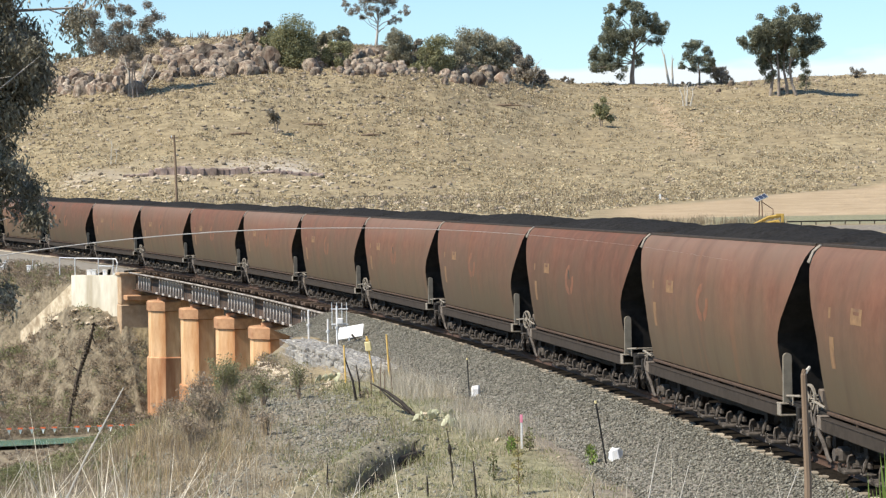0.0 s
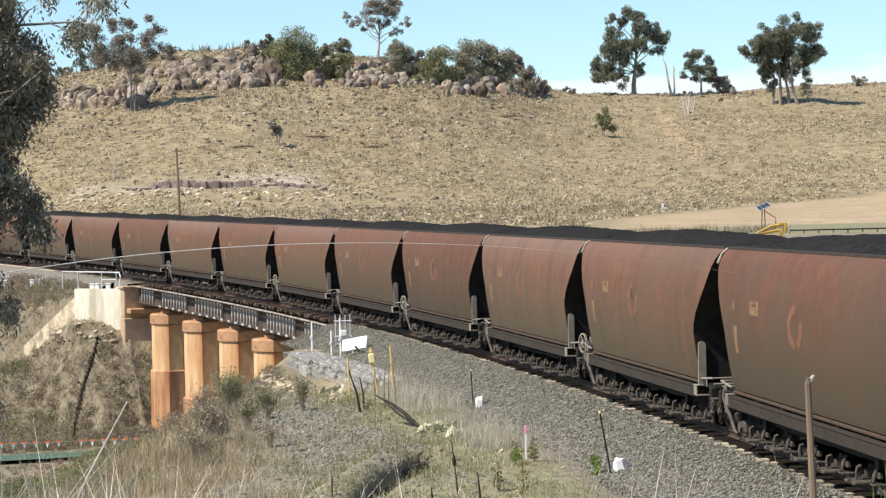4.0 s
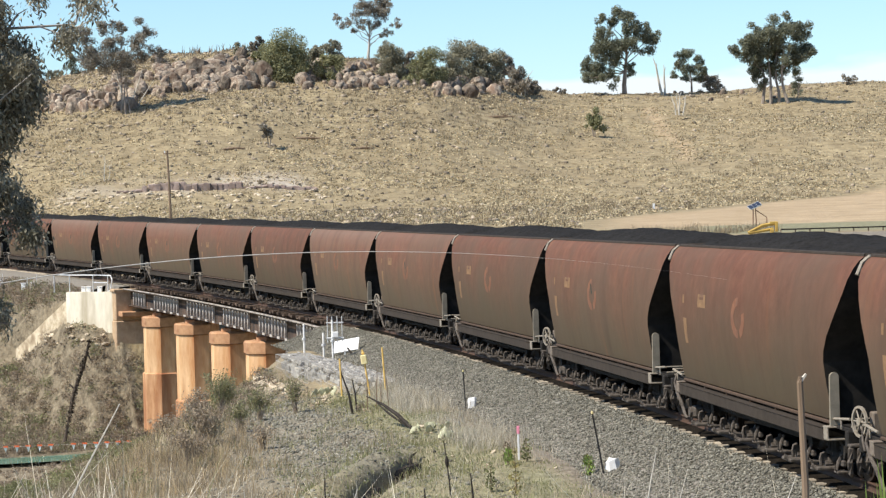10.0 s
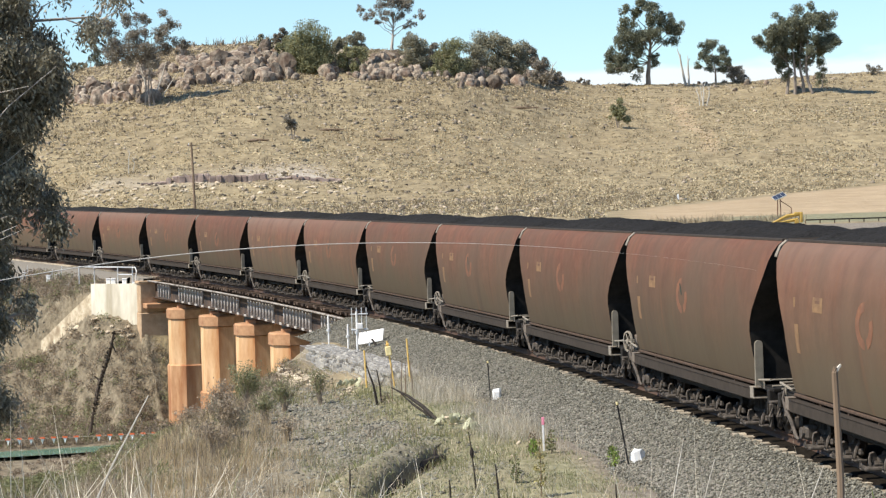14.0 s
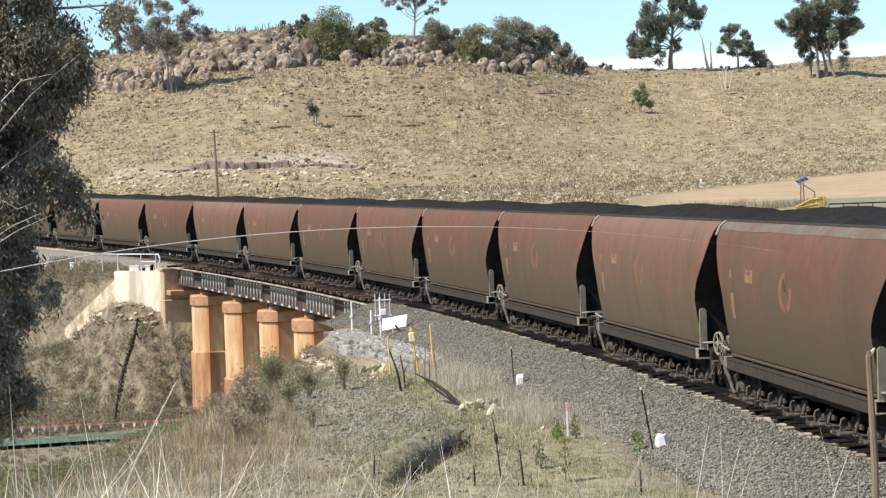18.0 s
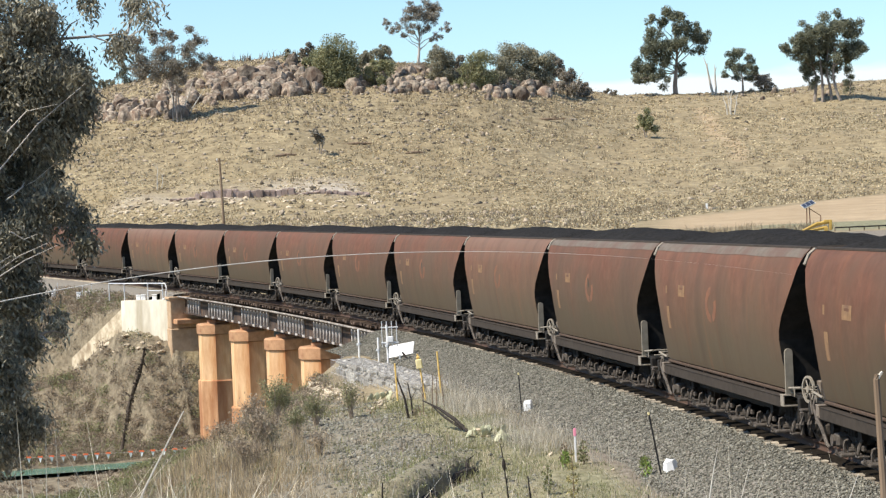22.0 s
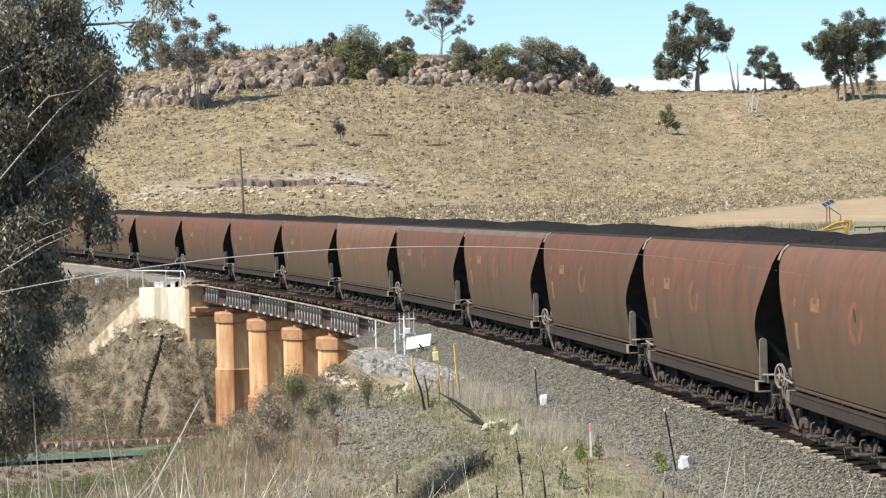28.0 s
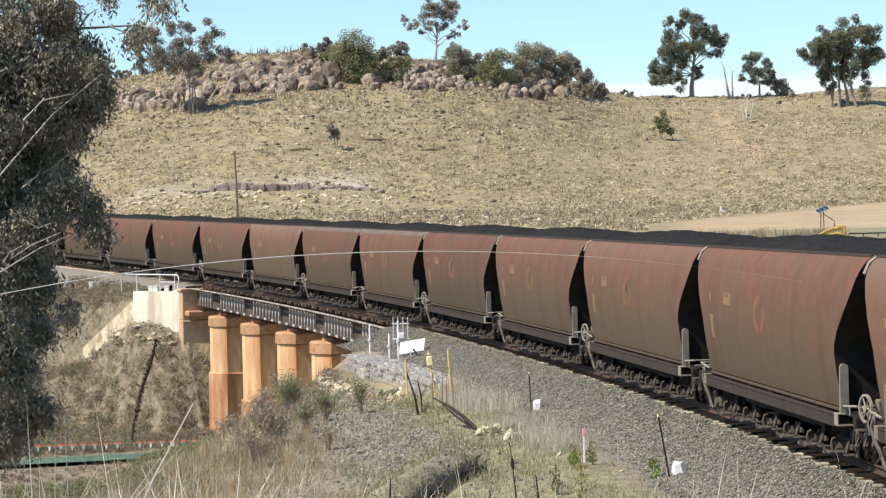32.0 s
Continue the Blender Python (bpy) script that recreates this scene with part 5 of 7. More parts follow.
clump_tree("gum_tree", hill_spot(0.0796, 0.0532), [(-2.8, 10.2, 1.1), (0.2, 10.9, 1.5), (-1.3, 10.0, 1.1), (2.2, 9.1, 1.3), (4.1, 8.0, 1.1), (0.7, 8.7, 1.5), (3.2, 6.7, 1.7), (-3.0, 7.4, 1.7), (-3.7, 6.1, 1.5), (-4.8, 4.1, 1.5), (-4.1, 2.6, 1.5), (-2.2, 4.5, 2.0), (-0.7, 6.3, 1.9), (0.7, 6.9, 1.5), (-1.9, 2.2, 1.5), (1.1, 3.3, 1.1), (-5.3, 2.2, 0.9)], (0.2, 0, 3.0), [(0, 0)], 36000, 0.12, 1, "large dark green gum tree standing on the hill crest", M_LEAF_GUM, M_BARK, 0.32)
clump_tree("gum_tree", hill_spot(0.1456, 0.0472), [(0.6, 9.8, 1.6), (-1.1, 9.1, 1.7), (-3.2, 8.8, 1.5), (2.6, 8.8, 1.6), (-5.0, 7.6, 1.6), (-5.7, 6.6, 1.1), (-2.5, 7.3, 2.2), (0.0, 7.5, 2.2), (2.6, 6.6, 1.7), (3.5, 6.8, 1.0), (-3.6, 5.6, 1.8), (-1.4, 5.4, 2.0), (1.1, 5.6, 1.8), (-2.5, 4.2, 1.6), (-3.0, 3.1, 1.2), (-0.6, 4.0, 1.4), (1.9, 4.9, 1.2)], (-0.6, 0, 3.0), [(-2.6, 0.8), (-0.4, 0.5), (0.6, -0.5), (-1.6, 0.2)], 46000, 0.12, 5, "broad dark gum tree with several trunks on the hill crest", M_LEAF_GUM, M_BARK, 0.19)
clump_tree("gum_tree", hill_spot(0.1077, 0.0524), [(-0.4, 5.7, 1.1), (-1.1, 5.0, 1.1), (0.9, 4.6, 1.0), (-1.7, 3.9, 1.0), (-2.2, 2.6, 0.8), (-0.6, 3.0, 1.3), (1.1, 3.2, 1.0), (-1.1, 1.9, 0.7), (0.7, 1.9, 0.8), (1.9, 3.0, 0.7)], (0, 0, 1.5), [(0, 0)], 9000, 0.11, 9, "small grey-green gum tree on the hill crest", M_LEAF_GUM, M_BARK, 0.15)
clump_tree("gum_tree", hill_spot(-0.0276, 0.0715), [(-4.0, 5.4, 0.7), (-2.8, 4.7, 1.0), (-1.8, 3.7, 0.6), (-1.2, 5.7, 1.2), (0.2, 6.4, 1.3), (1.2, 5.7, 1.2), (2.2, 6.4, 1.2), (0.8, 4.4, 1.0), (-0.5, 4.4, 0.9), (3.7, 4.5, 0.8), (2.5, 3.5, 0.7), (1.8, 2.9, 0.5), (-0.5, 7.0, 1.2), (1.5, 7.2, 1.3), (2.5, 7.0, 0.8)], (0.1, 0, 1.3), [(0, 0)], 11000, 0.10, 13, "thin-leaved pale-trunked gum tree on the rocky hilltop", M_LEAF_DRY, M_BARKPALE, 0.20)
clump_tree("gum_tree", hill_spot(-0.1297, 0.0505), [(-4.5, 9.4, 1.1), (-4.0, 8.2, 0.9), (-1.8, 9.5, 1.1), (-0.6, 9.9, 1.0), (0.0, 9.1, 0.6), (2.3, 9.3, 1.2), (2.0, 8.2, 1.1), (2.2, 6.4, 1.2), (1.4, 7.2, 1.0), (-3.1, 6.8, 1.5), (-1.5, 6.8, 1.8), (0.5, 5.8, 1.5), (-3.4, 5.5, 1.3), (-1.8, 5.2, 1.5), (0.5, 4.5, 1.0), (3.4, 6.8, 1.0), (4.4, 6.3, 0.8), (-0.8, 7.8, 1.3), (-4.2, 6.1, 1.0)], (-0.1, 0, 2.2), [(0, 0), (-0.5, 0.3), (0.5, 0.2)], 21000, 0.10, 17, "sparse grey-brown gum tree below the rock outcrop", M_LEAF_DRY, M_BARK, 0.09)
clump_tree("cypress", hill_spot(0.1518, 0.0490), [(0, 4.2, 0.45), (0, 3.4, 0.6), (0, 2.5, 0.75), (0.05, 1.7, 0.85), (0, 0.9, 0.8)], (0, 0, 0.5), [(0, 0)], 2600, 0.085, 21, "narrow dark green conifer beside the gum trees", M_LEAF_GUM, M_BARK, 0.08)
clump_tree("conifer", hill_spot(-0.1512, 0.0690), [(0, 3.0, 0.4), (-0.2, 2.3, 0.7), (0.2, 1.6, 0.9), (-0.2, 0.8, 1.0)], (0, 0, 0.5), [(0, 0)], 2000, 0.085, 23, "small dark conifer behind the hill crest", M_LEAF_GUM, M_BARK, 0.08)


def bush(az, e, tall, wide, n, leaf_mat, seed, label, bare=0.0, dense=1.0):
    """A rounded shrub, leafy down to the ground unless bare."""
    rng = random.Random(seed)
    t = thing("bush", Matrix.Translation(hill_spot(az, e)), label, "bush", "bushes of the hilltop")
    cs, rr = [], []
    for i in range(n * 3):
        a, q = rng.uniform(0, 2 * math.pi), rng.uniform(0, 1) ** 0.5
        h = bare + (1 - bare) * rng.uniform(0.05, 0.88) * math.sqrt(1 - 0.75 * q * q)
        cs.append((wide * 0.40 * q * math.cos(a), wide * 0.36 * q * math.sin(a), tall * h))
        rr.append(min(tall * (1 - bare), wide) * rng.uniform(0.09, 0.24))
    for k2 in range(3):
        x0 = rng.uniform(-0.2, 0.2) * wide
        part("stem", tube([(x0 * 0.4, 0, -0.2), (x0, 0, tall * max(bare, 0.25)), (x0 * 1.3, 0, tall * 0.7)], [0.07, 0.055, 0.02], 5), M_BARK, t)
    part("crown", leaf_cloud("crown", cs, rr, int(250 * tall * wide * dense) + 300, 0.11, leaf_mat, seed + 2, squash=0.85, shell=0.2), leaf_mat, t)
    return t


OLIVE, GREY = "dense olive green bush on the rocky hilltop", "thin grey-green shrub among the rocks"
bush(-0.0618, 0.0633, 6.6, 6.4, 22, M_LEAF_BUSH, 31, OLIVE, dense=2.4)
bush(-0.0742, 0.0715, 3.6, 1.7, 6, M_LEAF_DRY, 32, GREY, bare=0.3, dense=1.6)
bush(-0.0800, 0.0735, 2.2, 2.8, 7, M_LEAF_SHRUB, 33, GREY, dense=1.6)
bush(-0.0720, 0.0700, 2.6, 3.2, 7, M_LEAF_BUSH, 52, OLIVE, dense=1.6)
bush(-0.0485, 0.0685, 3.2, 2.4, 7, M_LEAF_SHRUB, 34, "dark rounded shrub among the rocks", dense=2.2)
bush(-0.0440, 0.0625, 4.0, 4.2, 9, M_LEAF_BUSH, 35, OLIVE, dense=1.6)
bush(-0.0420, 0.0660, 4.6, 2.8, 7, M_LEAF_SHRUB, 36, GREY, bare=0.25, dense=1.5)
bush(-0.0190, 0.0633, 5.4, 4.6, 12, M_LEAF_SHRUB, 37, GREY, dense=1.7)
bush(-0.0110, 0.0640, 3.6, 2.6, 6, M_LEAF_DRY, 38, GREY, dense=1.6)
bush(-0.0040, 0.0595, 5.0, 5.6, 13, M_LEAF_BUSH, 39, "rounded yellow-green bush among the rocks", dense=1.6)
bush(0.0060, 0.0590, 4.2, 4.2, 9, M_LEAF_SHRUB, 40, GREY, dense=1.7)
bush(0.0143, 0.0605, 6.6, 5.8, 18, M_LEAF_SHRUB, 41, "large grey-green bush on the hilltop", dense=1.8)
bush(0.0225, 0.0580, 5.6, 4.8, 12, M_LEAF_SHRUB, 42, GREY, bare=0.15, dense=1.6)
bush(0.0292, 0.0590, 4.4, 3.2, 8, M_LEAF_DRY, 43, GREY, bare=0.3, dense=1.5)
bush(0.0350, 0.0550, 4.0, 3.8, 8, M_LEAF_DRY, 44, GREY, dense=1.2)
bush(0.0405, 0.0540, 2.4, 2.8, 5, M_LEAF_DRY, 45, GREY, dense=1.0)
bush(0.0666, 0.0355, 3.6, 2.6, 8, M_LEAF_BUSH, 46, "rounded yellow-green bush alone on the grassy slope", bare=0.2, dense=1.5)
bush(-0.0708, 0.0350, 2.9, 1.7, 5, M_LEAF_DRY, 47, "small sapling alone on the grassy slope", bare=0.35)
bush(0.1158, 0.0525, 3.4, 4.4, 9, M_LEAF_DRY, 48, GREY, dense=1.2)
bush(0.1730, 0.0535, 1.8, 3.4, 6, M_LEAF_DRY, 49, GREY, dense=0.4)
bush(-0.1585, 0.0660, 1.6, 2.4, 6, M_LEAF_SHRUB, 50, GREY)
bush(0.0525, 0.0540, 1.1, 2.0, 5, M_LEAF_DRY, 51, GREY)


def snag(az, e, stems, seed, label):
    rng = random.Random(seed)
    t = thing("dead_tree", Matrix.Translation(hill_spot(az, e)), label, "dead tree")
    for dx, tall, ln, r in stems:
        pts = [(dx, 0, -0.2)] + [(dx + ln * k2 / 4 + rng.uniform(-.12, .12), rng.uniform(-.1, .1), tall * k2 / 4) for k2 in range(1, 5)]
        bm = tube(pts, [r, r * 0.9, r * 0.75, r * 0.55, r * 0.2], 6)
        for _ in range(3):
            q = Vector(pts[rng.randint(2, 3)])
            tube([q, q + Vector((rng.uniform(-.5, .5), 0, rng.uniform(.3, .7)))], [r * 0.4, r * 0.1], 4, bm)
        part("stem", bm, M_DEADWOOD, t)
    return t


snag(0.0953, 0.0522, [(0, 5.2, -1.0, 0.20), (0.4, 4.2, -0.1, 0.17)], 3, "bare grey dead tree stems on the hill crest")
snag(0.1021, 0.0434, [(0, 3.0, 0.3, 0.12), (0.4, 2.6, 0.6, 0.10), (-0.4, 2.5, -0.4, 0.10), (0.15, 2.8, -0.5, 0.09)], 4, "bare grey dead shrub on the slope")
snag(-0.0560, 0.0685, [(0, 1.5, 0.1, 0.05)], 5, "thin dead stem on the hilltop")
snag(-0.0055, 0.0668, [(0, 2.0, 0.0, 0.07)], 6, "bare dead stem standing on the hilltop")
snag(-0.1310, 0.0525, [(0.8, 4.4, 1.6, 0.10), (0.3, 5.0, -1.0, 0.11), (1.6, 3.2, 2.0, 0.08)], 7, "pale bare limbs beside the sparse gum tree")
snag(0.0360, 0.0540, [(0, 3.2, 1.6, 0.09), (0.5, 2.4, 1.3, 0.07)], 8, "leaning grey dead limbs below the hilltop bushes")
snag(-0.1395, 0.0225, [(0, 2.6, 0.1, 0.05), (0.4, 1.9, 0.3, 0.04)], 10, "bleached dead sapling on the grassy slope")
for az, e, ln in ((-0.0560, 0.0378, 3.6), (0.0250, 0.0447, 4.5), (-0.0310, 0.0330, 1.8), (-0.0850, 0.0345, 2.2)):
    p = hill_spot(az, e)
    lg = thing("fallen_log", Matrix.Translation(p), "grey fallen log lying on the grassy slope", "log")
    part("log", tube([(-ln / 2, 0, 0.05), (0, 0.1, 0.16), (ln / 2, 0, 0.12)], [0.14, 0.16, 0.07], 7), M_WOOD, lg)
    part("branch", tube([(ln * 0.2, 0, 0.15), (ln * 0.3, 0, 0.75)], [0.05, 0.02], 5), M_WOOD, lg)

# weeds that stand up along the crest
rs = np.random.RandomState(19)
a_ = rs.uniform(-0.165, -0.045, 70)
q_ = [hill_spot(float(a), 0.2) for a in a_]
blades("crest_weeds", np.array([p.x for p in q_]), np.array([p.y for p in q_]), np.array([p.z for p in q_]), 6, (0.2, 1.1), 0.10, 0.3, M_SCRUB, 64, "dark dry weeds standing along the hill crest", "weeds", spread=0.16)

# ---- scar, pole and paddock ----
ledge = thing("rock_ledge", Matrix.Translation(hill_spot(-0.103, 0.0180)), "low pinkish rock ledge of an old cutting", "rock ledge")
rng = random.Random(12)
M_LEDGE = mat("pinkish_shale", (0.21, 0.155, 0.13), (0.40, 0.32, 0.275), 2, 0.95, c3=(0.16, 0.12, 0.1), scale3=0.8, amount3=0.6, vary=0.2)
lo_ = ledge.matrix_basis.translation
for i in range(32):
    bx = -6.8 + i * 0.59
    by = rng.uniform(-.2, .2)
    bm = boxed(bx, by, ground_z(lo_.x + bx, lo_.y + by) - lo_.z + rng.uniform(0, .1), rng.uniform(.5, .75), 0.8, rng.uniform(.9, 1.3) if 3 < i < 20 else rng.uniform(.25, .45), 0.08)
    for v in bm.verts:
        v.co += Vector((rng.uniform(-.06, .06), rng.uniform(-.06, .06), rng.uniform(-.06, .06)))
    part("stone_block", bm, M_LEDGE, ledge)
rng = random.Random(14)
RUBBLE = [rock_mesh("rubble", M_PALEROCK, 130 + i, 1, 0.3, 0.6) for i in range(4)]
for i in range(70):
    az, e = rng.uniform(-0.160, -0.046), 0.0135 + rng.uniform(-0.0035, 0.0045)
    p = hill_spot(az, e)
    ob = new("pale_rock", RUBBLE[i % 4])
    ob.matrix_basis = Matrix.Translation(p) @ pose(0, 0, 0.03, 0, 0, rng.uniform(0, 360)) @ Matrix.Diagonal((rng.uniform(.2, .6), rng.uniform(.2, .45), rng.uniform(.15, .35), 1))
    tagged(ob, "pale broken rock in the old cutting", "rock", "pale rocks of the cutting")

pp = Vector((-23.3, 206.5, ground_z(-23.3, 206.5)))
pole = thing("power_pole", Matrix.Translation(pp), "grey timber power pole at the foot of the hill", "power pole")
part("pole", tube([(0, 0, -0.5), (-0.05, 0, 3), (-0.14, 0, 6.0)], [0.12, 0.105, 0.08], 8), M_WOOD, pole)
part("crossarm", boxed(-0.14, 0, 5.75, 0.7, 0.1, 0.1, 0.01), M_WOOD, pole)
part("insulator", finish(disc(bmesh.new(), (-0.36, 0, 5.88), (0, 0, 1), 0.05, 0.16, 8), "insulator", M_WHITE), M_WHITE, pole)
for az, d, h in ((0.0905, 186.0, 0.5),):
    p = Vector((d * math.sin(az), d * math.cos(az), ground_z(d * math.sin(az), d * math.cos(az))))
    mk = thing("marker_post", Matrix.Translation(p), "small white marker post in the dry paddock", "marker post")
    part("post", boxed(0, 0, h / 2 - 0.1, 0.16, 0.08, h + 0.2, 0.01), M_WHITE, mk)

sp = Vector((138 * math.sin(0.1322), 138 * math.cos(0.1322), ground_z(138 * math.sin(0.1322), 138 * math.cos(0.1322))))
sol = thing("solar_panel", Matrix.Translation(sp), "tilted dark blue solar panel on a steel stand", "solar panel")
tilt = pose(0.03, 0, 1.30, 26, -22, 12) @ Matrix.Diagonal((0.78, 0.74, 1, 1))
part("panel", boxed(0, 0, 0, 0.92, 0.62, 0.04, 0.006, m=tilt), M_PANEL, sol)
bm = bmesh.new()
for sx in (-1, 1):
    box(bm, sx * 0.465, 0, 0.003, 0.018, 0.64, 0.045, m=tilt)
    box(bm, 0, sx * 0.315, 0.003, 0.95, 0.018, 0.045, m=tilt)
for sx in (-0.16, 0.16):
    box(bm, sx, 0, 0.024, 0.012, 0.6, 0.004, m=tilt)
part("panel_frame", bm, M_GALV, sol)
bm = tube([(-0.1, 0, -0.2), (-0.05, 0, 1.2)], 0.03, 6)
tube([(0.12, 0, -0.2), (0.08, 0, 1.24)], 0.03, 6, bm)
tube([(0.10, 0, 1.05), (0.72, 0, 0.62), (0.72, 0, -0.2)], 0.025, 6, bm)
part("stand", bm, M_RUSTY, sol, "rusty steel stand")

yp = Vector((104 * math.sin(0.1365), 104 * math.cos(0.1365), 0))
yp.z = 3.67
yl = thing("track_machine", Matrix.Translation((yp.x, yp.y, ground_z(yp.x, yp.y))), "yellow folded hoist arm beside the track", "hoist")
h0 = yp.z - ground_z(yp.x, yp.y)
bm = tube([(-0.75, 0, h0 - 0.28), (-0.1, 0, h0 + 0.02), (0.55, 0, h0 + 0.10)], [0.06, 0.08, 0.07], 6)
tube([(-0.7, 0, h0 - 0.30), (0.35, 0, h0 - 0.14)], 0.07, 6, bm)
M_HOIST = mat("dull_mustard_paint", (0.36, 0.23, 0.05), (0.52, 0.35, 0.09), 7, 0.7, c3=(0.2, 0.13, 0.05), scale3=3)
part("boom", bm, M_HOIST, yl)
bm = boxed(0.5, 0, h0 - 0.05, 0.12, 0.2, 0.45, 0.02)
box(bm, 0.36, 0, h0 + 0.12, 0.3, 0.16, 0.12, 0.02)
part("bracket", bm, M_HOIST, yl)
part("mast", boxed(0.3, 0, h0 / 2 - 0.3, 0.18, 0.18, h0 + 0.3, 0.02), M_HOIST, yl)
# a low rail fence along the far side road
fl = thing("guard_rail", Matrix.Identity(4), "long grey guard rail along the gravel road", "guard rail")
for i in range(16):
    az = 0.143 + i * 0.006
    d = 128.5
    x, y = d * math.sin(az), d * math.cos(az)
    z = ground_z(x, y)
    part("post", boxed(x, y, z - 0.02, 0.06, 0.06, 0.44, 0.01), M_WOOD, fl)
    if i < 15:
        az2 = az + 0.006
        x2, y2 = d * math.sin(az2), d * math.cos(az2)
        part("rail", tube([(x, y - 0.08, z + 0.19), (x2, y2 - 0.08, ground_z(x2, y2) + 0.19)], 0.04, 5), M_UNDER, fl)


# tall dead weeds along the far side of the line
az_, d_ = rs.uniform(0.070, 0.150, 420), rs.uniform(129.5, 136.0, 420)
keep = lumps(az_ * 900, d_, 4.0, 71) + 1.2 * (0.115 - az_) / 0.04 > -0.1
x, y = (d_ * np.sin(az_))[keep], (d_ * np.cos(az_))[keep]
blades("roadside_weeds", x, y, np.array([ground_z(float(a), float(b)) for a, b in zip(x, y)]), 9, (0.15, 0.58), 0.035, 0.5, leafy("dead_roadside_weeds", (0.23, 0.18, 0.115), (0.40, 0.33, 0.22), 0.9), 65, "dead brown weeds along the far side of the line", "weeds", spread=0.2)


# ---- verge: markers, posts, sticks ----
def at_track(s, lat, dz=0.0):
    """A place beside the track, on the ground."""
    x, y = world_of(s, lat)
    return Vector((float(x), float(y), ground_z(float(x), float(y)) + dz))


def on_ballast(s, lat):
    x, y = world_of(s, lat)
    return Vector((float(x), float(y), float(rail_z(s)) + float(np.interp(lat, [1.3, 1.85, 3.3, 3.75], [-0.2, -0.235, -0.74, -0.92]))))


for s, lat, tall, lean in ((23.9, 3.2, 0.92, -2.5), (8.6, 3.1, 1.12, -9.0)):
    p = on_ballast(s, lat)
    mp = thing("cable_marker", Matrix.Translation(p), "black marker post with yellow cap beside a white block", "marker post", "cable markers in the ballast")
    up = pose(0, 0, 0, 0, lean, 0)
    bm = tube([up @ Vector((-0.10, 0, -0.2)), up @ Vector((-0.10, 0, tall))], 0.018, 6)
    part("post", bm, M_BLACK, mp)
    part("cap", tube([up @ Vector((-0.10, 0, tall)), up @ Vector((-0.10, 0, tall + 0.05))], 0.024, 6), M_PALEYEL, mp, "pale yellow cap")
    bm = boxed(0.07, 0, 0.11, 0.23, 0.22, 0.28, 0.05)
    rng = random.Random(int(s))
    for v in bm.verts:
        v.co += Vector((rng.uniform(-.03, .03), rng.uniform(-.03, .03), rng.uniform(-.04, .03)))
    part("block", bm, M_WHITE, mp, "rough white block")


def stick(name, p, pts, r, material, label, category, twigs=0, seed=1):
    rng = random.Random(seed)
    t = thing(name, Matrix.Translation(p), label, category)
    pts = [Vector(q) for q in pts]
    n = len(pts)
    part("stem", tube(pts, [r * (1 - 0.6 * i / (n - 1)) for i in range(n)], 6), material, t)
    for _ in range(twigs):
        q = pts[rng.randrange(1, n)]
        part("twig", tube([q, q + Vector((rng.uniform(-.15, .15), rng.uniform(-.1, .1), rng.uniform(.08, .25)))], [r * 0.35, r * 0.1], 4), material, t)
    return t


BURNT = "thin charred stake standing in the verge grass"
stick("charred_stake", at_track(6.3, 6.4), [(0.02, 0, -0.2), (-0.02, 0, 0.3), (-0.05, 0, 0.62), (-0.10, 0, 1.05)], 0.018, M_CHAR, BURNT, "stake", 2, 3)
part("seed_head", tube([(-0.05, 0, 0.58), (-0.055, 0, 0.68), (-0.06, 0, 0.78)], [0.02, 0.045, 0.015], 6), M_CHAR, bpy.data.objects["charred_stake"])
stick("charred_stake", at_track(5.0, 6.2), [(0.04, 0, -0.2), (0.01, 0, 0.25), (-0.02, 0, 0.62)], 0.028, M_CHAR, BURNT, "stake", 0, 4)
stick("charred_stake", at_track(6.6, 8.6), [(0, 0, -0.2), (0, 0, 0.2), (0.01, 0, 0.46)], 0.028, M_CHAR, BURNT, "stake", 0, 5)
stick("charred_stake", at_track(5.1, 7.0), [(0, 0, -0.2), (0, 0, 0.2), (-0.01, 0, 0.36)], 0.026, M_CHAR, BURNT, "stake", 0, 6)
stick("charred_stake", at_track(2.5, 4.6), [(0, 0, -0.2), (0, 0, 0.2), (-0.01, 0, 0.42)], 0.022, M_CHAR, BURNT, "stake", 0, 7)
for i, (s, lat, h, ln) in enumerate(((24.5, 6.05, 1.0, -0.28), (24.9, 5.9, 0.85, -0.12), (25.2, 5.6, 0.9, 0.0), (25.4, 5.35, 0.95, 0.05), (25.6, 5.2, 0.9, 0.03), (25.9, 4.95, 0.85, -0.06))):
    stick("charred_stump", at_track(s, lat), [(0, 0, -0.2), (ln * 0.4, 0, h * 0.5), (ln, 0, h)], 0.04 if i == 0 else 0.03 if i < 2 else 0.018, M_CHAR if i < 2 else M_WOOD, "burnt sapling stumps by the yellow posts" if i < 2 else "grey dead stems by the yellow posts", "stump", 2, 20 + i)
db = thing("dead_branch", Matrix.Translation(at_track(20.0, 5.4)), "dark fallen branch lying in the dry grass", "branch")
part("bough", tube([(-0.95, 1.2, 0.70), (-0.55, 0.8, 0.52), (-0.2, 0.3, 0.30), (0.12, -0.1, 0.02)], [0.012, 0.035, 0.05, 0.035], 6), M_CHAR, db)
part("bough", tube([(-0.75, 1.0, 0.60), (-0.4, 0.5, 0.32), (0.0, 0.1, 0.06)], [0.01, 0.03, 0.03], 5), M_CHAR, db)
part("twig", tube([(-0.2, 0.3, 0.30), (0.05, 0.3, 0.12)], [0.02, 0.01], 4), M_CHAR, db)
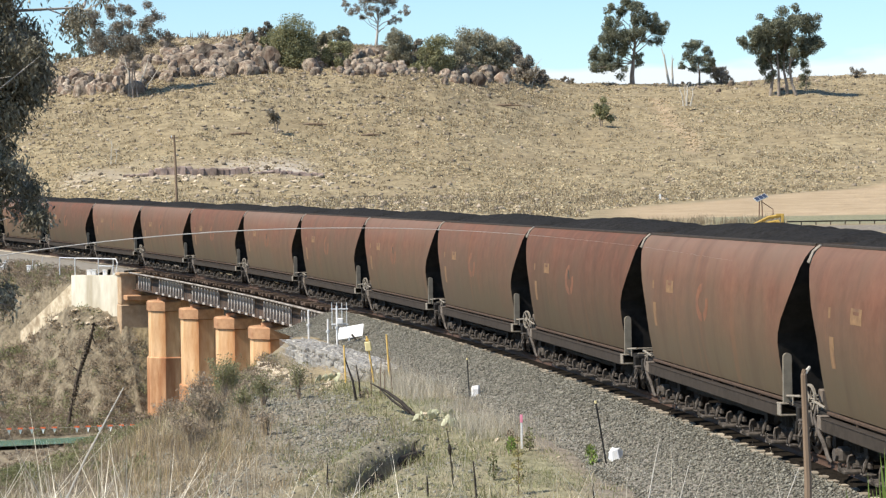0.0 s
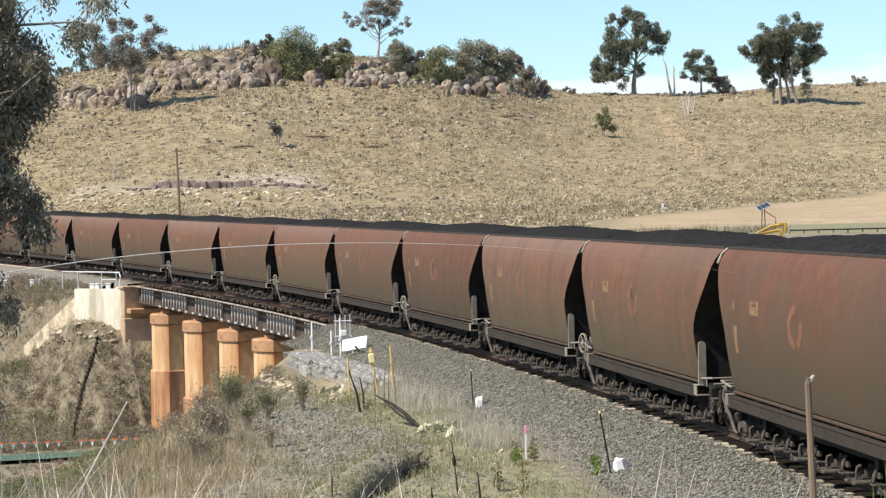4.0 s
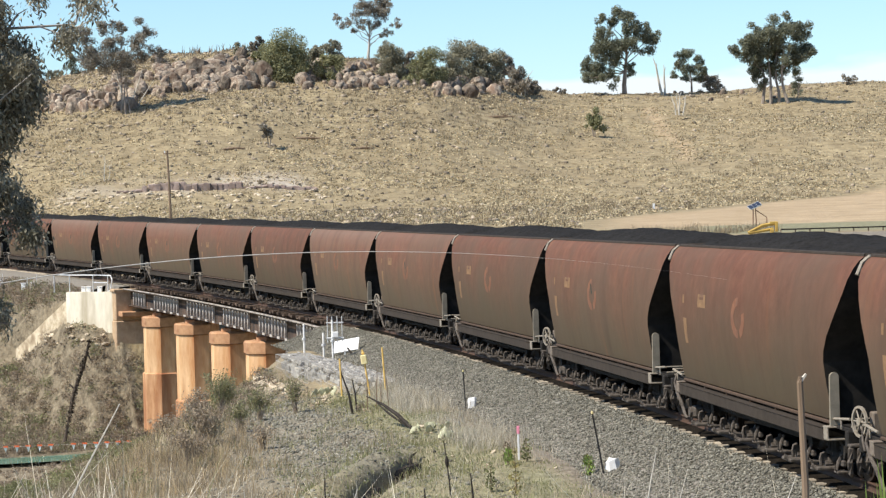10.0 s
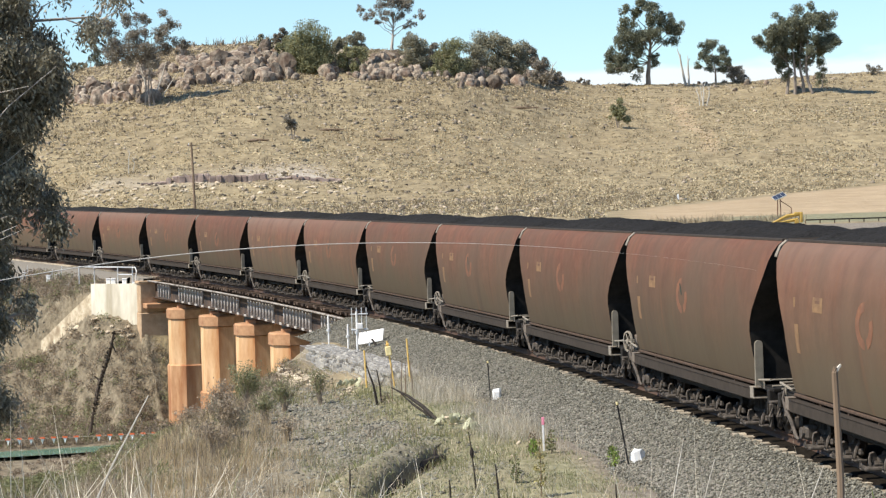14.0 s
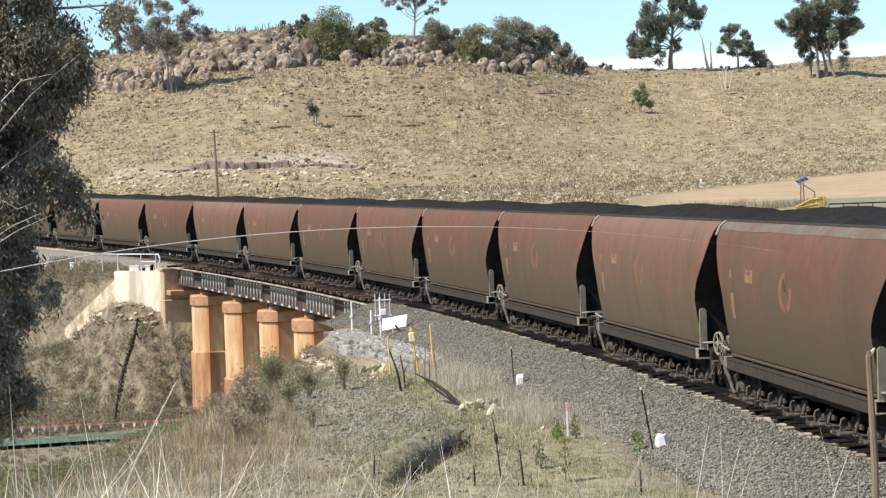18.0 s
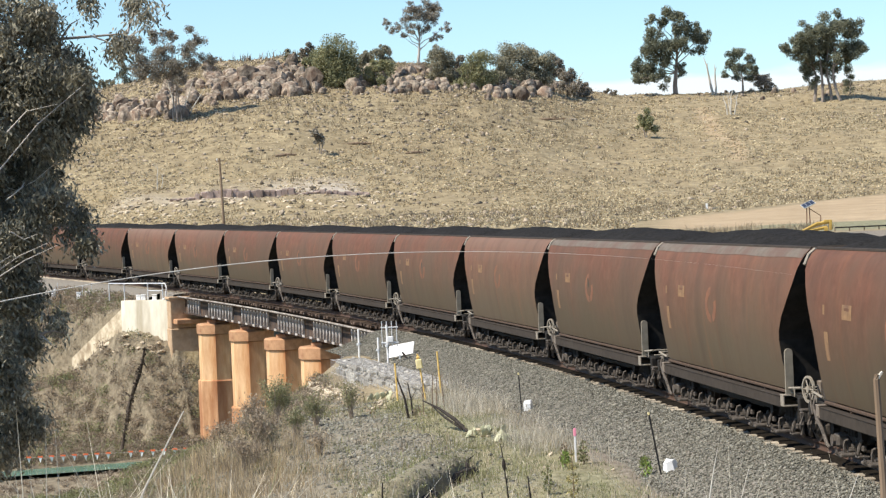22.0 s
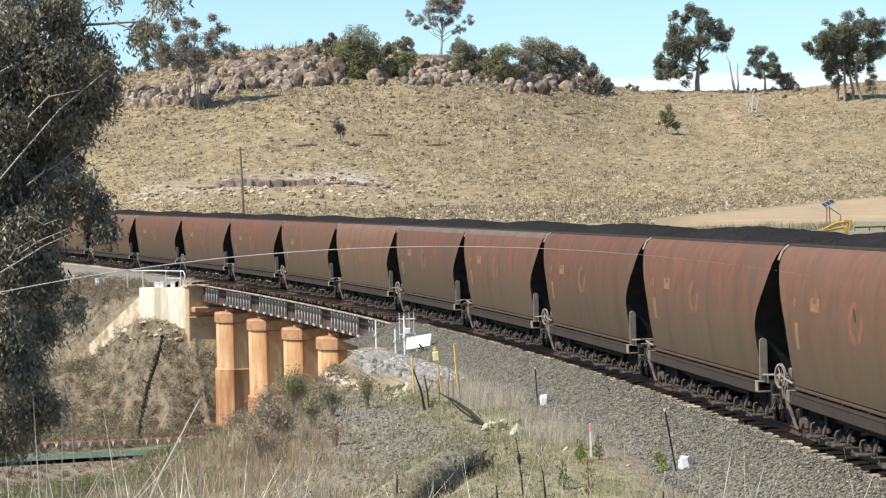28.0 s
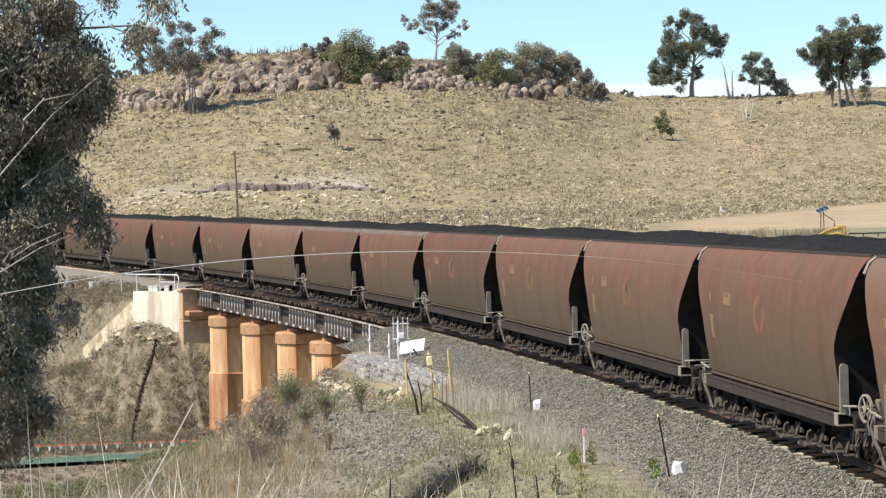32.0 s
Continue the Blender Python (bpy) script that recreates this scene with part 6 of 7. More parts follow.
# black logs added along the gully, in place of the shade under its lip
for s_, lat_, ln_, az_ in ((12.6, 6.45, 3.0, -22), (9.4, 7.5, 2.2, -16)):
    lg = thing("charred_log", Matrix.Translation(at_track(s_, lat_, -0.12)) @ pose(0, 0, 0, 0, 0, math.degrees(TH0) + az_), "charred black log added to stand in for the shade in the washed-out gully", "log")
    part("log", tube([(-ln_ / 2, 0, 0.02), (-ln_ * 0.2, 0.05, 0.10), (ln_ * 0.2, -0.03, 0.10), (ln_ / 2, 0.04, 0.06)], [0.07, 0.13, 0.12, 0.05], 8), M_CHAR, lg)
    part("branch", tube([(ln_ * 0.1, 0, 0.14), (ln_ * 0.25, 0.1, 0.34), (ln_ * 0.42, 0.12, 0.38)], [0.05, 0.03, 0.012], 5), M_CHAR, lg)
M_PAD = mat("pale_cactus_pad", (0.33, 0.33, 0.20), (0.52, 0.51, 0.36), 9, 0.7, bump=0.1, vary=0.15)
PAD = rock_mesh("pad", M_PAD, 141, 1, 0.12, 1.0)
rng = random.Random(92)
for s_, lat_, n_, w_ in ((19.1, 5.0, 16, 0.42), (17.1, 4.8, 9, 0.26), (31.0, 6.0, 10, 0.34)):
    pr = thing("prickly_pear", Matrix.Translation(at_track(s_, lat_)), "low pale green prickly pear in the verge grass", "cactus")
    for i in range(n_):
        q = rng.uniform(0.07, 0.11)
        part("pad", PAD, M_PAD, pr, at=pose(rng.uniform(-w_, w_), rng.uniform(-w_, w_), q * 0.6 + rng.uniform(0, 0.12), rng.uniform(-40, 40), rng.uniform(-30, 30), rng.uniform(0, 360)) @ Matrix.Diagonal((q, q * 0.3, q * 1.25, 1)))
rng = random.Random(90)
CHIPS = [rock_mesh("chip", M_PALEROCK, 150 + i, 1, 0.3, 0.7) for i in range(4)]


def rubble(s, lat, n, spread, size, label, group):
    for i in range(n):
        p = at_track(s + rng.gauss(0, spread[0]), lat + rng.gauss(0, spread[1]), 0.02)
        ob = new("rubble_stone", CHIPS[i % 4])
        q = rng.uniform(*size)
        ob.matrix_basis = Matrix.Translation(p) @ pose(0, 0, 0, rng.uniform(-25, 25), rng.uniform(-25, 25), rng.uniform(0, 360)) @ Matrix.Diagonal((q, q * 0.8, q * 0.6, 1))
        tagged(ob, label, "stone", group)


rubble(20.0, 5.0, 5, (0.5, 0.12), (0.05, 0.12), "pale broken stone in the verge grass", "pale stones in the verge")
rubble(17.6, 4.75, 8, (0.35, 0.08), (0.04, 0.09), "pale broken stone in the verge grass", "pale stones in the verge")
rubble(29.6, 6.1, 12, (0.5, 0.15), (0.05, 0.12), "pale mossy stone by the gabions", "pale stones by the gabions")
rubble(42.0, 6.0, 70, (1.7, 0.35), (0.10, 0.28), "tan broken rock at the edge of the creek bank", "tan rocks on the bank edge")
rubble(13.0, 4.6, 8, (4.0, 0.5), (0.04, 0.10), "pale broken stone in the verge grass", "pale stones in the verge")

# survey stake with tape and the weed round it
sk = thing("survey_stake", Matrix.Translation(at_track(12.0, 4.2)), "slim white survey stake with pink tape", "survey stake")
part("stake", boxed(-0.02, 0, 0.30, 0.04, 0.02, 0.75, 0.004), M_WHITE, sk)
part("tape", boxed(-0.02, -0.002, 0.60, 0.055, 0.03, 0.16, 0.006), M_PINK, sk, "bright pink tape")
M_YELLOWWEED = leafy("yellowing_weed_leaves", (0.26, 0.23, 0.09), (0.44, 0.39, 0.19), 0.7, 5)
for i, (s, lat, h, m) in enumerate(((5.3, 5.4, 1.1, M_YELLOWWEED), (6.9, 5.6, 0.55, M_SCRUB_GREEN), (11.5, 4.15, 0.5, M_SCRUB_GREEN), (11.0, 4.6, 0.35, M_LEAF_GREEN), (9.0, 3.4, 0.45, M_LEAF_GREEN), (10.2, 3.2, 0.30, M_SCRUB_GREEN), (11.4, 4.55, 0.5, M_SCRUB))):
    w = thing("weed", Matrix.Translation(at_track(s, lat)), "leafy roadside weed on a brown stem", "weed")
    part("stem", tube([(0, 0, -0.05), (0.01, 0, h * 0.5), (-0.01, 0, h)], [0.012, 0.009, 0.004], 5), M_WOOD, w)
    part("leaves", leaf_cloud("leaves", [(0, 0, h * q) for q in (0.25, 0.45, 0.65, 0.85)], [0.12, 0.13, 0.11, 0.07], 110 + int(120 * h), 0.028, m, 200 + i, droop=-0.4), m, w)

# ---- yellow posts, masts and the sign at the bridge end ----
for s, lat, tall, lean, boxy in ((30.0, 5.6, 1.02, -2, 0), (29.75, 4.86, 1.27, -8, 1), (31.15, 4.2, 1.26, -3, 0)):
    yp_ = thing("yellow_post", Matrix.Translation(at_track(s, lat)), "slender yellow marker post" + (" carrying a pale box" if boxy else ""), "marker post", "yellow posts by the bridge end")
    up = pose(0, 0, 0, 0, lean, 0)
    part("post", tube([up @ Vector((0, 0, -0.2)), up @ Vector((0, 0, tall))], 0.024, 7), M_YELLOW, yp_)
    if boxy:
        part("box", boxed(0, 0, tall - 0.28, 0.17, 0.14, 0.26, 0.02, m=up), M_PALEYEL, yp_, "faded yellow box")
        part("clip", boxed(0, 0, tall - 0.1, 0.09, 0.09, 0.06, 0.01, m=up), M_YELLOW, yp_)


def mast(s, lat, tall, label, frame_=False, dz=0.0):
    m = thing("mast", Matrix.Translation(at_track(s, lat)), label, "mast")
    part("pole", tube([(0, 0, -0.3), (0, 0, tall)], 0.036, 8), M_WHITE, m)
    part("collar", finish(disc(bmesh.new(), (0, 0, tall * 0.5), (0, 0, 1), 0.075, 0.08, 10), "collar", M_GALV), M_GALV, m)
    if frame_:
        for dx in (-0.16, 0.0, 0.17, 0.33):
            part("rod", tube([(dx, 0, tall - 0.75), (dx, 0, tall + 0.12)], 0.018, 6), M_GALV, m)
        part("bar", tube([(-0.2, 0, tall - 0.1), (0.38, 0, tall - 0.1)], 0.025, 6), M_GALV, m)
        part("bar", tube([(-0.2, 0, tall - 0.62), (0.38, 0, tall - 0.62)], 0.035, 6), M_GALV, m)
        part("instrument_box", boxed(0.1, 0, tall - 0.5, 0.22, 0.16, 0.2, 0.02), M_WHITE, m)
    return m


mast(44.6, 3.55, 1.42, "white pipe mast with a rack of instruments", True)
mast(48.6, 3.85, 1.05, "white pipe post by the bridge end")
mast(46.4, 3.55, 0.85, "short white pipe post by the bridge end")
sg_ = thing("sign_board", Matrix.Translation(at_track(45.4, 3.0, 0.04)), "blank white board on a dark strut", "sign")
part("board", boxed(0.0, 0, 0.56, 0.05, 0.98, 0.46, 0.01, m=pose(0, 0, 0, 10, -28, 238)), M_WHITE, sg_)
part("strut", tube([(0.1, -0.15, 0.42), (0.75, -1.0, -0.35)], 0.035, 6), M_CHAR, sg_, "dark strut")
part("leg", boxed(0, 0, 0.1, 0.05, 0.05, 0.5), M_GALV, sg_)


# ---- gabion baskets ----
def gabion(s, lat, top, length, wide, tall):
    g = thing("gabion", on_track(s, lat, top - tall), "wire basket filled with grey stones", "gabion", "gabions at the bridge end")
    rng2 = random.Random(int(s * 10))
    for i in range(int(length / 0.24)):
        for j in range(int(wide / 0.24)):
            for k2 in range(int(tall / 0.2)):
                if k2 * 0.2 < tall - 0.25 and 0 < j * 0.24 < wide - 0.5 and 0 < i * 0.24 < length - 0.5:
                    continue
                ob = part("stone", GSTONE[rng2.randrange(5)], M_GABION, g)
                ob.matrix_basis = Matrix.Translation((-length / 2 + 0.13 + i * 0.24 + rng2.uniform(-.04, .04), -wide / 2 + 0.13 + j * 0.24 + rng2.uniform(-.04, .04), 0.12 + k2 * 0.2 + rng2.uniform(-.03, .03))) @ pose(0, 0, 0, rng2.uniform(0, 360), rng2.uniform(0, 360), rng2.uniform(0, 360)) @ Matrix.Diagonal((0.15, 0.14, 0.12, 1))
    bm = bmesh.new()
    L, W, T = length / 2 + 0.02, wide / 2 + 0.02, tall + 0.02
    q = -L
    while q <= L + 0.01:
        tube([(q, W, 0), (q, W, T), (q, -W, T)], 0.0065, 4, bm)
        q += length / 10
    for z in np.linspace(0.15, T, 5):
        tube([(-L, -W, z), (-L, W, z), (L, W, z)], 0.0065, 4, bm)
    for w2 in np.linspace(-W, W, 5):
        tube([(-L, w2, 0), (-L, w2, T), (L, w2, T)], 0.0065, 4, bm)
    part("wire_mesh", bm, M_WIRE, g)
    part("filling", boxed(0, 0, tall / 2 - 0.1, length - 0.3, wide - 0.3, tall - 0.36), M_GABION, g)
    return g


GSTONE = [rock_mesh("gabion_stone", M_GABION, 170 + i, 1, 0.3, 0.8) for i in range(5)]
for s, lat, top in ((34.0, 4.15, -0.62), (36.1, 4.15, -0.60), (38.2, 4.18, -0.62), (40.3, 4.25, -0.62), (42.4, 4.35, -0.62), (44.6, 4.45, -0.65), (46.7, 4.45, -0.68)):
    gabion(s, lat, top, 2.0, 1.1, 1.0)

# near bridge seat
na = thing("near_abutment", on_track(53.6), "grey concrete bridge seat at the near bank", "abutment")
part("wall", boxed(0.5, 0, -1.9, 0.9, 4.2, 3.0, 0.04), M_CONC_TAN, na)
part("cheek", boxed(0.0, 2.15, -0.95, 2.0, 0.35, 1.1, 0.04), M_GABION, na)

# ---- rails, cups and boxes on the far abutment ----
hr = thing("handrail", on_track(103), "white pipe handrail on the abutment", "handrail")
for i, (x, y) in enumerate(((0.4, 2.3), (1.6, 2.9), (2.9, 4.0), (4.4, 4.6))):
    part("post", tube([(x, y, -0.6), (x, y, 0.42)], 0.035, 6), M_GALV, hr)
part("top_rail", tube([(0.4, 2.3, 0.42), (1.6, 2.9, 0.42), (2.9, 4.0, 0.42), (4.4, 4.6, 0.42)], 0.035, 6), M_GALV, hr)
part("mid_rail", tube([(0.4, 2.3, 0.0), (1.6, 2.9, 0.0)], 0.03, 6), M_GALV, hr)
part("end_hoop", tube([(0.4, 2.3, -0.5), (0.1, 2.2, -0.4), (0.0, 2.15, 0.2), (0.15, 2.2, 0.42), (0.4, 2.3, 0.42)], 0.04, 6), M_WHITE, hr)
for i, (s, lat, h) in enumerate(((104.2, 2.6, 0.3), (104.9, 3.1, 0.3), (105.3, 3.3, 0.28), (119.4, 3.3, 0.35), (119.9, 3.8, 0.5), (127.0, 3.8, 0.45), (126.0, 4.2, 0.45))):
    m = on_track(s, lat)
    p = m.translation
    z = max(ground_z(p.x, p.y), float(rail_z(s)) - 0.56 if i < 3 else -99)
    wb = thing("white_box", Matrix.Translation((p.x, p.y, z)), "small white equipment box by the abutment", "equipment box")
    part("body", boxed(0, 0, h * 0.5, 0.26, 0.22, h, 0.03), M_WHITE, wb)
    part("lid", boxed(0, 0, h + 0.01, 0.30, 0.26, 0.05, 0.015), M_WHITE, wb)
    if i > 2:
        part("stalk", tube([(0.2, 0, -0.1), (0.25, 0, 0.9)], 0.02, 5), M_GALV, wb)

# ---- creek: water, bunting, charred trunk ----
wv = [world_of(88.3, -6), world_of(88.3, 30), world_of(96, 30), world_of(96, -6)]
tagged(new("water", mesh_of("water", [(float(x), float(y), -7.22) for x, y in wv], [(0, 1, 2, 3)], M_WATER)), "still green creek water", "water", kind="structure")
bt = thing("bunting", Matrix.Identity(4), "line of orange and white flags strung across the creek", "bunting")
p0, p1 = Vector((-24.6, 121.5, -6.62)), Vector((-16.3, 124.5, -6.72))
line = [p0.lerp(p1, k2 / 15) - Vector((0, 0, 0.03 * math.sin(math.pi * k2 / 24))) for k2 in range(25)]
part("cord", tube(line, 0.006, 4), M_DEADWOOD, bt)
rng = random.Random(6)
for k2 in range(15):
    p = line[k2].lerp(line[k2 + 1], 0.5)
    if k2 == 8:
        continue
    bm = bmesh.new()
    a, c, d = (bm.verts.new(p + Vector(o)) for o in ((-0.10, rng.uniform(-.03, .03), 0), (0.10, 0, 0), (0.0, rng.uniform(-.05, .05), -0.30)))
    f = bm.faces.new((a, c, d))
    r = bmesh.ops.extrude_face_region(bm, geom=[f])
    for v in r["geom"]:
        if isinstance(v, bmesh.types.BMVert):
            v.co += Vector((0.0, 0.012, 0.0))
    part("flag", bm, M_WHITE, bt)
    part("tab", boxed(p.x, p.y - 0.012, p.z + 0.02, 0.26, 0.012, 0.09), M_ORANGE, bt)
fp = Vector((-19.15, 126.0, 0))
fp.z = ground_z(fp.x, fp.y)
M_BURNT = mat("scorched_brown_bark", (0.035, 0.027, 0.021), (0.115, 0.09, 0.068), 14, 0.95, stretch=(1, 1, 0.3))
dt = thing("burnt_tree", Matrix.Translation(fp), "tall charred dead trunk leaning over the creek", "dead tree")
dz = -1.5 - fp.z
part("trunk", tube([(-1.15, -2.0, -1.2), (-0.95, -0.5, 0.5), (-0.62, 0, dz * 0.42), (-0.42, 0, dz * 0.55), (0.10, 0, dz * 0.78), (0.40, 0, dz)], [0.10, 0.11, 0.105, 0.10, 0.09, 0.06], 8), M_BURNT, dt)
part("stub", tube([(-0.42, 0, dz * 0.55), (-0.72, 0, dz * 0.60)], [0.07, 0.03], 5), M_BURNT, dt)
part("stub", tube([(0.25, 0, dz * 0.9), (0.45, 0, dz * 0.82)], [0.06, 0.03], 5), M_BURNT, dt)

part("burnt_bark", leaf_cloud("burnt_bark", [(-0.95 + 1.35 * q ** 1.2, -0.4 * (1 - q), 0.4 + (dz - 0.4) * q) for q in np.linspace(0, 1, 22)], [0.15] * 22, 420, 0.075, M_BURNT, 91, shell=0.5), M_BURNT, dt, "ragged burnt bark")

# ---- scrub on the creek banks ----
def bank_scatter(rs, n, s_rng, lat_rng, weigh=None):
    s, lat = rs.uniform(*s_rng, n), rs.uniform(*lat_rng, n)
    if weigh is not None:
        k2 = rs.uniform(0, 1, n) < weigh(s, lat)
        s, lat = s[k2], lat[k2]
    x, y = world_of(s, lat)
    return x, y, height(x, y)


rs = np.random.RandomState(21)


def bare_slope(s, lat):
    """One where the bank is bare gravel."""
    return smooth((lat - 5.7) / 0.9) * smooth((9.4 - lat) / 1.2) * smooth((s - 12) / 4) * smooth((41 - s) / 5) * (0.75 + 0.5 * lumps(s, lat, 1.7, 69)).clip(0, 1)


def clumps(name, x, y, z, r, leaves, size, material, seed, label):
    c = np.stack([x, y, z + 0.55 * r], -1)
    return tagged(new(name, leaf_cloud(name, c, r, leaves, size, material, seed, squash=0.8, aspect=0.22, shell=0.2)), label, "scrub", kind="stuff")


off_wall = lambda s, lat: np.where((lat < 6.6) & (s > wing_line(lat) - 0.5) & ((s < wing_line(lat) + 1.0) | (lat < 2.6)), 0.0, 1.0)
x, y, z = bank_scatter(rs, 5200, (92, 128), (-5, 26), off_wall)
clumps("bank_scrub", x, y, z, rs.uniform(0.15, 0.5, len(x)), 190000, 0.085, M_SCRUB, 22, "dry grey-brown scrub covering the far creek bank")
x, y, z = bank_scatter(rs, 1300, (92, 125), (-5, 26), off_wall)
clumps("green_scrub", x, y, z, rs.uniform(0.2, 0.55, len(x)), 56000, 0.08, M_SCRUB_GREEN, 23, "olive green shrubs on the far creek bank")
x, y, z = bank_scatter(rs, 2400, (22, 80), (5.5, 19), lambda s, lat: np.clip((s - 30 + (lat - 5) * 2.5) / 22, 0.05, 1) * (1 - bare_slope(s, lat)))
clumps("near_bank_scrub", x, y, z, rs.uniform(0.08, 0.25, len(x)), 56000, 0.07, M_SCRUB, 24, "dry brown scrub on the near creek bank")
x, y, z = bank_scatter(rs, 560, (14, 60), (7.5, 19), lambda s, lat: np.clip((s - 22 + (lat - 7) * 3) / 22, 0.0, 0.9) * smooth((lat - 8) / 2) * (1 - bare_slope(s, lat)))
clumps("near_green_scrub", x, y, z, rs.uniform(0.12, 0.30, len(x)), 24000, 0.05, M_SCRUB_GREEN, 25, "olive green scrub on the near creek bank")

x, y, z = bank_scatter(rs, 1100, (54, 74), (8.0, 22))
clumps("creek_edge_scrub", x, y, z, rs.uniform(0.15, 0.36, len(x)), 46000, 0.07, M_SCRUB_GREEN, 37, "olive green scrub along the near edge of the creek")

# ---- grass on the verge and the near bank ----
x, y, z = bank_scatter(rs, 8000, (-4, 46), (3.4, 18), lambda s, lat: (0.34 + 0.35 * lumps(s, lat, 1.6, 60) + 0.35 * smooth((lat - 8) / 5)) * (1 - 0.85 * bare_slope(s, lat)))
blades("verge_grass", x, y, z, 11, (0.05, 0.22), 0.012, 0.9, leafy("grey_straw", (0.31, 0.256, 0.175), (0.55, 0.475, 0.35), 0.85, 2), 26, "short dry grass on the verge", "grass", spread=0.11)
x, y, z = bank_scatter(rs, 9500, (-4, 36), (3.6, 9.0), lambda s, lat: (0.35 + 0.5 * lumps(s, lat, 2.2, 61)) * (1 - 0.85 * bare_slope(s, lat)))
blades("green_grass", x, y, z, 9, (0.04, 0.14), 0.012, 0.8, leafy("grey_green_grass", (0.145, 0.158, 0.07), (0.285, 0.292, 0.155), 0.85, 3), 27, "short grey-green grass on the verge", "grass", spread=0.10)
x, y, z = bank_scatter(rs, 1000, (11, 33), (3.6, 5.0), lambda s, lat: 0.15 + 0.8 * lumps(s, lat, 1.3, 62) + 0.4 * smooth((s - 21) / 3))
blades("tall_straw", x, y, z, 18, (0.12, 0.62), 0.006, 0.55, leafy("pale_straw", (0.38, 0.34, 0.26), (0.60, 0.55, 0.45), 0.85, 3), 28, "tall pale dry grass beside the ballast", "grass", spread=0.14)
x, y, z = bank_scatter(rs, 2600, (10, 62), (6.8, 17), lambda s, lat: np.clip(0.4 + 0.6 * lumps(s, lat, 2.0, 63), 0, 1) * np.maximum(smooth((lat - 8.4) / 1.6), smooth((s - 28) / 8)) * (1 - 0.85 * bare_slope(s, lat)))
blades("bank_straw", x, y, z, 12, (0.15, 0.5), 0.012, 0.6, M_STRAW, 29, "tall dry grass on the near creek bank", "grass", spread=0.16)
x, y, z = bank_scatter(rs, 3800, (92, 126), (-4, 24), off_wall)
blades("far_bank_straw", x, y, z, 9, (0.15, 0.6), 0.022, 0.6, leafy("faded_bank_straw", (0.20, 0.168, 0.115), (0.36, 0.31, 0.225), 0.85, 2), 30, "dry grass on the far creek bank", "grass", spread=0.25)
# stones over the bare gritty part of the bank
stones("bank_stones", 44000, lambda r, n: bank_scatter(r, n, (4, 48), (5.2, 11.5), lambda s, lat: 0.12 + 0.88 * bare_slope(s, lat)), (0.02, 0.07), M_STONE, 33, "loose grey gravel on the creek bank")


def shrub(s, lat, tall, wide, n, material, seed, label):
    """A twiggy shrub: thin stems that fan out from the ground, leafy towards their tips."""
    rng = random.Random(seed)
    t = thing("shrub", Matrix.Translation(at_track(s, lat)), label, "shrub", "shrubs on the creek bank")
    cs = []
    for _ in range(4):
        bm = bmesh.new()
        for _ in range(n):
            a, q, h = rng.uniform(0, 2 * math.pi), wide * 0.5 * rng.uniform(0.1, 1.0), tall * rng.uniform(0.55, 1.1)
            tip = Vector((q * math.cos(a), q * math.sin(a), h))
            mid = Vector((tip.x * 0.35, tip.y * 0.35, h * 0.55)) + Vector((rng.uniform(-.04, .04), rng.uniform(-.04, .04), 0))
            tube([(rng.uniform(-.05, .05), rng.uniform(-.05, .05), -0.05), mid, tip], [0.009, 0.006, 0.002], 4, bm)
            cs += [mid.lerp(tip, u) for u in (0.35, 0.7, 1.0)]
        part("twig_fan", bm, M_BROWNTWIG, t)
    part("foliage", leaf_cloud("foliage", cs, [0.06 + 0.07 * tall] * len(cs), int(1700 * tall * wide), 0.034, material, seed + 2, droop=-0.3, aspect=0.3), material, t)
    return t


M_DRYBUSH = leafy("dry_brown_bush", (0.25, 0.20, 0.14), (0.43, 0.355, 0.26), 0.9, 2)
M_BROWNTWIG = mat("grey_brown_twigs", (0.22, 0.172, 0.125), (0.40, 0.33, 0.255), 9, 0.9, bump=0)
GREENB, BROWNB = "olive green shrub on the near creek bank", "dry brown shrub on the near creek bank"
for i, (s, lat, tall, wide, m, lb) in enumerate(((29.0, 9.0, 1.1, 1.0, M_LEAF_BUSH, GREENB), (21.8, 10.1, 0.95, 1.1, M_DRYBUSH, BROWNB), (26.5, 9.8, 0.85, 0.8, M_DRYBUSH, BROWNB), (17.5, 10.6, 0.8, 1.0, M_DRYBUSH, BROWNB), (31.5, 8.6, 0.9, 0.9, M_LEAF_BUSH, GREENB), (23.5, 9.0, 0.7, 0.7, M_LEAF_BUSH, GREENB), (25.5, 8.3, 0.75, 0.9, M_LEAF_BUSH, GREENB), (37, 8.2, 0.9, 1.1, M_LEAF_BUSH, GREENB), (32, 9.5, 0.7, 1.0, M_LEAF_SHRUB, GREENB), (27.4, 7.2, 0.9, 0.5, M_LEAF_BUSH, "young green sapling on the near creek bank"), (29, 10.5, 0.8, 1.2, M_DRYBUSH, BROWNB), (34, 7.6, 0.55, 0.8, M_DRYBUSH, BROWNB), (22, 9.8, 0.6, 0.9, M_LEAF_SHRUB, GREENB), (41, 9.2, 0.8, 1.1, M_DRYBUSH, BROWNB), (19.5, 8.8, 0.5, 0.7, M_DRYBUSH, BROWNB), (44, 7.6, 0.6, 0.9, M_LEAF_BUSH, GREENB), (38, 10.8, 0.8, 1.2, M_LEAF_BUSH, GREENB))):
    shrub(s, lat, tall, wide, 7, m, 300 + i, lb)
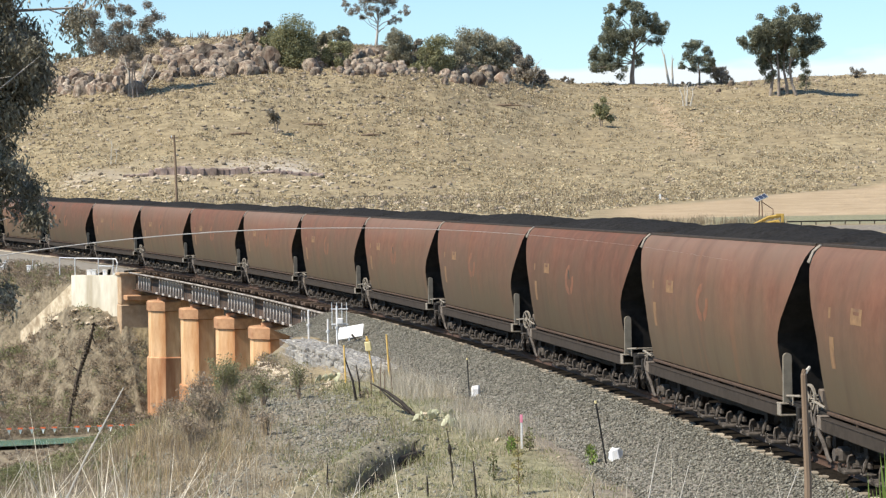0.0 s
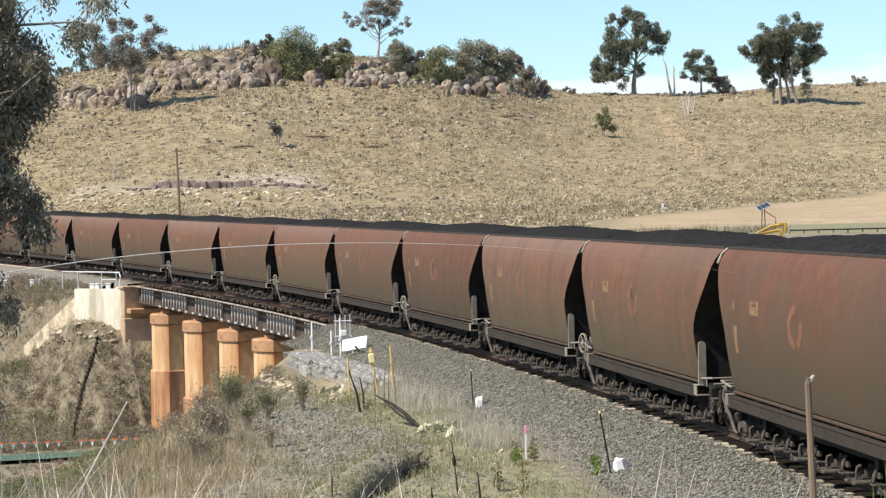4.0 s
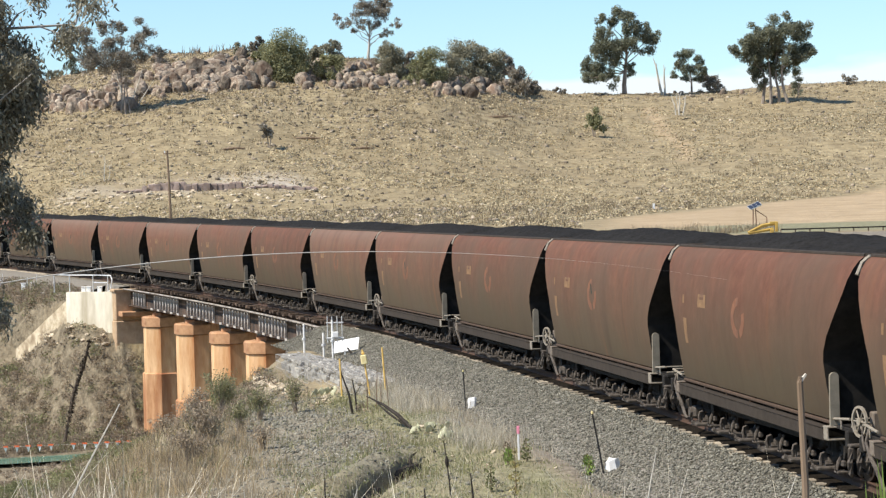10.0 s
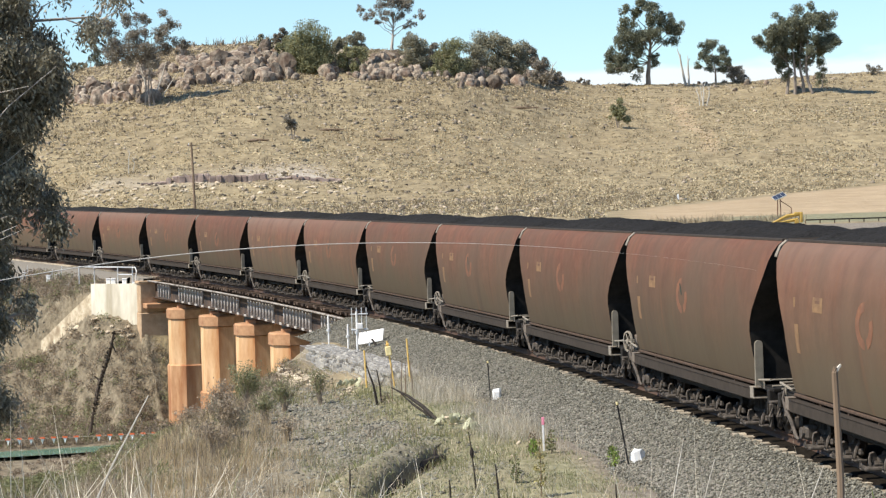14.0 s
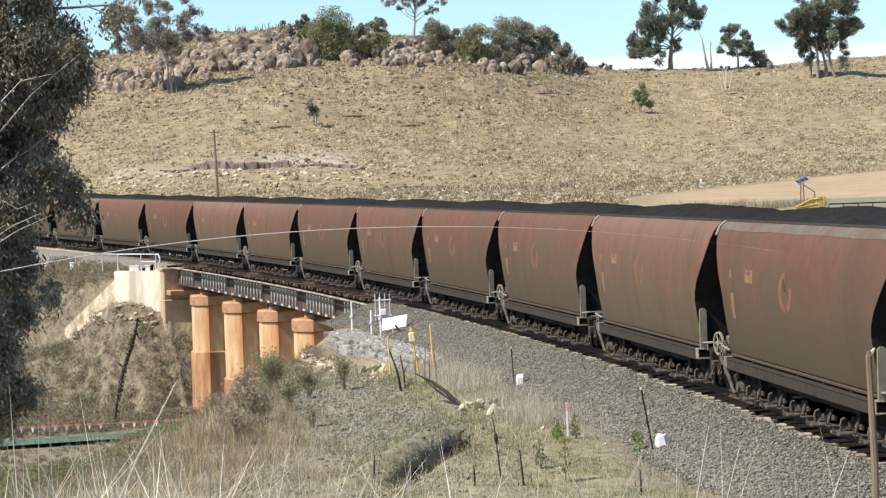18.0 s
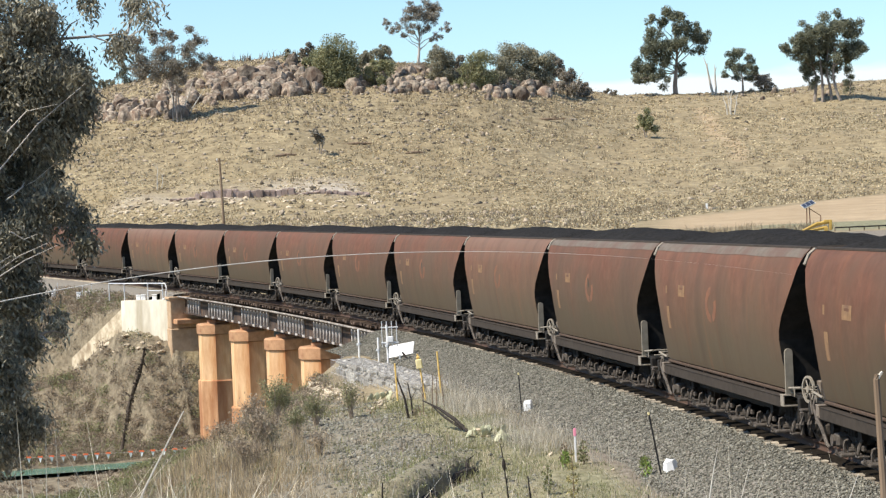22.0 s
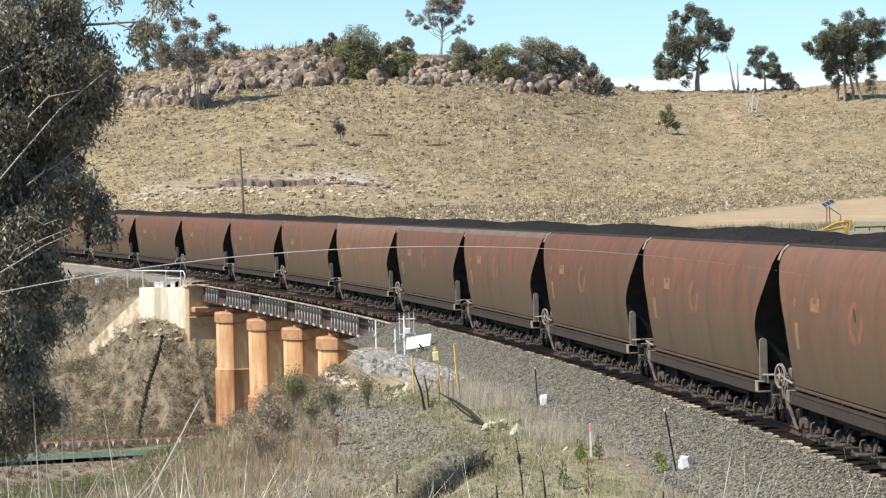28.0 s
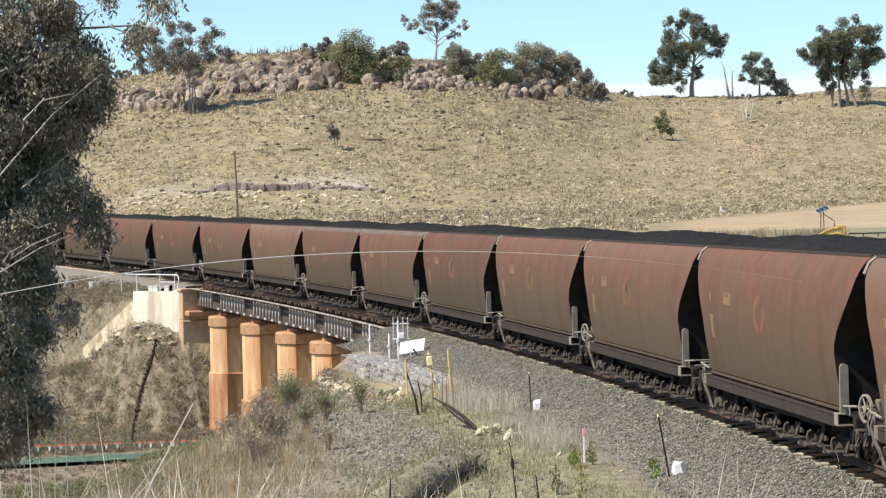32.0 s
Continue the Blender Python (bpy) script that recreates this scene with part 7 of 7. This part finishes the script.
# golden straw in tufts on the bank
x, y, z = bank_scatter(rs, 1100, (8, 36), (7.2, 12.5), lambda s, lat: np.clip(0.35 + 0.8 * lumps(s, lat, 2.6, 64), 0, 1) * smooth((lat - 8.4) / 1.6))
blades("golden_straw", x, y, z, 16, (0.2, 0.6), 0.008, 0.4, leafy("golden_straw", (0.30, 0.222, 0.12), (0.50, 0.395, 0.24), 0.85, 3), 34, "golden dry grass tufts on the near creek bank", "grass", spread=0.12)

# brown twiggy scrub and olive tufts between the straw
x, y, z = bank_scatter(rs, 5200, (8, 66), (6.4, 18), lambda s, lat: np.clip(0.45 + 0.8 * lumps(s, lat, 2.1, 67) + 0.01 * (s - 20), 0, 1) * (0.35 + 0.65 * np.maximum(smooth((lat - 8.4) / 1.6), smooth((s - 28) / 8))) * (1 - 0.85 * bare_slope(s, lat)))
blades("bank_twigs", x, y, z, 13, (0.12, 0.5), 0.010, 0.55, leafy("brown_twigs", (0.17, 0.135, 0.095), (0.33, 0.27, 0.195), 0.9, 2), 35, "brown twiggy undergrowth on the near creek bank", "undergrowth", spread=0.17)
x, y, z = bank_scatter(rs, 2600, (4, 62), (5.4, 16), lambda s, lat: np.clip(0.30 + 0.9 * lumps(s, lat, 1.9, 68), 0, 1) * (1 - 0.6 * bare_slope(s, lat)))
blades("bank_green", x, y, z, 14, (0.08, 0.34), 0.012, 0.6, leafy("olive_tufts", (0.155, 0.155, 0.065), (0.28, 0.27, 0.13), 0.85, 2), 36, "olive green tufts on the near creek bank", "grass", spread=0.15)
# broken stones along the foot of the wing wall
for i in range(46):
    la = rng.uniform(2.3, 6.6)
    p = at_track(float(wing_line(la)) - rng.uniform(0.25, 1.3), la, 0.02)
    ob = new("rubble_stone", CHIPS[i % 4])
    q = rng.uniform(0.10, 0.34)
    ob.matrix_basis = Matrix.Translation(p) @ pose(0, 0, 0, rng.uniform(-25, 25), rng.uniform(-25, 25), rng.uniform(0, 360)) @ Matrix.Diagonal((q, q * 0.8, q * 0.55, 1))
    tagged(ob, "pale broken stone at the foot of the wing wall", "stone", "stones at the wing wall")


# ---- the big gum by the knoll ----
def sprays(name, centres, radii, count, leaf, material, seed):
    """Hanging sprays of narrow drooping leaves."""
    rs = np.random.RandomState(seed)
    c, r = np.asarray(centres, float), np.asarray(radii, float)
    k = rs.choice(len(c), count, p=r ** 2.2 / np.sum(r ** 2.2))
    u = rs.normal(0, 1, (count, 3))
    u /= np.linalg.norm(u, axis=1)[:, None]
    p = c[k] + u * (r[k] * rs.uniform(0.0, 1.0, count) ** 0.45)[:, None] * np.array([1, 1, 0.85])
    per = 6
    n = count * per
    q = np.repeat(p, per, 0)
    drop = np.tile(np.arange(per) / per, count)[:, None] * np.array([[0.0, 0.0, -0.18]])
    sway = np.repeat(rs.normal(0, 0.10, (count, 3)), per, 0) * np.tile(np.arange(per) / per, count)[:, None]
    q = q + drop + sway + rs.normal(0, 0.05, (n, 3))
    a = rs.normal(0, 0.8, (n, 3))
    a[:, 2] = -np.abs(rs.normal(1.0, 0.35, n))
    a /= np.linalg.norm(a, axis=1)[:, None]
    b = np.cross(a, rs.normal(0, 1, (n, 3)))
    b /= np.linalg.norm(b, axis=1)[:, None] + 1e-9
    s = leaf * rs.uniform(0.6, 1.35, n)[:, None]
    v = np.stack([q, q + a * s * 0.45 + b * s * 0.16, q + a * s, q + a * s * 0.45 - b * s * 0.16], 1).reshape(-1, 3)
    return mesh_of(name, v, np.arange(n * 4).reshape(-1, 4), material)


TD = 33.0


def beyond(az, e, depth=0.0):
    """A place in the near gum's crown by bearing and elevation."""
    d = TD + depth
    return Vector((d * math.sin(az), d * math.cos(az), EYE[2] + d * e))


gx, gy = -9.6, 32.5
gum = thing("gum_tree", Matrix.Translation((0, 0, 0)), "big gum tree with hanging grey-green leaves", "tree")
gz = ground_z(gx, gy)
root = Vector((gx, gy, gz - 0.3))
part("trunk", tube([root, root + Vector((0.2, 0, 2.2)), root + Vector((0.5, 0.1, 4.6)), root + Vector((0.3, 0.2, 7.5)), root + Vector((0.8, 0.2, 11))], [0.42, 0.36, 0.30, 0.22, 0.10], 10), M_BARK, gum)
BOUGHS = [[(-9.1, 32.5, 5.2), (-7.9, 32.6, 6.2), (-6.9, 32.8, 6.9), (-5.9, 33.0, 7.0), (-5.0, 33.2, 7.05)], [(-9.2, 32.5, 4.4), (-8.0, 32.2, 4.9), (-6.9, 32.2, 5.5), (-5.8, 32.4, 6.4)], [(-9.3, 32.5, 3.4), (-8.2, 32.8, 3.6), (-7.0, 33.0, 4.0), (-6.1, 33.1, 4.3)],
          [(-9.4, 32.4, 1.8), (-8.3, 32.0, 2.0), (-7.2, 32.0, 2.6), (-6.3, 32.1, 2.9)], [(-9.4, 32.5, 0.8), (-8.4, 32.6, 0.6), (-7.4, 32.7, 0.9), (-6.7, 32.8, 1.3)], [(-9.2, 32.6, 6.6), (-8.0, 32.6, 7.8), (-6.6, 32.8, 8.3), (-5.2, 33, 8.2)], [(-9.5, 32.4, -0.2), (-8.4, 32.2, -0.7), (-7.4, 32.2, -0.6), (-6.8, 32.3, -0.2)]]
for pts in BOUGHS:
    part("bough", tube(pts, [0.055 * (1 - 0.8 * i / (len(pts) - 1)) for i in range(len(pts))], 6), M_BARK, gum)
rng = random.Random(41)
for pts in BOUGHS:
    for _ in range(7):
        i = rng.randrange(1, len(pts))
        a = Vector(pts[i])
        b2 = a + Vector((rng.uniform(-0.2, 0.7), rng.uniform(-0.5, 0.5), rng.uniform(-0.4, 0.5)))
        part("twig", tube([a, a.lerp(b2, 0.5) + Vector((0, 0, 0.06)), b2], [0.022, 0.014, 0.005], 4), M_BARKPALE if rng.random() < 0.4 else M_BARK, gum)
# crown masses: the outline steps in and out, with sky between the upper sprays
cs, rr = [], []
for az, e, r in ((-0.172, 0.104, 0.26), (-0.160, 0.086, 0.26), (-0.180, 0.076, 0.46), (-0.196, 0.098, 0.46), (-0.214, 0.102, 0.45), (-0.190, 0.088, 0.40), (-0.224, 0.085, 0.45), (-0.183, 0.060, 0.50), (-0.186, 0.047, 0.42), (-0.200, 0.070, 0.80), (-0.196, 0.036, 0.55), (-0.187, 0.022, 0.30), (-0.182, 0.013, 0.34), (-0.176, 0.006, 0.26), (-0.196, 0.018, 0.50), (-0.205, 0.004, 0.60), (-0.214, 0.030, 0.80), (-0.201, -0.014, 0.45), (-0.213, -0.016, 0.60),
                 (-0.191, -0.030, 0.22), (-0.201, -0.036, 0.34), (-0.212, -0.052, 0.55), (-0.205, -0.066, 0.42), (-0.217, -0.078, 0.55), (-0.222, 0.060, 0.9), (-0.225, 0.0, 0.9), (-0.226, -0.040, 0.8), (-0.180, 0.112, 0.24), (-0.202, 0.118, 0.45), (-0.152, 0.104, 0.22), (-0.148, 0.097, 0.16), (-0.142, 0.101, 0.12), (-0.24, 0.09, 0.9), (-0.24, 0.03, 0.9), (-0.212, 0.050, 0.6), (-0.204, 0.083, 0.36), (-0.212, 0.074, 0.5), (-0.206, 0.090, 0.4), (-0.216, 0.066, 0.5), (-0.176, 0.066, 0.35), (-0.218, 0.082, 0.7), (-0.205, 0.055, 0.5), (-0.245, -0.06, 0.9)):
    for _ in range(4):
        p = beyond(az + 0.006, e, rng.uniform(-0.8, 0.9))
        cs.append((p.x + rng.uniform(-.35, .35) * r, p.y, p.z + rng.uniform(-.4, .4) * r))
        rr.append(r * rng.uniform(0.34, 0.68))
part("leaves", sprays("leaves", cs, rr, 30000, 0.082, M_LEAF_NEAR, 42), M_LEAF_NEAR, gum, "hanging grey-green leaf sprays")
# one long pale dead twig across the crown, and the thin ones that reach out over the sky
part("dead_twig", tube([beyond(-0.225, 0.010, -1), beyond(-0.205, 0.033, -1), beyond(-0.188, 0.052, -1), beyond(-0.168, 0.068, -1)], [0.012, 0.010, 0.008, 0.004], 5), M_BARKPALE, gum, "pale dead twig")
part("dead_twig", tube([beyond(-0.165, 0.088), beyond(-0.155, 0.084), beyond(-0.143, 0.090), beyond(-0.135, 0.098)], [0.014, 0.012, 0.009, 0.004], 5), M_BARKPALE, gum)

# bare pale twigs through the leaves
rng = random.Random(43)
for i in range(16):
    az, e = rng.uniform(-0.226, -0.200), rng.uniform(-0.02, 0.105)
    a, sl = beyond(az, e, rng.uniform(-1.4, 0.2)), rng.uniform(0.4, 1.3)
    b2 = a + Vector((sl * rng.uniform(0.3, 0.9), rng.uniform(-.2, .2), sl * rng.uniform(-0.3, 0.7)))
    m_ = a.lerp(b2, 0.5) + Vector((rng.uniform(-.08, .08), 0, rng.uniform(-.1, .1)))
    part("twig", tube([a, m_, b2], [0.010, 0.007, 0.003], 4), M_DEADWOOD if i % 2 else M_BARKPALE, gum)

# ---- near things on the knoll ----
np_ = Vector((0.387, 2.57, ground_z(0.387, 2.57)))
fp_ = thing("wooden_stake", Matrix.Translation(np_), "thin weathered split timber stake on the knoll", "stake")
top = 3.909 - np_.z
part("stake", tube([(0.006, 0, -0.3), (0.003, 0, top - 0.6), (0.001, 0, top - 0.25), (0.002, 0, top - 0.12), (-0.001, 0, top - 0.006), (0.0, 0, top)], [0.0062, 0.0052, 0.0046, 0.0042, 0.0036, 0.0026], 8), M_WOOD, fp_)
part("splinter", tube([(0.0, 0, top - 0.005), (0.006, 0, top + 0.003)], [0.0026, 0.0014], 5), M_DEADWOOD, fp_, "pale broken tip")
part("knot", tube([(-0.004, 0, top - 0.205), (-0.009, 0, top - 0.18), (-0.007, 0, top - 0.165)], [0.003, 0.004, 0.0015], 6), M_WOOD, fp_)


def strap(base, tip, bend, width, n=7):
    """One long strap leaf, folded along its middle."""
    b0, t0 = Vector(base), Vector(tip)
    side = (t0 - b0).cross(Vector((0, 1, 0.2))).normalized()
    v, f = [], []
    for i in range(n + 1):
        t = i / n
        p = b0.lerp(t0, t) + Vector((0, 0, bend * math.sin(math.pi * t)))
        w = width * (0.55 + 0.9 * math.sin(math.pi * min(1, t * 0.8 + 0.1))) * (1 - t) ** 0.45 * 0.6
        v += [p - side * w, p + Vector((0, 0, -w * 0.35)), p + side * w]
    for i in range(n):
        a = i * 3
        f += [(a, a + 3, a + 4, a + 1), (a + 1, a + 4, a + 5, a + 2)]
    return mesh_of("leaf_blade", v, f, M_LEAF_GREEN, True)


pb = Vector((1.62, 8.75, ground_z(1.62, 8.75)))
pl = thing("strap_leaf_plant", Matrix.Translation(pb), "clump of bright green strap leaves on the knoll", "plant")
rng = random.Random(55)
pt = 3.20 - pb.z
for i in range(16):
    x0 = rng.uniform(-0.05, 0.12)
    dx = rng.uniform(-0.13, 0.24) if i > 3 else (-0.135, -0.12, 0.02, 0.06)[i]
    h = (pt * rng.uniform(0.80, 1.03)) if i > 1 else pt * (0.86, 0.88)[i]
    part("leaf_blade", strap((x0, rng.uniform(-.06, .06), 0), (x0 + dx, rng.uniform(-.1, .1), h), 0.05 if i > 1 else 0.13, rng.uniform(0.010, 0.018)), M_LEAF_GREEN, pl)


def stems(name, n, az, d, tall, width, lean, material, seed, label):
    rs = np.random.RandomState(seed)
    a, dd = rs.uniform(*az, n), rs.uniform(*d, n)
    x, y = dd * np.sin(a), dd * np.cos(a)
    return blades(name, x, y, height(x, y), 1, tall, width, lean, material, seed + 1, label, "grass", spread=0.02)


PALE = leafy("bleached_stems", (0.56, 0.49, 0.36), (0.80, 0.74, 0.61), 0.8, 4)
stems("knoll_straw", 800, (-0.225, -0.12), (7, 13), (0.45, 1.15), 0.007, 0.65, PALE, 71, "tall bleached grass stems on the knoll")
stems("knoll_straw_low", 2200, (-0.225, 0.0), (9, 17), (0.3, 0.95), 0.006, 0.65, PALE, 73, "bleached grass stems along the knoll's edge")
stems("knoll_straw_thin", 500, (0.0, 0.17), (10, 17), (0.5, 1.05), 0.004, 0.35, PALE, 75, "thin bleached grass stems along the knoll's edge")
stems("knoll_green", 500, (-0.225, -0.08), (15, 24), (0.4, 1.15), 0.012, 0.5, M_SCRUB_GREEN, 77, "green weeds below the knoll")
# a few thick broken canes
rng = random.Random(81)
for az, d, tall, ln in ((-0.218, 6.5, 1.28, 0.42), (-0.205, 7.0, 0.95, -0.30), (-0.212, 8.0, 1.0, -0.45), (-0.160, 9.5, 0.92, 0.25), (-0.120, 9.0, 0.80, 0.32), (-0.092, 10.0, 0.98, 0.38), (-0.052, 10.5, 0.9, -0.2), (-0.020, 10.5, 0.72, -0.25), (-0.062, 10, 1.02, 0.24), (0.075, 12, 1.05, 0.16), (0.085, 12.5, 0.95, 0.22), (0.122, 12, 1.0, 0.3)):
    x, y = d * math.sin(az), d * math.cos(az)
    cn = thing("dry_cane", Matrix.Translation((x, y, ground_z(x, y))), "bleached dry cane leaning on the knoll", "cane", "dry canes on the knoll")
    part("stem", tube([(0, 0, -0.1), (ln * tall * 0.45, 0, tall * 0.55), (ln * tall * 0.8, 0, tall * 0.85), (ln * tall, 0, tall)], [0.005, 0.0042, 0.003, 0.0015], 5), M_DEADWOOD, cn)
    part("side_shoot", tube([(ln * tall * 0.45, 0, tall * 0.55), (ln * tall * 0.45 + rng.uniform(-.1, .1), 0, tall * 0.72)], [0.003, 0.001], 4), M_DEADWOOD, cn)

# ---- a slack strand of wire before the view ----
WD = 5.0
wire = thing("slack_wire", Matrix.Identity(4), "thin pale strand of slack wire stretched across", "wire")
pts, rad = [], []
for i in range(41):
    az = -0.30 + i * 0.42 / 40
    # height of the strand by bearing: it climbs from the left, crests and sinks again
    e = -0.0096 - 0.535 * (az + 0.055) ** 2
    pts.append((WD * math.sin(az), WD * math.cos(az), EYE[2] + WD * e))
    rad.append(0.0011 * (1 - 0.93 * max(0.0, min(1.0, (az + 0.09) / 0.16))))
part("strand", tube(pts, rad, 5), mat("pale_wire", (0.40, 0.385, 0.35), (0.52, 0.50, 0.46), 30, 0.5, bump=0), wire)


def motions():
    """The train rolls away along the bend; its wheels turn."""
    for s, w in wagons:
        walk(w, [(t, on_track(s + SPEED * t)) for t in np.arange(0, 32.1, 2.0)])
    # the strand sways a little in the wind
    walk(wire, [(t, pose(0, 0, dz)) for t, dz in ((0, 0.022), (2, 0.021), (6, 0.007), (9, 0.0), (13, 0.0), (18, 0.004), (24, 0.008), (28, 0.003), (30, 0.0), (32, 0.003))])
    turn = math.degrees(SPEED / 0.46)
    spun = {}
    for s, w in wagons:
        for o in w.children:
            if not o.name.startswith("wheelset"):
                continue
            x = round(o.location.x, 2)
            if x not in spun:
                walk(o, [(t, pose(x, 0, 0.46, 0, turn * t, 0)) for t in np.linspace(0, 32, 241)])
                spun[x] = o.animation_data
            else:
                keys = o.animation_data_create()
                o.rotation_mode = "QUATERNION"
                keys.action, keys.action_slot = spun[x].action, spun[x].action_slot


motions()
